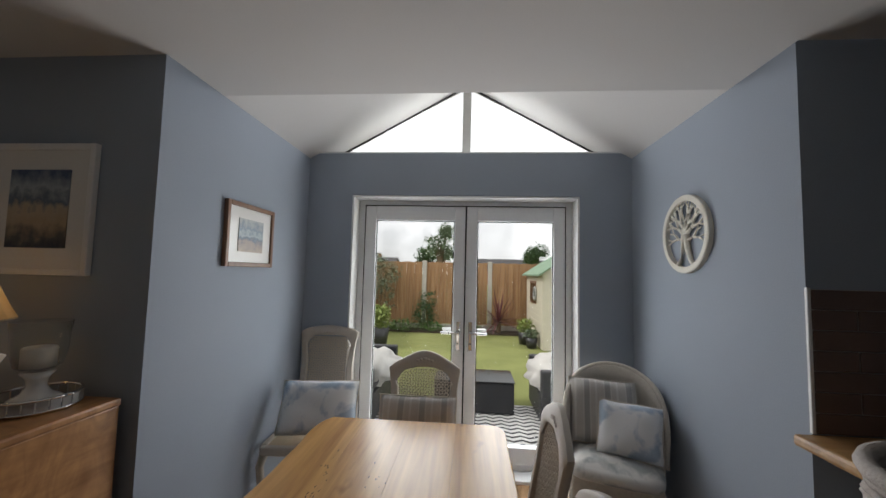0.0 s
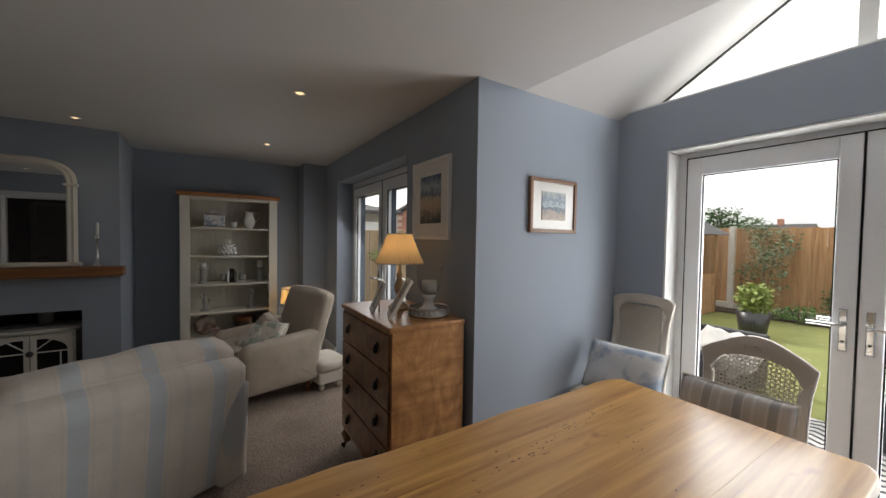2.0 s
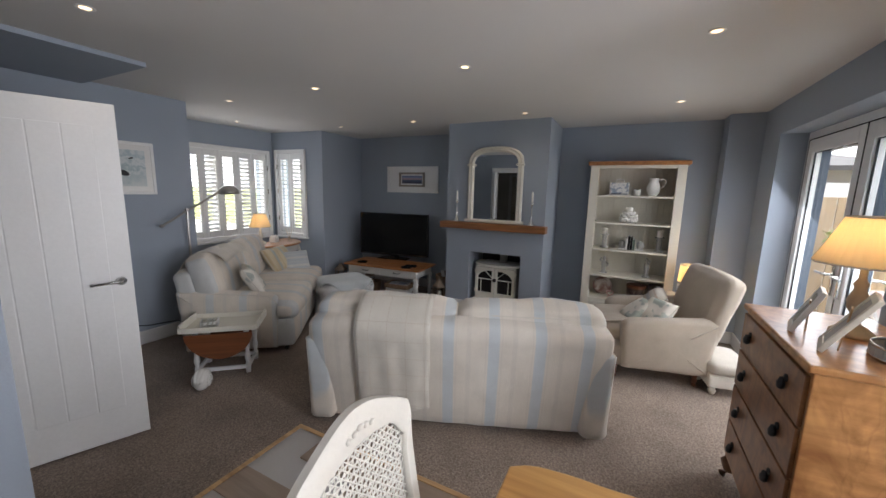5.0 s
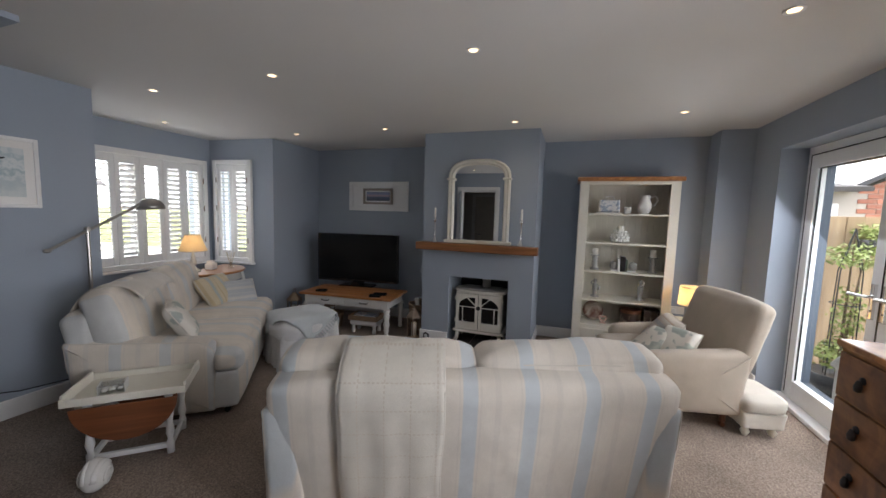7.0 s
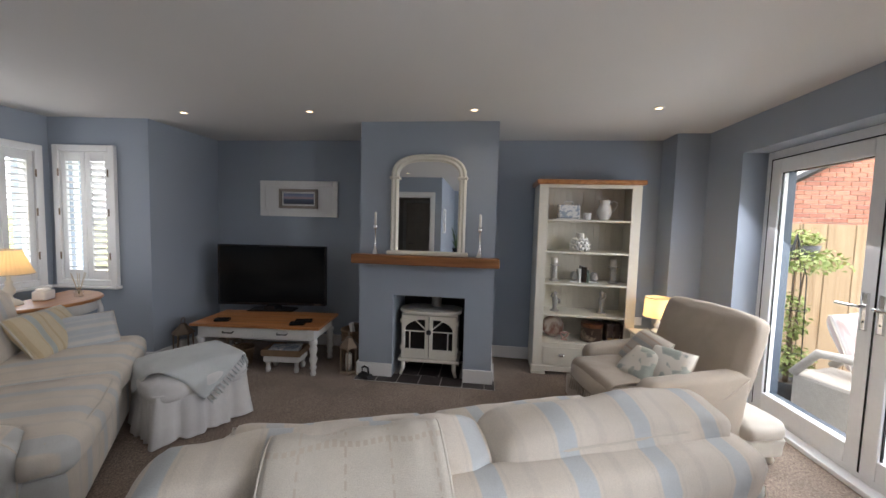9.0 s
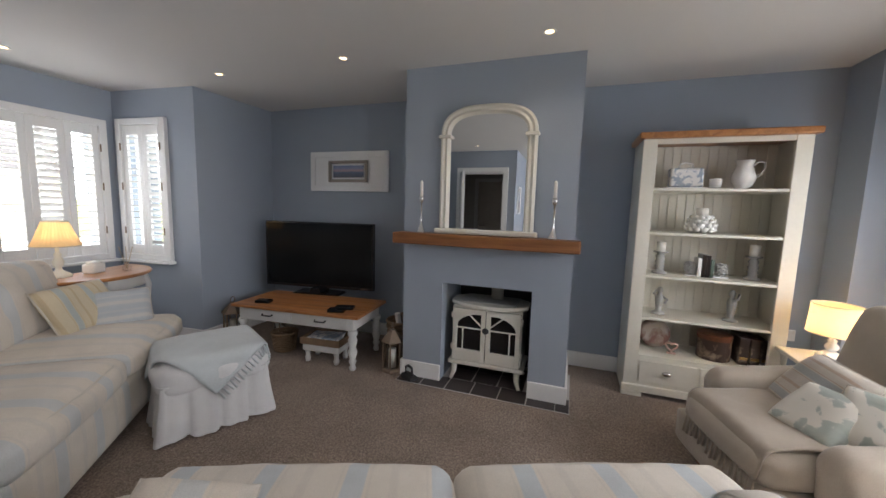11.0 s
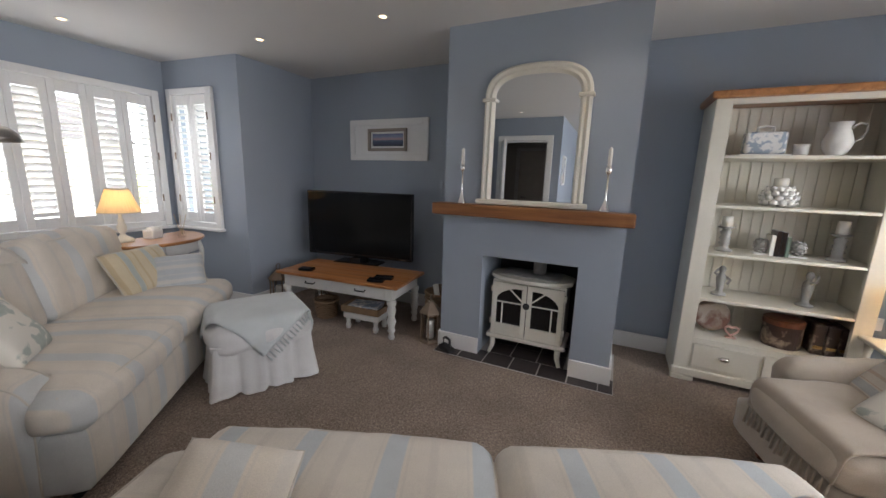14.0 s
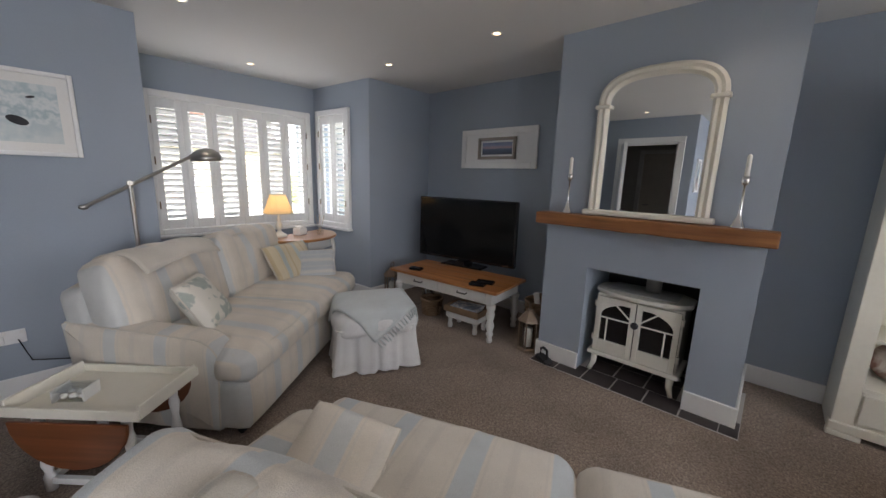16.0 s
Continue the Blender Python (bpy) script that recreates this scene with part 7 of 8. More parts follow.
# ---- dining alcove ----
# long pine table with a waney edge
dt = thing("dining_table", "long waxed pine dining table with a waney edge and knots", "table")
X0, X1, Y0, Y1, ZT = -0.80, 0.11, 0.245, 2.13, 0.76
cuts = [X0, -0.59, -0.36, -0.13, X1]
for i, (a, b) in enumerate(zip(cuts, cuts[1:])):
    own = bmesh.new()
    n = 48
    low, top = [], []
    for k in range(n + 1):
        t = k / n
        y = Y0 + (Y1 - Y0) * t
        c = 0.035 * (max(0, 1 - t * 22) ** 2 + max(0, 1 - (1 - t) * 22) ** 2)
        xa = a + (0.02 * noise.noise(Vector((y * 2.2, 0.3, 0))) + 0.012 * noise.noise(Vector((y * 6, 2.3, 0))) - 0.008 + c if i == 0 else 0.0004)
        xb = b - (c if i == 3 else 0.0004) + (0.006 * noise.noise(Vector((y * 2, 7.3, 0))) if i == 3 else 0)
        top.append((own.verts.new((xa, y, ZT)), own.verts.new((xb, y, ZT))))
        low.append((own.verts.new((xa + (0.006 if i == 0 else 0), y, ZT - 0.045)), own.verts.new((xb, y, ZT - 0.045))))
    for k in range(n):
        own.faces.new((top[k][0], top[k][1], top[k + 1][1], top[k + 1][0]))
        own.faces.new((low[k][0], low[k + 1][0], low[k + 1][1], low[k][1]))
        own.faces.new((top[k][0], top[k + 1][0], low[k + 1][0], low[k][0]))
        own.faces.new((top[k][1], low[k][1], low[k + 1][1], top[k + 1][1]))
    for k in (0, n):
        own.faces.new((top[k][0], low[k][0], low[k][1], top[k][1]))
    bmesh.ops.recalc_face_normals(own, faces=own.faces[:])
    rim = [e for e in own.edges if len(e.link_faces) == 2 and e.calc_face_angle(0) > 1.0 and (e.verts[0].co.z > ZT - 0.01 or e.verts[1].co.z > ZT - 0.01) and ((i == 0 and max(v.co.x for v in e.verts) < a + 0.07) or (i == 3 and min(v.co.x for v in e.verts) > b - 0.05) or abs(e.verts[0].co.y - e.verts[1].co.y) < 1e-5)]
    bmesh.ops.bevel(own, geom=rim, offset=0.006, segments=2, profile=0.5, affect="EDGES")
    part("plank", own, "table", dt, "waxed pine plank")
for x, y in ((X0 + 0.10, Y0 + 0.10), (X1 - 0.10, Y0 + 0.10), (X0 + 0.10, Y1 - 0.10), (X1 - 0.10, Y1 - 0.10)):
    part("leg", bm_lathe([(0.03, 0), (0.038, 0.06), (0.03, 0.12), (0.045, 0.3), (0.035, 0.45), (0.045, 0.52), (0.045, 0.715)], 16, (x, y, 0)), "table", dt, smooth=True)
for q in ((X0 + 0.1, Y0 + 0.09, 0.63, X1 - 0.1, Y0 + 0.112, 0.715), (X0 + 0.1, Y1 - 0.112, 0.63, X1 - 0.1, Y1 - 0.09, 0.715), (X0 + 0.09, Y0 + 0.12, 0.63, X0 + 0.112, Y1 - 0.12, 0.715), (X1 - 0.112, Y0 + 0.12, 0.63, X1 - 0.09, Y1 - 0.12, 0.715)):
    part("apron", bm_box(*q, 0.003), "table", dt)
# dark worm and saw marks near the waney edge
random.seed(4)
bm = bmesh.new()
for cx, cy, n, dx, dy in ((-0.60, 1.45, 26, 0.02, 0.16), (-0.55, 1.18, 22, 0.015, 0.13), (-0.48, 0.92, 6, 0.015, 0.03), (-0.68, 0.6, 14, 0.02, 0.12), (-0.42, 1.6, 8, 0.03, 0.05), (-0.3, 0.75, 7, 0.05, 0.06), (-0.15, 1.25, 6, 0.06, 0.1)):
    for k in range(n):
        x, y = cx + random.gauss(0, dx), cy + random.gauss(0, dy)
        a, l, w = random.uniform(-0.3, 0.3), random.uniform(0.003, 0.009), random.uniform(0.001, 0.0026)
        bm_lathe([(0.0, 0.0004), (1.0, 0.0)], 7, bm=bm, m=pose(x, y, ZT + 0.0004, 0, 0, math.degrees(a)) @ Matrix.Diagonal((w, l, 1, 1)))
tagged(part("knot_mark", bm, "knot", dt), "small dark worm and knot marks", kind="stuff")


def cane_panel(w, z0, z1, y, pitch, r, keep):
    """Woven cane: strands both ways and on the diagonals, kept inside an outline."""
    bm = bmesh.new()

    def strand(p, q):
        n = 16
        run = []
        for i in range(n + 1):
            u = p[0] + (q[0] - p[0]) * i / n, p[1] + (q[1] - p[1]) * i / n
            if keep(*u):
                run.append((u[0], y(u[1]), u[1]))
            else:
                if len(run) > 1:
                    bm_tube(run[::max(1, len(run) - 1)], r, 4, bm)
                run = []
        if len(run) > 1:
            bm_tube([run[0], run[-1]], r, 4, bm)
    k = int((z1 - z0) / pitch) + 1
    for i in range(k + 1):
        strand((-w, z0 + i * pitch), (w, z0 + i * pitch))
    k = int(2 * w / pitch) + 1
    for i in range(k + 1):
        strand((-w + i * pitch, z0), (-w + i * pitch, z1))
    h = z1 - z0
    k = int((2 * w + h) / (pitch * 1.4)) + 1
    for i in range(k + 1):
        x = -w - h + i * pitch * 1.4
        strand((x, z0), (x + h, z1))
        strand((x + h, z0), (x, z1))
    return bm


def french_chair(label, m, mat, cane, crest=1.06, shoulder=0.985, width=0.46, pad=None, seat_mat="cane"):
    """A painted chair with a shaped caned back, curved legs and a caned seat. Faces +y; the back stands at y = 0."""
    root = thing("dining_chair", label, "chair", at=m, group="chairs round the dining table")
    hw = width / 2

    def lean(z):
        return -0.02 - max(0, z - 0.45) * 0.17
    top = [(x, shoulder + (crest - shoulder) * max(0, math.cos(x / hw * math.pi / 2 * 0.98)) ** 1.6 - 0.02 * max(0, abs(x / hw) - 0.8) * 5) for x in [hw * (i / 12 - 1) for i in range(25)]]
    zb = 0.53

    def half(z):
        return hw - 0.012 * math.sin((z - zb) / (shoulder - zb) * 3.14) * 2 - 0.02 * max(0, 1 - (z - zb) / 0.15)
    outer = [(-half(z), z) for z in (zb, 0.62, 0.72, 0.82, 0.92)] + top + [(half(z), z) for z in (0.92, 0.82, 0.72, 0.62, zb)]

    def inner_top(x):
        u = abs(x) / (hw - 0.05)
        return shoulder - 0.055 + (crest - shoulder) * 0.55 * max(0, math.cos(min(1, u) * 1.5)) - 0.05 * max(0, u - 0.75) * 4
    inner = [(-half(z) + 0.045, z) for z in (zb + 0.05, 0.66, 0.74, 0.82)] + [(x, inner_top(x)) for x in [(hw - 0.05) * (i / 10 - 1) for i in range(21)]] + [(half(z) - 0.045, z) for z in (0.82, 0.74, 0.66, zb + 0.05)]
    bm = bmesh.new()
    th = 0.032
    n = 72

    def resample(loop):
        loop = loop + [loop[0]]
        d = [0]
        for p, q in zip(loop, loop[1:]):
            d.append(d[-1] + math.hypot(q[0] - p[0], q[1] - p[1]))
        out = []
        for i in range(n):
            t = d[-1] * i / n
            k = max(j for j in range(len(d) - 1) if d[j] <= t + 1e-9)
            f = (t - d[k]) / max(1e-9, d[k + 1] - d[k])
            out.append((loop[k][0] + (loop[k + 1][0] - loop[k][0]) * f, loop[k][1] + (loop[k + 1][1] - loop[k][1]) * f))
        return out
    ro, ri = resample(outer), resample(inner)
    rings = []
    for f, yy in ((0.0, -th / 2 + 0.006), (0.12, -th / 2), (0.85, -th / 2), (1.0, -th / 2 + 0.008), (1.0, th / 2 - 0.008), (0.85, th / 2), (0.12, th / 2), (0.0, th / 2 - 0.006)):
        rings.append([bm.verts.new((a[0] + (b[0] - a[0]) * f, lean(a[1] + (b[1] - a[1]) * f) + yy, a[1] + (b[1] - a[1]) * f)) for a, b in zip(ro, ri)])
    for a, b in zip(rings, rings[1:] + rings[:1]):
        for k in range(n):
            bm.faces.new((a[k], a[(k + 1) % n], b[(k + 1) % n], b[k]))
    bmesh.ops.recalc_face_normals(bm, faces=bm.faces[:])
    smooth_by_angle(part("back_frame", bm, mat, root, "carved and painted back frame"), 45)

    def keep(x, z):
        return abs(x) < half(z) - 0.035 and zb + 0.045 < z < (inner_top(x) + 0.012)
    tagged(part("cane_back", cane_panel(hw - 0.03, zb + 0.04, crest - 0.02, lambda z: lean(z), 0.0165, 0.0022, keep), cane, root), "woven cane panel", kind="stuff")
    bm = bmesh.new()
    for i in range(5):
        bm_blob(0.012 + 0.004 * (i == 2), 0.006, 0.010, ((i - 2) * 0.022, lean(crest - 0.05) + 0.017, crest - 0.045 - 0.006 * abs(i - 2)), bm, sub=1)
    part("carving", bm, mat, root, "small carved flower crest", smooth=True)
    for s in (-1, 1):
        part("back_leg", bm_tube([(s * (hw - 0.03), lean(0.56), 0.56), (s * (hw - 0.03), -0.02, 0.42), (s * (hw - 0.03), -0.03, 0.2), (s * (hw - 0.025), -0.07, 0.0)], 0.02, 8, taper=0.016), mat, root, smooth=True)
        part("front_leg", bm_tube([(s * (hw - 0.02), 0.40, 0.44), (s * (hw + 0.005), 0.43, 0.34), (s * (hw - 0.01), 0.42, 0.18), (s * (hw - 0.02), 0.405, 0.05), (s * (hw - 0.005), 0.43, 0.0)], 0.027, 8, taper=0.014), mat, root, smooth=True)
    bm = bm_box(-hw, -0.02, 0.40, hw, 0.02, 0.455, 0.01)
    bm_box(-hw - 0.01, 0.40, 0.40, hw + 0.01, 0.44, 0.455, 0.01, bm)
    for s in (-1, 1):
        bm_box(s * hw - 0.02, 0.02, 0.40, s * hw + 0.02, 0.40, 0.455, 0.01, bm)
    part("seat_frame", bm, mat, root, "shaped seat rail")
    part("seat", bm_box(-hw + 0.015, 0.015, 0.435, hw - 0.015, 0.405, 0.447, 0.003), seat_mat, root, "woven cane seat")
    return root


french_chair("old white painted chair with a caned back at the table's end", pose(-0.432, 0.05, 0, 0, 0, 2), "white_chair", "white_chair", crest=1.035, shoulder=0.955, width=0.475)
french_chair("stone-grey painted chair with a shaped caned back at the table's head", pose(-0.34, 2.42, 0, 0, 0, 180), "chair", "cane_pale", crest=1.03, shoulder=0.945, width=0.45)
french_chair("stone-grey painted chair with a rectangular caned back in the corner", pose(-1.115, 2.84, 0, 0, 0, 184), "chair", "cane_pale", crest=1.10, shoulder=1.075, width=0.43)
french_chair("stone-grey painted caned chair tucked in at the table's side", pose(0.16, 1.67, 0, 0, 0, 88), "chair", "cane_pale", crest=1.03, shoulder=0.955, width=0.46)
french_chair("stone-grey painted caned chair tucked in beside the kitchen bar", pose(0.13, 1.06, 0, 0, 0, 88), "chair", "cane_pale", crest=1.03, shoulder=0.955, width=0.46)
scatter("cushion", "grey tweed cushion with piping on the head chair", "plaid", pose(-0.35, 2.28, 0.66, 74, 0, 0), 0.44, 0.34, 0.11, seed=21)
scatter("cushion", "white cushion with a blue tree print on the corner chair", "blue_print", pose(-1.03, 2.58, 0.635, 64, 0, 8), 0.50, 0.33, 0.13, seed=22)

# woven tub chair in the other corner
LC = pose(0.80, 2.53, 0, 0, 0, 162)
lc = thing("tub_chair", "cream woven tub chair with a rounded back in the corner", "chair", at=LC)
bm = bmesh.new()
n = 28
rows = []
for k in range(13):
    row = []
    for i in range(n + 1):
        a = radians(-20 + 220 * (i / n)) + math.pi
        s = math.sin(math.pi * i / n)
        topz = 0.48 + 0.46 * s ** 0.55
        z = 0.06 + (topz - 0.06) * k / 12
        r = 0.25 + 0.02 * k / 12
        row.append(bm.verts.new((r * math.cos(a), r * math.sin(a) * 0.95, z)))
    rows.append(row)
for a, b in zip(rows, rows[1:]):
    for i in range(n):
        bm.faces.new((a[i], a[i + 1], b[i + 1], b[i]))
ob = part("shell", bm, "loom", lc, "woven rounded back and sides", smooth=True)
ob.modifiers.new("thickness", "SOLIDIFY").thickness = 0.022
rim = []
for i in range(n + 1):
    a = radians(-20 + 220 * (i / n)) + math.pi
    s = math.sin(math.pi * i / n)
    rim.append((0.272 * math.cos(a), 0.272 * math.sin(a) * 0.95, 0.48 + 0.46 * s ** 0.55))
part("rim", bm_tube(rim, 0.018, 8), "loom", lc, "braided rim", smooth=True)
part("front_panel", bm_box(-0.23, 0.17, 0.06, 0.23, 0.205, 0.40, 0.015), "loom", lc, "woven front panel")
part("seat_base", bm_box(-0.24, -0.20, 0.36, 0.24, 0.20, 0.40, 0.02), "loom", lc)
part("seat_cushion", bm_pad(0.45, 0.46, 0.10, 0.045, m=pose(0, 0.03, 0.40), puff=0.025), "print_grey", lc, "grey and white printed seat pad")
for sx in (-1, 1):
    for sy in (-1, 1):
        part("foot", bm_lathe([(0.016, 0), (0.02, 0.07)], 10, (sx * 0.18, sy * 0.14, 0)), "darkwood", lc)
scatter("cushion", "grey checked cushion with a frilled edge on the tub chair", "plaid", LC @ pose(0.06, -0.06, 0.69, 70, 0, 184), 0.40, 0.38, 0.12, seed=31)
scatter("cushion", "pale cushion with a teal tree print on the tub chair", "blue_print", LC @ pose(-0.08, 0.06, 0.645, 62, 0, 172), 0.34, 0.30, 0.12, seed=32)

# tree of life plaque
tl = thing("wall_plaque", "round cream cut-out tree plaque on the alcove wall", "wall decoration", at=pose(1.113, 2.30, 1.765, 0, 0, -90))
R = 0.215
bm = bmesh.new()
ring = []
for r, d in ((R, 0.0), (R, -0.022), (R - 0.006, -0.026), (R - 0.03, -0.026), (R - 0.034, -0.022), (R - 0.034, 0.0)):
    ring.append([bm.verts.new((r * math.cos(2 * math.pi * i / 48), d, r * math.sin(2 * math.pi * i / 48))) for i in range(48)])
for a, b in zip(ring, ring[1:]):
    for i in range(48):
        bm.faces.new((a[i], a[(i + 1) % 48], b[(i + 1) % 48], b[i]))
bmesh.ops.recalc_face_normals(bm, faces=bm.faces[:])
part("ring", bm, "cream", tl, "flat cream outer ring")
random.seed(11)
bm = bmesh.new()


def limb(x, z, a, l, r, depth):
    x1, z1 = x + l * math.cos(a), z + l * math.sin(a)
    q = math.hypot(x1, z1)
    if q > R - 0.025:
        x1, z1 = x1 * (R - 0.025) / q, z1 * (R - 0.025) / q
    bm_tube([(x, -0.012, z), ((x + x1) / 2 + 0.004 * random.uniform(-1, 1), -0.012, (z + z1) / 2), (x1, -0.012, z1)], r, 6, bm, taper=r * 0.72)
    if depth and q < R - 0.02:
        for s in (-1, 1):
            limb(x1, z1, a + s * random.uniform(0.3, 0.55), l * random.uniform(0.68, 0.85), r * 0.72, depth - 1)


for a in (35, 62, 90, 118, 145):
    limb(0, -0.01, radians(a), 0.075, 0.012, 3)
for s in (-1, 1):
    limb(0, -0.04, radians(90 - s * 75), 0.07, 0.010, 2)
    bm_tube([(s * 0.012, -0.012, 0.0), (s * 0.018, -0.012, -0.08), (s * 0.05, -0.012, -0.15), (s * 0.09, -0.012, -0.185)], 0.017, 8, bm, taper=0.010)
part("tree", bm, "cream", tl, "cut-out branching tree", smooth=True)

# door mat
mat_ = thing("door_mat", "brown coir door mat before the garden doors", "mat", at=pose(0.32, 2.78, -0.002, 0, 0, 2))
part("mat_top", bm_box(-0.36, -0.21, 0, 0.36, 0.21, 0.014, 0.004), "coir", mat_)

# kitchen side: bar top, tiled wall, bar stool
bar = thing("worktop", "oak breakfast bar worktop against the tiled wall", "worktop")
part("top", bm_box(1.045, 1.0, 0.96, 2.6, 1.606, 1.0, 0.012), "bar_oak", bar)
part("panel", bm_box(1.16, 1.12, 0.0, 2.6, 1.15, 0.96, 0.004), "greywhite", bar)
solid("trim_tile_edge", bm_box(1.109, 1.600, 1.0, 1.121, 1.612, 1.50, 0.002), "white", "white tile edging strip", "trim")
bs = thing("bar_stool", "grey wicker bar stool with a rounded woven back", "stool", at=pose(1.02, 1.05, 0, 0, 0, 25))
bm = bmesh.new()
for k in range(16):
    z = 0.72 + k * 0.024
    bm_tube([(0.22 * math.cos(radians(-10 + i * 10)) * (1 + 0.018 * (1 if (i + k) % 2 else -1)), 0.20 * math.sin(radians(-10 + i * 10)) * (1 + 0.018 * (1 if (i + k) % 2 else -1)), z) for i in range(21)], 0.0125, 6, bm)
part("woven_back", bm, "grey_wicker", bs, "woven grey back", smooth=True)
part("back_rim", bm_tube([(0.225 * math.cos(radians(-10 + i * 10)), 0.205 * math.sin(radians(-10 + i * 10)), 1.105) for i in range(21)], 0.02, 8), "grey_wicker", bs, smooth=True)
part("seat", bm_lathe([(0, 0), (0.21, 0), (0.225, 0.03), (0.21, 0.06), (0, 0.065)], 24, (0, 0, 0.66)), "grey_wicker", bs, smooth=True)
for a in (45, 135, 225, 315):
    c, s = math.cos(radians(a)), math.sin(radians(a))
    part("leg", bm_tube([(0.16 * c, 0.16 * s, 0.67), (0.20 * c, 0.20 * s, 0.0)], 0.017, 8), "darkwood", bs)

# houseplant and pictures on the wall behind, seen in the mirror
hp_ = thing("houseplant", "leafy houseplant in a dark pot on a low cupboard", "plant", at=pose(0.9, -1.15, 0.80))
part("pot", bm_lathe([(0, 0), (0.07, 0), (0.09, 0.15), (0.08, 0.15), (0.06, 0.02), (0, 0.02)], 18), "black", hp_, smooth=True)
bm = bmesh.new()
random.seed(3)
for i in range(16):
    a, h = random.uniform(0, 6.28), random.uniform(0.2, 0.55)
    bm_tube([(0, 0, 0.1), (0.05 * math.cos(a), 0.05 * math.sin(a), 0.1 + h * 0.6), (0.16 * math.cos(a), 0.12 * math.sin(a), 0.1 + h)], 0.012, 4, bm, taper=0.003)
part("leaves", bm, "dark_leaf", hp_)
cbd = thing("cupboard", "low cream cupboard against the dining wall", "cupboard", at=pose(0.9, -1.17, 0))
part("body", bm_box(-0.4, -0.18, 0, 0.4, 0.18, 0.78, 0.006), "cream", cbd)
part("top", bm_box(-0.42, -0.19, 0.78, 0.42, 0.20, 0.80, 0.006), "bar_oak", cbd)
for s in (-1, 1):
    d = part("door", bm_box(s * 0.2 - 0.19, 0.18, 0.05, s * 0.2 + 0.19, 0.195, 0.74, 0.006), "cream", cbd)
    part("knob", bm_blob(0.014, 0.014, 0.014, (s * 0.05, 0.208, 0.45), sub=1), "chrome", d)
picture("picture", "narrow white framed print on the dining wall", pose(0.25, -1.377, 1.55, 0, 0, 180), 0.34, 0.5, "white", 0.025, "ceramic", (0.06, 0.06), "coast_print")
# ---- outside ----
GZ = -0.12
solid("ground", bm_box(-400, -400, GZ - 0.3, 400, 400, GZ - 0.02), "grass_far", "mown green lawn reaching to the distance", "lawn")
solid("pavement", bm_box(-9.5, 1.9, GZ - 0.02, -1.66, 6.0, GZ + 0.004), "paving", "pale side patio paving", "paving")
solid("pavement_front", bm_box(-9.0, -12.0, GZ - 0.02, 3.0, -5.0, GZ + 0.003), "paving", "pale driveway before the bay", "driveway")
solid("soil_bed", bm_box(-6.0, 10.35, GZ - 0.02, 1.5, 10.97, GZ + 0.02), "soil", "dark soil of the flower bed along the fence", "flower bed")

# patio rug with zigzags
rug = thing("outdoor_rug", "black and white zigzag outdoor rug on the patio", "rug", at=pose(0.05, 4.12, GZ + 0.015))
part("base", bm_box(-1.45, -0.80, 0, 1.45, 0.80, 0.006), "ceramic", rug)
bm = bmesh.new()
for r in range(17):
    y = -0.76 + r * 0.0925
    for k in range(34):
        x = -1.42 + k * 0.0835
        s = 1 if k % 2 else -1
        vs = [bm.verts.new((x, y - s * 0.024, 0.0075)), bm.verts.new((x + 0.0835, y + s * 0.024, 0.0075)), bm.verts.new((x + 0.0835, y + s * 0.024 + 0.036, 0.0075)), bm.verts.new((x, y - s * 0.024 + 0.036, 0.0075))]
        bm.faces.new(vs)
part("zigzag", bm, "rattan", rug, "black zigzag bands")

ot_ = thing("patio_table", "low black rattan patio table with a glass top", "table", at=pose(0.02, 4.86, GZ + 0.004))
part("body", bm_box(-0.48, -0.27, 0.02, 0.45, 0.27, 0.37, 0.01), "rattan", ot_)
part("top", bm_box(-0.49, -0.28, 0.372, 0.46, 0.28, 0.382, 0.003), "screen", ot_, "dark glass top")


def rattan_seat(label, m, w, d):
    root = thing("patio_sofa", label, "outdoor sofa", at=m)
    part("base", bm_box(-w / 2, -d / 2, 0.03, w / 2, d / 2, 0.32, 0.015), "rattan", root)
    part("backrest", bm_box(-w / 2, -d / 2, 0.32, w / 2, -d / 2 + 0.12, 0.72, 0.02), "rattan", root)
    for s in (-1, 1):
        part("armrest", bm_box(s * w / 2 - 0.06, -d / 2 + 0.12, 0.32, s * w / 2 + 0.06, d / 2, 0.60, 0.02), "rattan", root)
    part("seat_cushion", bm_pad(w - 0.14, d - 0.16, 0.12, 0.04, m=pose(0, 0.05, 0.32)), "black_cloth", root, "dark seat pad")
    return root


rattan_seat("black rattan patio sofa on the paving", pose(-1.45, 4.75, GZ + 0.004, 0, 0, -90), 1.3, 0.75)
rattan_seat("black rattan patio armchair on the paving", pose(1.10, 4.75, GZ + 0.004, 0, 0, 90), 0.8, 0.75)
for m, lab in ((pose(-1.22, 4.55, 0.27), "white fleece thrown over the rattan sofa"), (pose(0.95, 4.65, 0.25), "cream fleece thrown over the rattan armchair")):
    fl_ = thing("fleece", lab, "throw", at=m)
    part("pile", bm_blob(0.30, 0.34, 0.22, (0, 0, 0.12), rough=0.5, sub=3), "fur", fl_)

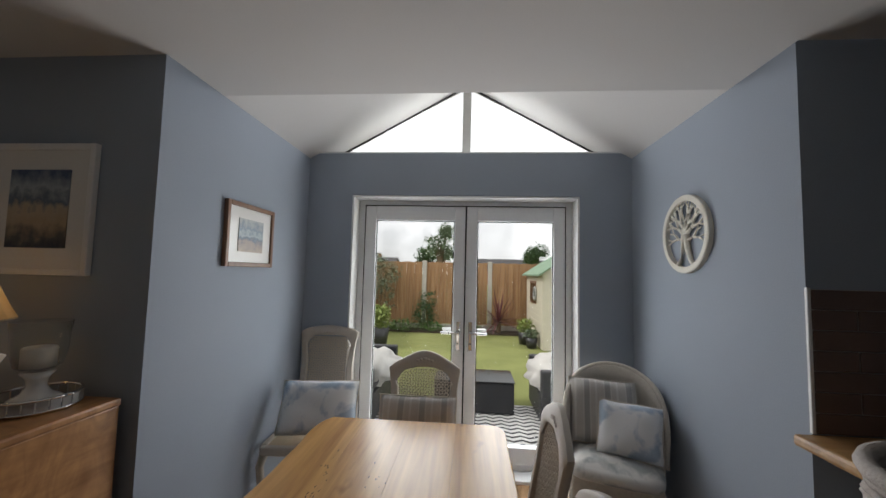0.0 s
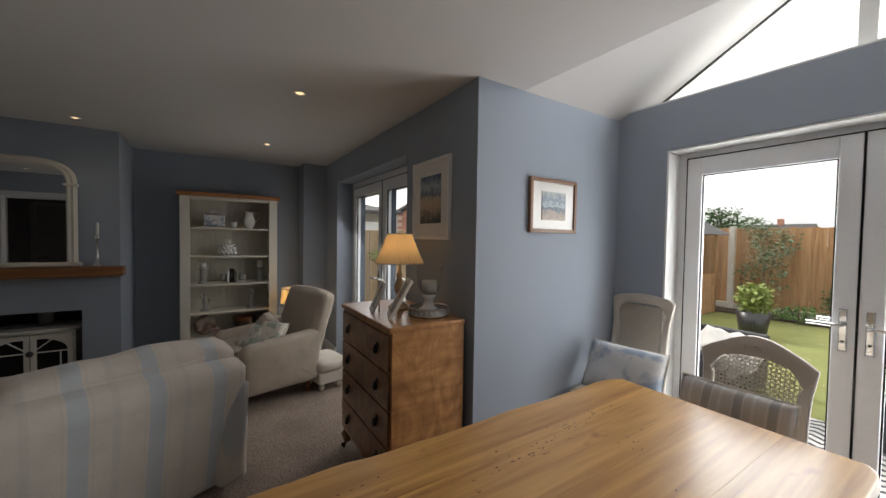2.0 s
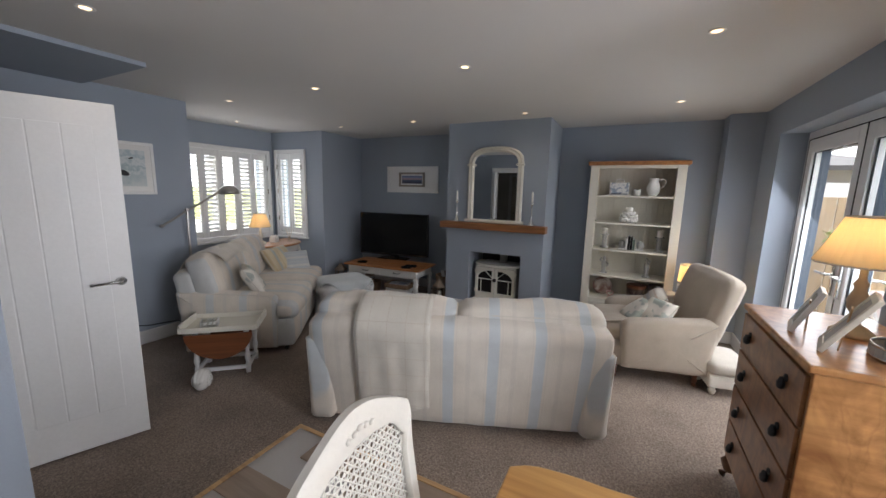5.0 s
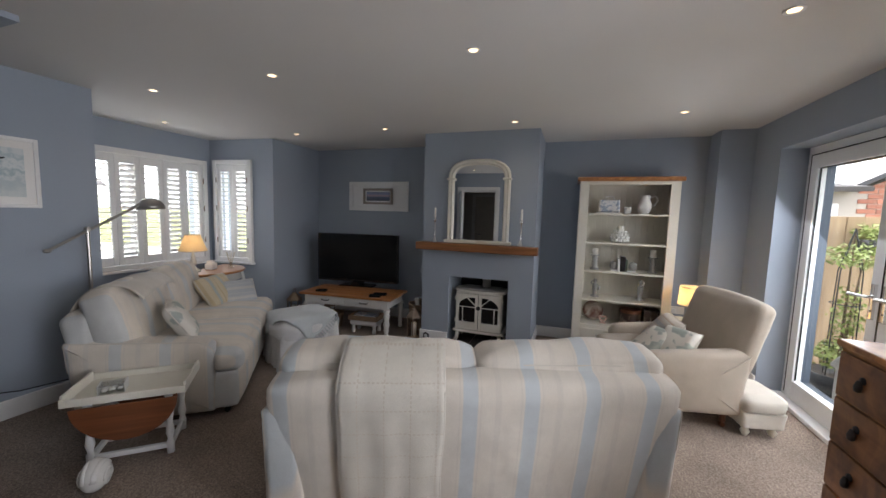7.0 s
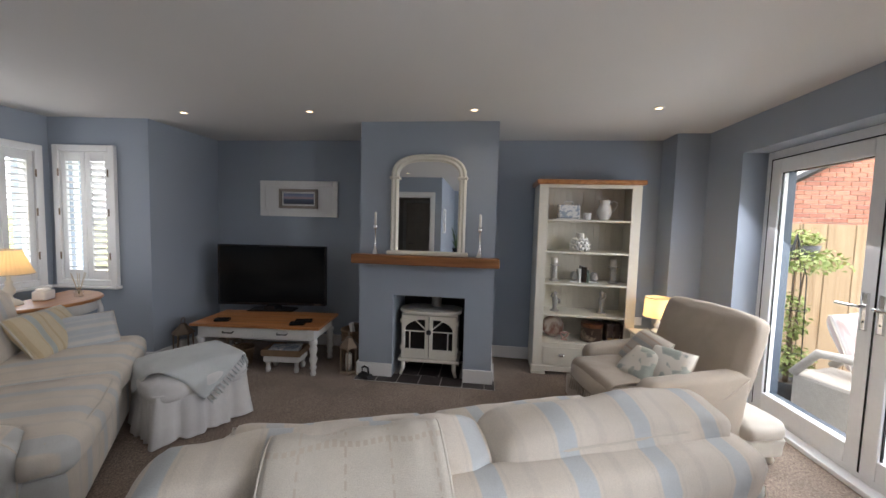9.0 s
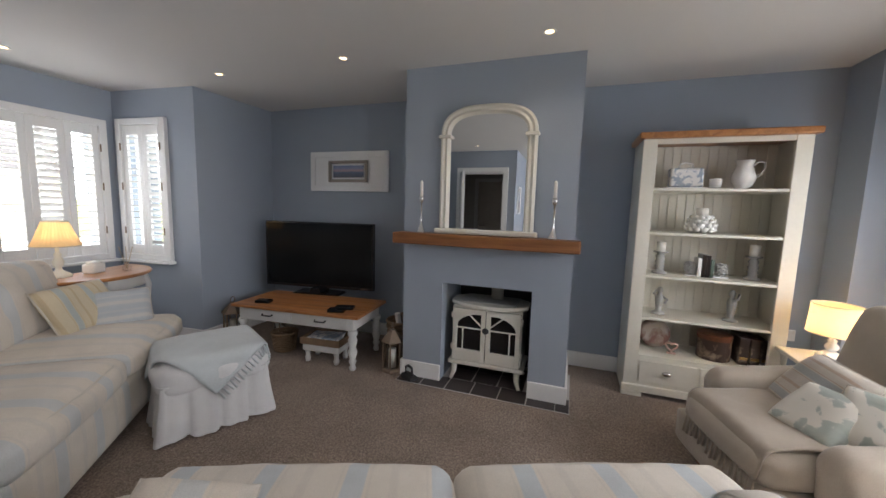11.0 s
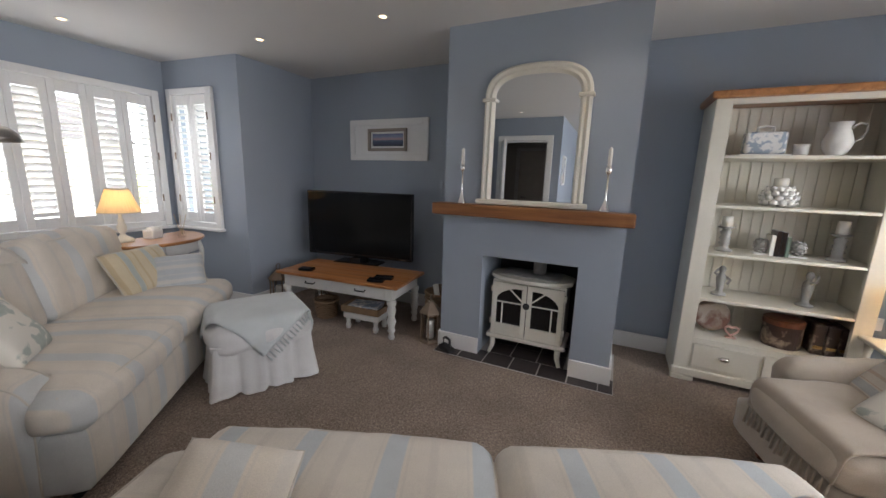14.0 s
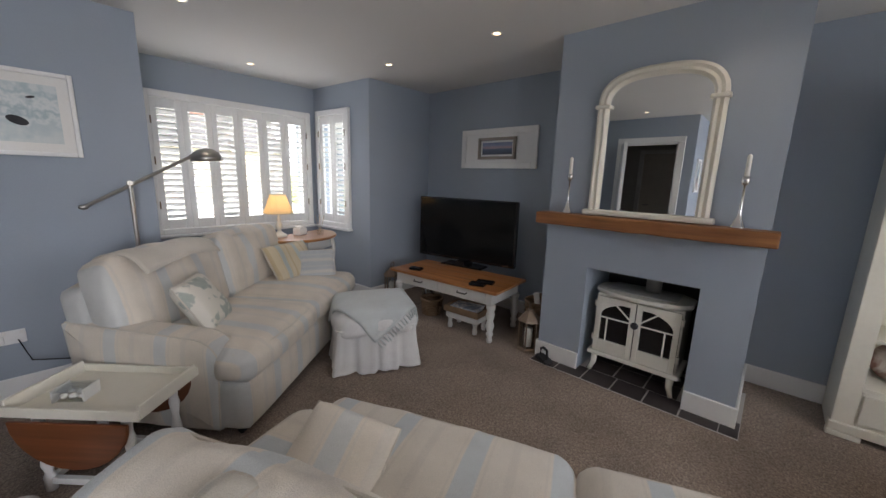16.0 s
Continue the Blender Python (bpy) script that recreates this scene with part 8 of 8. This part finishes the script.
# leaves
def leaf_mesh(name, clumps, size, mat, seed):
    """Many small folded leaves scattered through rounded clumps. clumps: (x, y, z, rx, rz, count)."""
    rnd = random.Random(seed)
    verts, faces = [], []
    for cx, cy, cz, rx, rz, count in clumps:
        for _ in range(count):
            a, b = rnd.uniform(0, 2 * math.pi), math.asin(rnd.uniform(-1, 1))
            r = rnd.uniform(0.35, 1.0) ** 0.6 * rnd.uniform(0.75, 1.1)
            p = Vector((cx + rx * r * math.cos(b) * math.cos(a), cy + rx * r * math.cos(b) * math.sin(a), cz + rz * r * math.sin(b)))
            q = Euler((rnd.uniform(-0.9, 0.9), rnd.uniform(-0.9, 0.9), rnd.uniform(0, 6.28))).to_matrix()
            s = size * rnd.uniform(0.6, 1.3)
            k = len(verts)
            verts += [p, p + q @ Vector((s * 0.5, s * 0.32, s * 0.08)), p + q @ Vector((s * 1.2, 0, -s * 0.1)), p + q @ Vector((s * 0.5, -s * 0.32, s * 0.08))]
            faces += [(k, k + 1, k + 2), (k, k + 2, k + 3)]
    me = bpy.data.meshes.new(name)
    me.from_pydata(verts, [], faces)
    me.materials.append(M[mat])
    return me


def shrub(name, label, at, clumps, size, mat, seed, stems=((0, 0, 0.4),), pot=None, category="shrub"):
    root = thing(name, label, category, at=pose(*at))
    if pot:
        r, h = pot
        part("pot", bm_lathe([(0, 0), (r * 0.75, 0), (r, h), (r * 0.9, h), (r * 0.7, h * 0.8), (0, h * 0.8)], 20), "pot", root, "dark planter", smooth=True)
    bm = bmesh.new()
    for x, y, z in stems:
        bm_tube([(0, 0, 0.0), (x * 0.4, y * 0.4, z * 0.5), (x, y, z)], 0.018, 6, bm, taper=0.006)
    part("stem", bm, "bark", root, "brown stems")
    ob = new("crown", leaf_mesh("crown", clumps, size, mat, seed))
    ob.parent = root
    return root


def tree(label, at, h, r, mat, seed, count=2600, size=0.2):
    rnd = random.Random(seed)
    root = thing("tree", label, "tree", at=pose(*at))
    bm = bm_tube([(0, 0, 0), (0.05 * h * 0.2, 0, h * 0.3), (0, 0.1, h * 0.75)], h * 0.03, 8, taper=h * 0.012)
    clumps = []
    for i in range(9):
        a, e = rnd.uniform(0, 6.28), rnd.uniform(0.45, 0.95)
        x, y, z = r * 0.6 * math.cos(a) * (1.3 - e), r * 0.6 * math.sin(a) * (1.3 - e), h * e
        bm_tube([(0, 0, h * 0.35), (x * 0.5, y * 0.5, (h * 0.4 + z) / 2), (x, y, z)], h * 0.012, 6, bm, taper=h * 0.004)
        clumps.append((x, y, z, r * rnd.uniform(0.35, 0.6), r * rnd.uniform(0.3, 0.5), count // 9))
    part("trunk", bm, "bark", root, "brown branching trunk")
    ob = new("crown", leaf_mesh("crown", clumps, size, mat, seed))
    ob.parent = root
    return root


shrub("ivy", "dark green ivy climbing the garden fence", (-0.15, 10.8, GZ), [(0, 0, 0.5, 0.3, 0.5, 500), (0.05, 0, 1.2, 0.28, 0.5, 500), (-0.1, 0, 1.6, 0.25, 0.25, 250)], 0.07, "dark_leaf", 1, ((0, 0, 1.7), (0.1, 0, 1.4)))
shrub("shrub", "grey-green climbing shrub against the fence", (-2.6, 10.6, GZ), [(0, 0, 0.9, 0.5, 0.6, 500), (0.1, 0, 1.6, 0.5, 0.45, 500), (-0.2, 0, 2.0, 0.3, 0.25, 200)], 0.07, "leaf_grey", 2, ((0, 0, 1.9), (0.2, 0, 1.6)))
shrub("shrub", "round dark green shrub in the flower bed", (-1.35, 10.6, GZ), [(0, 0, 0.45, 0.4, 0.4, 700), (0.1, 0, 0.85, 0.3, 0.3, 300)], 0.06, "dark_leaf", 3)
shrub("shrub", "low green plants in the flower bed", (-2.0, 10.5, GZ), [(0, 0, 0.15, 0.5, 0.18, 500), (0.9, 0, 0.15, 0.4, 0.15, 350), (1.9, 0, 0.12, 0.4, 0.14, 300)], 0.06, "leaf", 4)
shrub("potted_plant", "leafy lime-green plant in a black pot on the lawn", (-2.05, 8.2, GZ), [(0, 0, 0.65, 0.26, 0.3, 500)], 0.09, "lime_leaf", 5, pot=(0.24, 0.42))
shrub("potted_plant", "small lime-green plant in a pot beside the shed", (1.28, 9.2, GZ), [(0, 0, 0.42, 0.2, 0.2, 350)], 0.07, "lime_leaf", 6, pot=(0.18, 0.28))
shrub("potted_plant", "grey-leaved plant in a pot beside the shed", (1.36, 8.75, GZ), [(0, 0, 0.3, 0.15, 0.12, 200)], 0.06, "leaf_grey", 7, pot=(0.14, 0.22))

# dark red cordyline
cd = thing("cordyline", "dark red spiky cordyline in the flower bed", "plant", at=pose(0.75, 10.55, GZ))
part("trunk", bm_tube([(0, 0, 0), (0.02, 0, 0.3)], 0.06, 8), "bark", cd)
rnd = random.Random(8)
for i in range(60):
    a, e = rnd.uniform(0, 6.28), rnd.uniform(-0.15, 1.45)
    l = rnd.uniform(0.7, 1.05)
    d = Vector((math.cos(a) * math.cos(e), math.sin(a) * math.cos(e), math.sin(e)))
    own = bmesh.new()
    side = d.cross(Vector((0, 0, 1))).normalized() * 0.022
    pts = [Vector((0, 0, 0.3)) + d * l * t - Vector((0, 0, 0.25 * t * t * math.cos(e))) for t in (0, 0.35, 0.7, 1.0)]
    vs = [(own.verts.new(p + side * w), own.verts.new(p - side * w)) for p, w in zip(pts, (0.6, 1, 0.8, 0.05))]
    for p, q in zip(vs, vs[1:]):
        own.faces.new((p[0], p[1], q[1], q[0]))
    part("leaf", own, "red_leaf", cd)

# shed
sh_ = thing("shed", "cream painted garden shed with a green felt roof", "shed", at=pose(1.55, 8.45, GZ))
for i in range(12):
    part("board", bm_box(-0.012, 0, i * 0.142, 0.012, 2.2, i * 0.142 + 0.140, 0.004), "shed", sh_)
    part("board", bm_box(0.012, -0.012, i * 0.142, 1.9, 0.012, i * 0.142 + 0.140, 0.004), "shed", sh_)
part("gable", bm_prism([(0, 1.70), (1.9, 1.70), (0.95, 2.32)], 0.03), "shed", sh_)
part("back_wall", bm_box(0.012, 2.17, 0, 1.9, 2.2, 1.7), "shed", sh_)
bm = bm_prism([(-0.12, 1.62), (0.95, 2.33), (0.95, 2.37), (-0.12, 1.66)], 2.5, m=pose(0, -0.15, 0))
bm_prism([(2.02, 1.62), (0.95, 2.33), (0.95, 2.37), (2.02, 1.66)], 2.5, bm, pose(0, -0.15, 0))
part("roof", bm, "shed_roof", sh_, "green felt roof")
w = part("window", bm_box(-0.03, 0.75, 0.95, -0.008, 1.55, 1.5, 0.004), "frame_brown", sh_, "small dark window")
part("window_pane", bm_box(-0.034, 0.82, 1.0, -0.031, 1.48, 1.45), "screen", w)
part("wreath", bm_tube([(-0.05, 0.75 + 0.15 * math.cos(a / 12 * math.pi), 1.2 + 0.15 * math.sin(a / 12 * math.pi)) for a in range(25)], 0.025, 6), "stone", sh_, "round wreath", smooth=True)

# trees and houses beyond the fence
tree("round green tree beyond the garden fence", (6.0, 34, GZ), 4.2, 1.6, "dark_leaf", 11)
tree("pale green birch beyond the garden fence", (-1.6, 19, GZ), 4.2, 1.1, "leaf_grey", 12, 1800, 0.13)
tree("small dark tree beyond the garden fence", (-3.6, 30, GZ), 3.8, 1.5, "dark_leaf", 13, 1500)
tree("green tree beyond the garden fence", (-12.0, 34, GZ), 4.2, 2.6, "dark_leaf", 14)
tree("green tree beyond the garden fence", (13.0, 44, GZ), 4.6, 3.0, "leaf", 15)


def house(label, m, w, d, eave, ridge, skin="brick", windows=3):
    root = thing("house", label, "house", at=m)
    part("wall", bm_box(-w / 2, -d / 2, 0, w / 2, d / 2, eave), skin, root)
    bm = bm_prism([(-d / 2 - 0.3, eave - 0.1), (0, ridge), (d / 2 + 0.3, eave - 0.1)], w + 0.4, m=pose(w / 2 + 0.2, 0, 0, 0, 0, 90))
    part("roof", bm, "roof", root, "dark tiled roof")
    for i in range(windows):
        part("window", bm_box(-w / 2 + 0.8 + i * (w - 1.6) / 2.4, -d / 2 - 0.03, 0.9, -w / 2 + 2.0 + i * (w - 1.6) / 2.4, -d / 2 + 0.02, 2.0, 0.01), "screen", root)
    part("chimney", bm_box(w * 0.25, -0.3, ridge - 0.4, w * 0.25 + 0.6, 0.3, ridge + 0.7), "brick", root)
    return root


house("brick bungalow with a dark roof beyond the fence", pose(6.0, 62, GZ), 13, 8, 2.2, 4.2)
house("brick bungalow with a dark roof far beyond the fence", pose(-20, 64, GZ), 14, 8, 2.2, 4.2)
house("white-walled bungalow across the road from the bay", pose(-4.0, -24, GZ, 0, 0, 180), 13, 8, 2.6, 4.6, "shed", 0)

# wooden summerhouse at the far side
sm = thing("summerhouse", "honey wood summerhouse with glazed sides at the lawn's edge", "summerhouse", at=pose(-4.35, 9.3, GZ))
for i in range(9):
    part("board", bm_box(0.98, -0.9, i * 0.1, 1.0, 0.9, i * 0.1 + 0.095, 0.004), "fence", sm)
    part("board", bm_box(-1.0, -0.92, i * 0.1, 0.98, -0.90, i * 0.1 + 0.095, 0.004), "fence", sm)
for x, y in ((0.97, -0.9), (0.97, 0.0), (0.97, 0.88), (0, -0.9), (-1.0, -0.9)):
    part("post", bm_box(x - 0.03, y - 0.03, 0.0, x + 0.03, y + 0.03, 1.8, 0.004), "fence", sm)
g = part("pane", bm_box(0.975, -0.87, 0.92, 0.985, 0.87, 1.75), "glass", sm)
part("roof", bm_prism([(-1.2, 1.78), (1.2, 1.78), (0, 2.5)], 2.2, m=pose(0, -1.1, 0)), "roof", sm)

# side patio: brick gable, pots, wicker chair
shrub("potted_plant", "tall lime-leaved climber in a black pot on the side patio", (-4.53, 2.40, GZ), [(0, 0, 0.42, 0.2, 0.16, 500), (0, 0.02, 0.8, 0.12, 0.3, 350), (0.05, 0.05, 1.35, 0.3, 0.12, 450)], 0.042, "lime_leaf", 21, ((0, 0, 1.6), (0.05, 0.05, 1.3)), pot=(0.22, 0.24))
shrub("potted_plant", "hanging green planter with flowers on the fence", (-5.25, 3.0, 1.2), [(0, 0, 0.22, 0.2, 0.12, 400)], 0.04, "lime_leaf", 22, pot=(0.16, 0.16))
shrub("shrub", "broad green leafy shrub before the brick wall", (-6.7, 4.9, GZ), [(0, 0, 0.5, 0.7, 0.5, 2600), (0.6, 0.7, 0.6, 0.6, 0.55, 2000), (-0.2, -0.9, 0.4, 0.5, 0.4, 1400)], 0.06, "leaf_grey", 23)
ob_ = thing("plant_support", "thin black wire obelisk standing in the pot", "plant support", at=pose(-4.53, 2.40, GZ + 0.1))
for k in range(4):
    a = k * math.pi / 2 + 0.4
    part("rod", bm_tube([(0.12 * math.cos(a), 0.12 * math.sin(a), 0), (0.10 * math.cos(a), 0.10 * math.sin(a), 1.1), (0, 0, 1.5)], 0.005, 5), "iron", ob_)
for z in (0.4, 0.8):
    part("hoop", bm_tube([(0.11 * math.cos(k * math.pi / 8), 0.11 * math.sin(k * math.pi / 8), z) for k in range(17)], 0.004, 5), "iron", ob_)
wc = thing("garden_chair", "grey wicker garden chair with a pink cushion on the side patio", "chair", at=pose(-4.02, 2.52, GZ + 0.004, 0, 0, 115))
part("seat", bm_box(-0.27, -0.25, 0.05, 0.27, 0.27, 0.42, 0.03), "grey_wicker", wc)
bm = bm_prism([(-0.27, 0.0), (0.27, 0.0), (0.25, 0.38), (0.12, 0.52), (-0.12, 0.52), (-0.25, 0.38)], 0.06, m=pose(0, -0.27, 0.40, 12, 0, 0), bevel=0.015)
part("backrest", bm, "grey_wicker", wc, "tall woven back")
for sx in (-1, 1):
    part("armrest", bm_tube([(sx * 0.27, -0.26, 0.66), (sx * 0.29, 0.1, 0.64), (sx * 0.27, 0.26, 0.42)], 0.035, 8), "grey_wicker", wc, smooth=True)
scatter("cushion", "pink striped cushion on the garden chair", "pink", pose(-4.05, 2.53, 0.62, 68, 0, 115), 0.42, 0.46, 0.14, seed=41)
bt = thing("patio_table", "white bistro table on the side patio", "table", at=pose(-3.35, 3.35, GZ + 0.004))
part("top", bm_lathe([(0, 0.70), (0.36, 0.70), (0.36, 0.725), (0, 0.725)], 28), "ceramic", bt)
part("stem", bm_tube([(0, 0, 0), (0, 0, 0.70)], 0.03, 10), "ceramic", bt)
part("foot", bm_lathe([(0, 0), (0.2, 0), (0.18, 0.02), (0, 0.03)], 20), "ceramic", bt)
# blinds' dark inner edges and awning rail outside the patio doors
aw_ = thing("gutter", "black gutter along the brick gable", "gutter")
part("pipe", bm_tube([(-7.42, 2.3, 2.06), (-7.42, 4.0, 2.06)], 0.05, 8), "iron", aw_)
part("verge", bm_tube([(-7.42, 4.0, 2.08), (-7.42, 8.2, 4.5)], 0.06, 6), "iron", aw_)

# pale drive before the bay window
solid("driveway", bm_box(-10.0, -22.0, GZ, 3.0, -5.25, GZ + 0.012), "concrete", "pale concrete drive before the bay window", "driveway")
# ---- countable pieces of floors, walls and fences ----
def scatter_pieces(name, mesh, parent, places):
    for m in places:
        o = new(name, mesh)
        o.parent = parent
        o.matrix_local = m


# dining planks
pm = mesh_of("plank", bm_box(-0.0945, -0.599, 0, 0.0945, 0.599, 0.011, 0.0015), "laminate")
places = []
for i in range(21):
    for j in range(5):
        x, y = -1.225 + i * 0.19, -1.7 + j * 1.2 + (i % 3) * 0.4
        if -1.05 < y < 2.6 and x < 2.55:
            places.append(pose(x, y, -0.0118))
scatter_pieces("plank", pm, screed, places)

# hearth tiles
hearth = solid("hearth", bm_box(-4.62, -1.66, 0.0, -3.985, -0.345, 0.006), "grout", "grey grout bed of the hearth", "hearth")
tm = mesh_of("tile", bm_box(-0.0905, -0.0965, 0, 0.0905, 0.0965, 0.004, 0.0015), "slate")
places = []
for r in range(3):
    for c in range(6):
        y = -1.557 + c * 0.2035
        if r == 0 or -1.33 < y < -0.64:
            places.append(pose(-4.080 - r * 0.19 + 0.002, y - (0.0 if r == 0 else 0.035), 0.0055))
scatter_pieces("tile", tm, hearth, places)
scatter_pieces("tile", mesh_of("tile", bm_box(-0.0905, -0.045, 0, 0.0905, 0.045, 0.004, 0.0015), "slate"), hearth, [pose(-4.078, -0.393, 0.0055)])

# brown kitchen wall tiles
tiles = solid("wall_tiles", bm_box(1.121, 1.604, 1.0, 2.6, 1.609, 1.495), "grout", "brown brick-bond tiles behind the bar", "wall tiles")
km = mesh_of("tile", bm_box(-0.1475, -0.006, -0.034, 0.1475, 0, 0.034, 0.003), "tile")
places = [pose(1.27 + c * 0.30 + (0.15 if r % 2 else 0.0), 1.604, 1.036 + r * 0.0705) for r in range(7) for c in range(5) if 1.27 + c * 0.30 + (0.15 if r % 2 else 0) < 2.45]
scatter_pieces("tile", km, tiles, places)
hm = mesh_of("tile", bm_box(-0.0725, -0.006, -0.034, 0.0725, 0, 0.034, 0.003), "tile")
scatter_pieces("tile", hm, tiles, [pose(1.195, 1.604, 1.036 + r * 0.0705) for r in (1, 3, 5)])

# garden fence
fence = thing("fence", "cedar close-board garden fence with pale concrete posts", "fence", at=pose(0, 11.0, GZ))
fm = mesh_of("board", bm_box(-0.058, -0.012, 0.15, 0.058, 0.012, 1.95, 0.003), "fence")
gm = mesh_of("gravel_board", bm_box(-0.9, -0.03, 0, 0.9, 0.03, 0.15, 0.004), "concrete")
qm = mesh_of("post", bm_box(-0.06, -0.06, 0, 0.06, 0.06, 2.0, 0.006), "concrete")
x = -7.2
for k in range(7):
    scatter_pieces("post", qm, fence, [pose(x, 0, 0)])
    scatter_pieces("gravel_board", gm, fence, [pose(x + 0.965, 0, 0)])
    scatter_pieces("board", fm, fence, [pose(x + 0.13 + j * 0.119, 0.01 * (j % 2), 0.008 * ((j * 7) % 3), 0, 0, 1.5 if j % 2 else -1.5) for j in range(15)])
    x += 1.93
side = thing("fence", "weathered close-board fence beside the side patio", "fence", at=pose(-5.45, 1.95, GZ, 0, 0, 90))
sm_ = mesh_of("board", bm_box(-0.07, -0.012, 0.02, 0.07, 0.012, 1.72, 0.003), "old_fence")
scatter_pieces("board", sm_, side, [pose(0.08 + j * 0.145, 0.01 * (j % 2), 0, 0, 0, 1.2 if j % 2 else -1.2) for j in range(13)])
scatter_pieces("post", qm, side, [pose(1.98, 0, -0.25)])

# brick gable beyond the side patio
gable_wall = thing("outbuilding", "red brick gable of the neighbouring outbuilding with a dark roof", "building", at=pose(-7.5, 2.2, GZ))
bm = bm_prism([(0, 0), (8.4, 0), (8.4, 4.2), (6.0, 4.9), (1.8, 2.2), (0, 2.15)], 0.3, m=Matrix(((0, -1, 0, -0.02), (1, 0, 0, 0), (0, 0, 1, 0), (0, 0, 0, 1))))
core = part("wall", bm, "mortar", gable_wall, "mortar joints between the bricks")
part("roof", bm_box(-3.0, -0.2, 2.15, 0.15, 1.75, 2.22, m=pose(0, 0, 0, 0, 8, 0)), "roof", gable_wall, "low dark tiled roof")
part("garage_door", bm_box(0.0, 0.3, 0.05, 0.05, 1.6, 1.95, 0.01), "upvc", gable_wall, "white garage door")
bk = mesh_of("brick", bm_box(0, -0.107, -0.0325, 0.012, 0.107, 0.0325, 0.003), "brick_piece")
places, far = [], bmesh.new()
for r in range(44):
    z = 0.04 + r * 0.075
    for c in range(20):
        y = 1.95 + c * 0.225 + (0.1125 if r % 2 else 0)
        if z > 2.2 + (y - 1.8) * 0.64 - 0.1:
            continue
        if 0.9 < z < 2.7 and y < 5.0:
            places.append(pose(-0.018, y, z))
        else:
            bm_box(-0.018, y - 0.107, z - 0.0325, -0.006, y + 0.107, z + 0.0325, bm=far)
scatter_pieces("brick", bk, core, places[:300])
for m in places[300:]:
    bm_box(-0.018, m.translation.y - 0.107, m.translation.z - 0.0325, -0.006, m.translation.y + 0.107, m.translation.z + 0.0325, bm=far)
tagged(part("brick_field", far, "brick_field", gable_wall), kind="stuff")
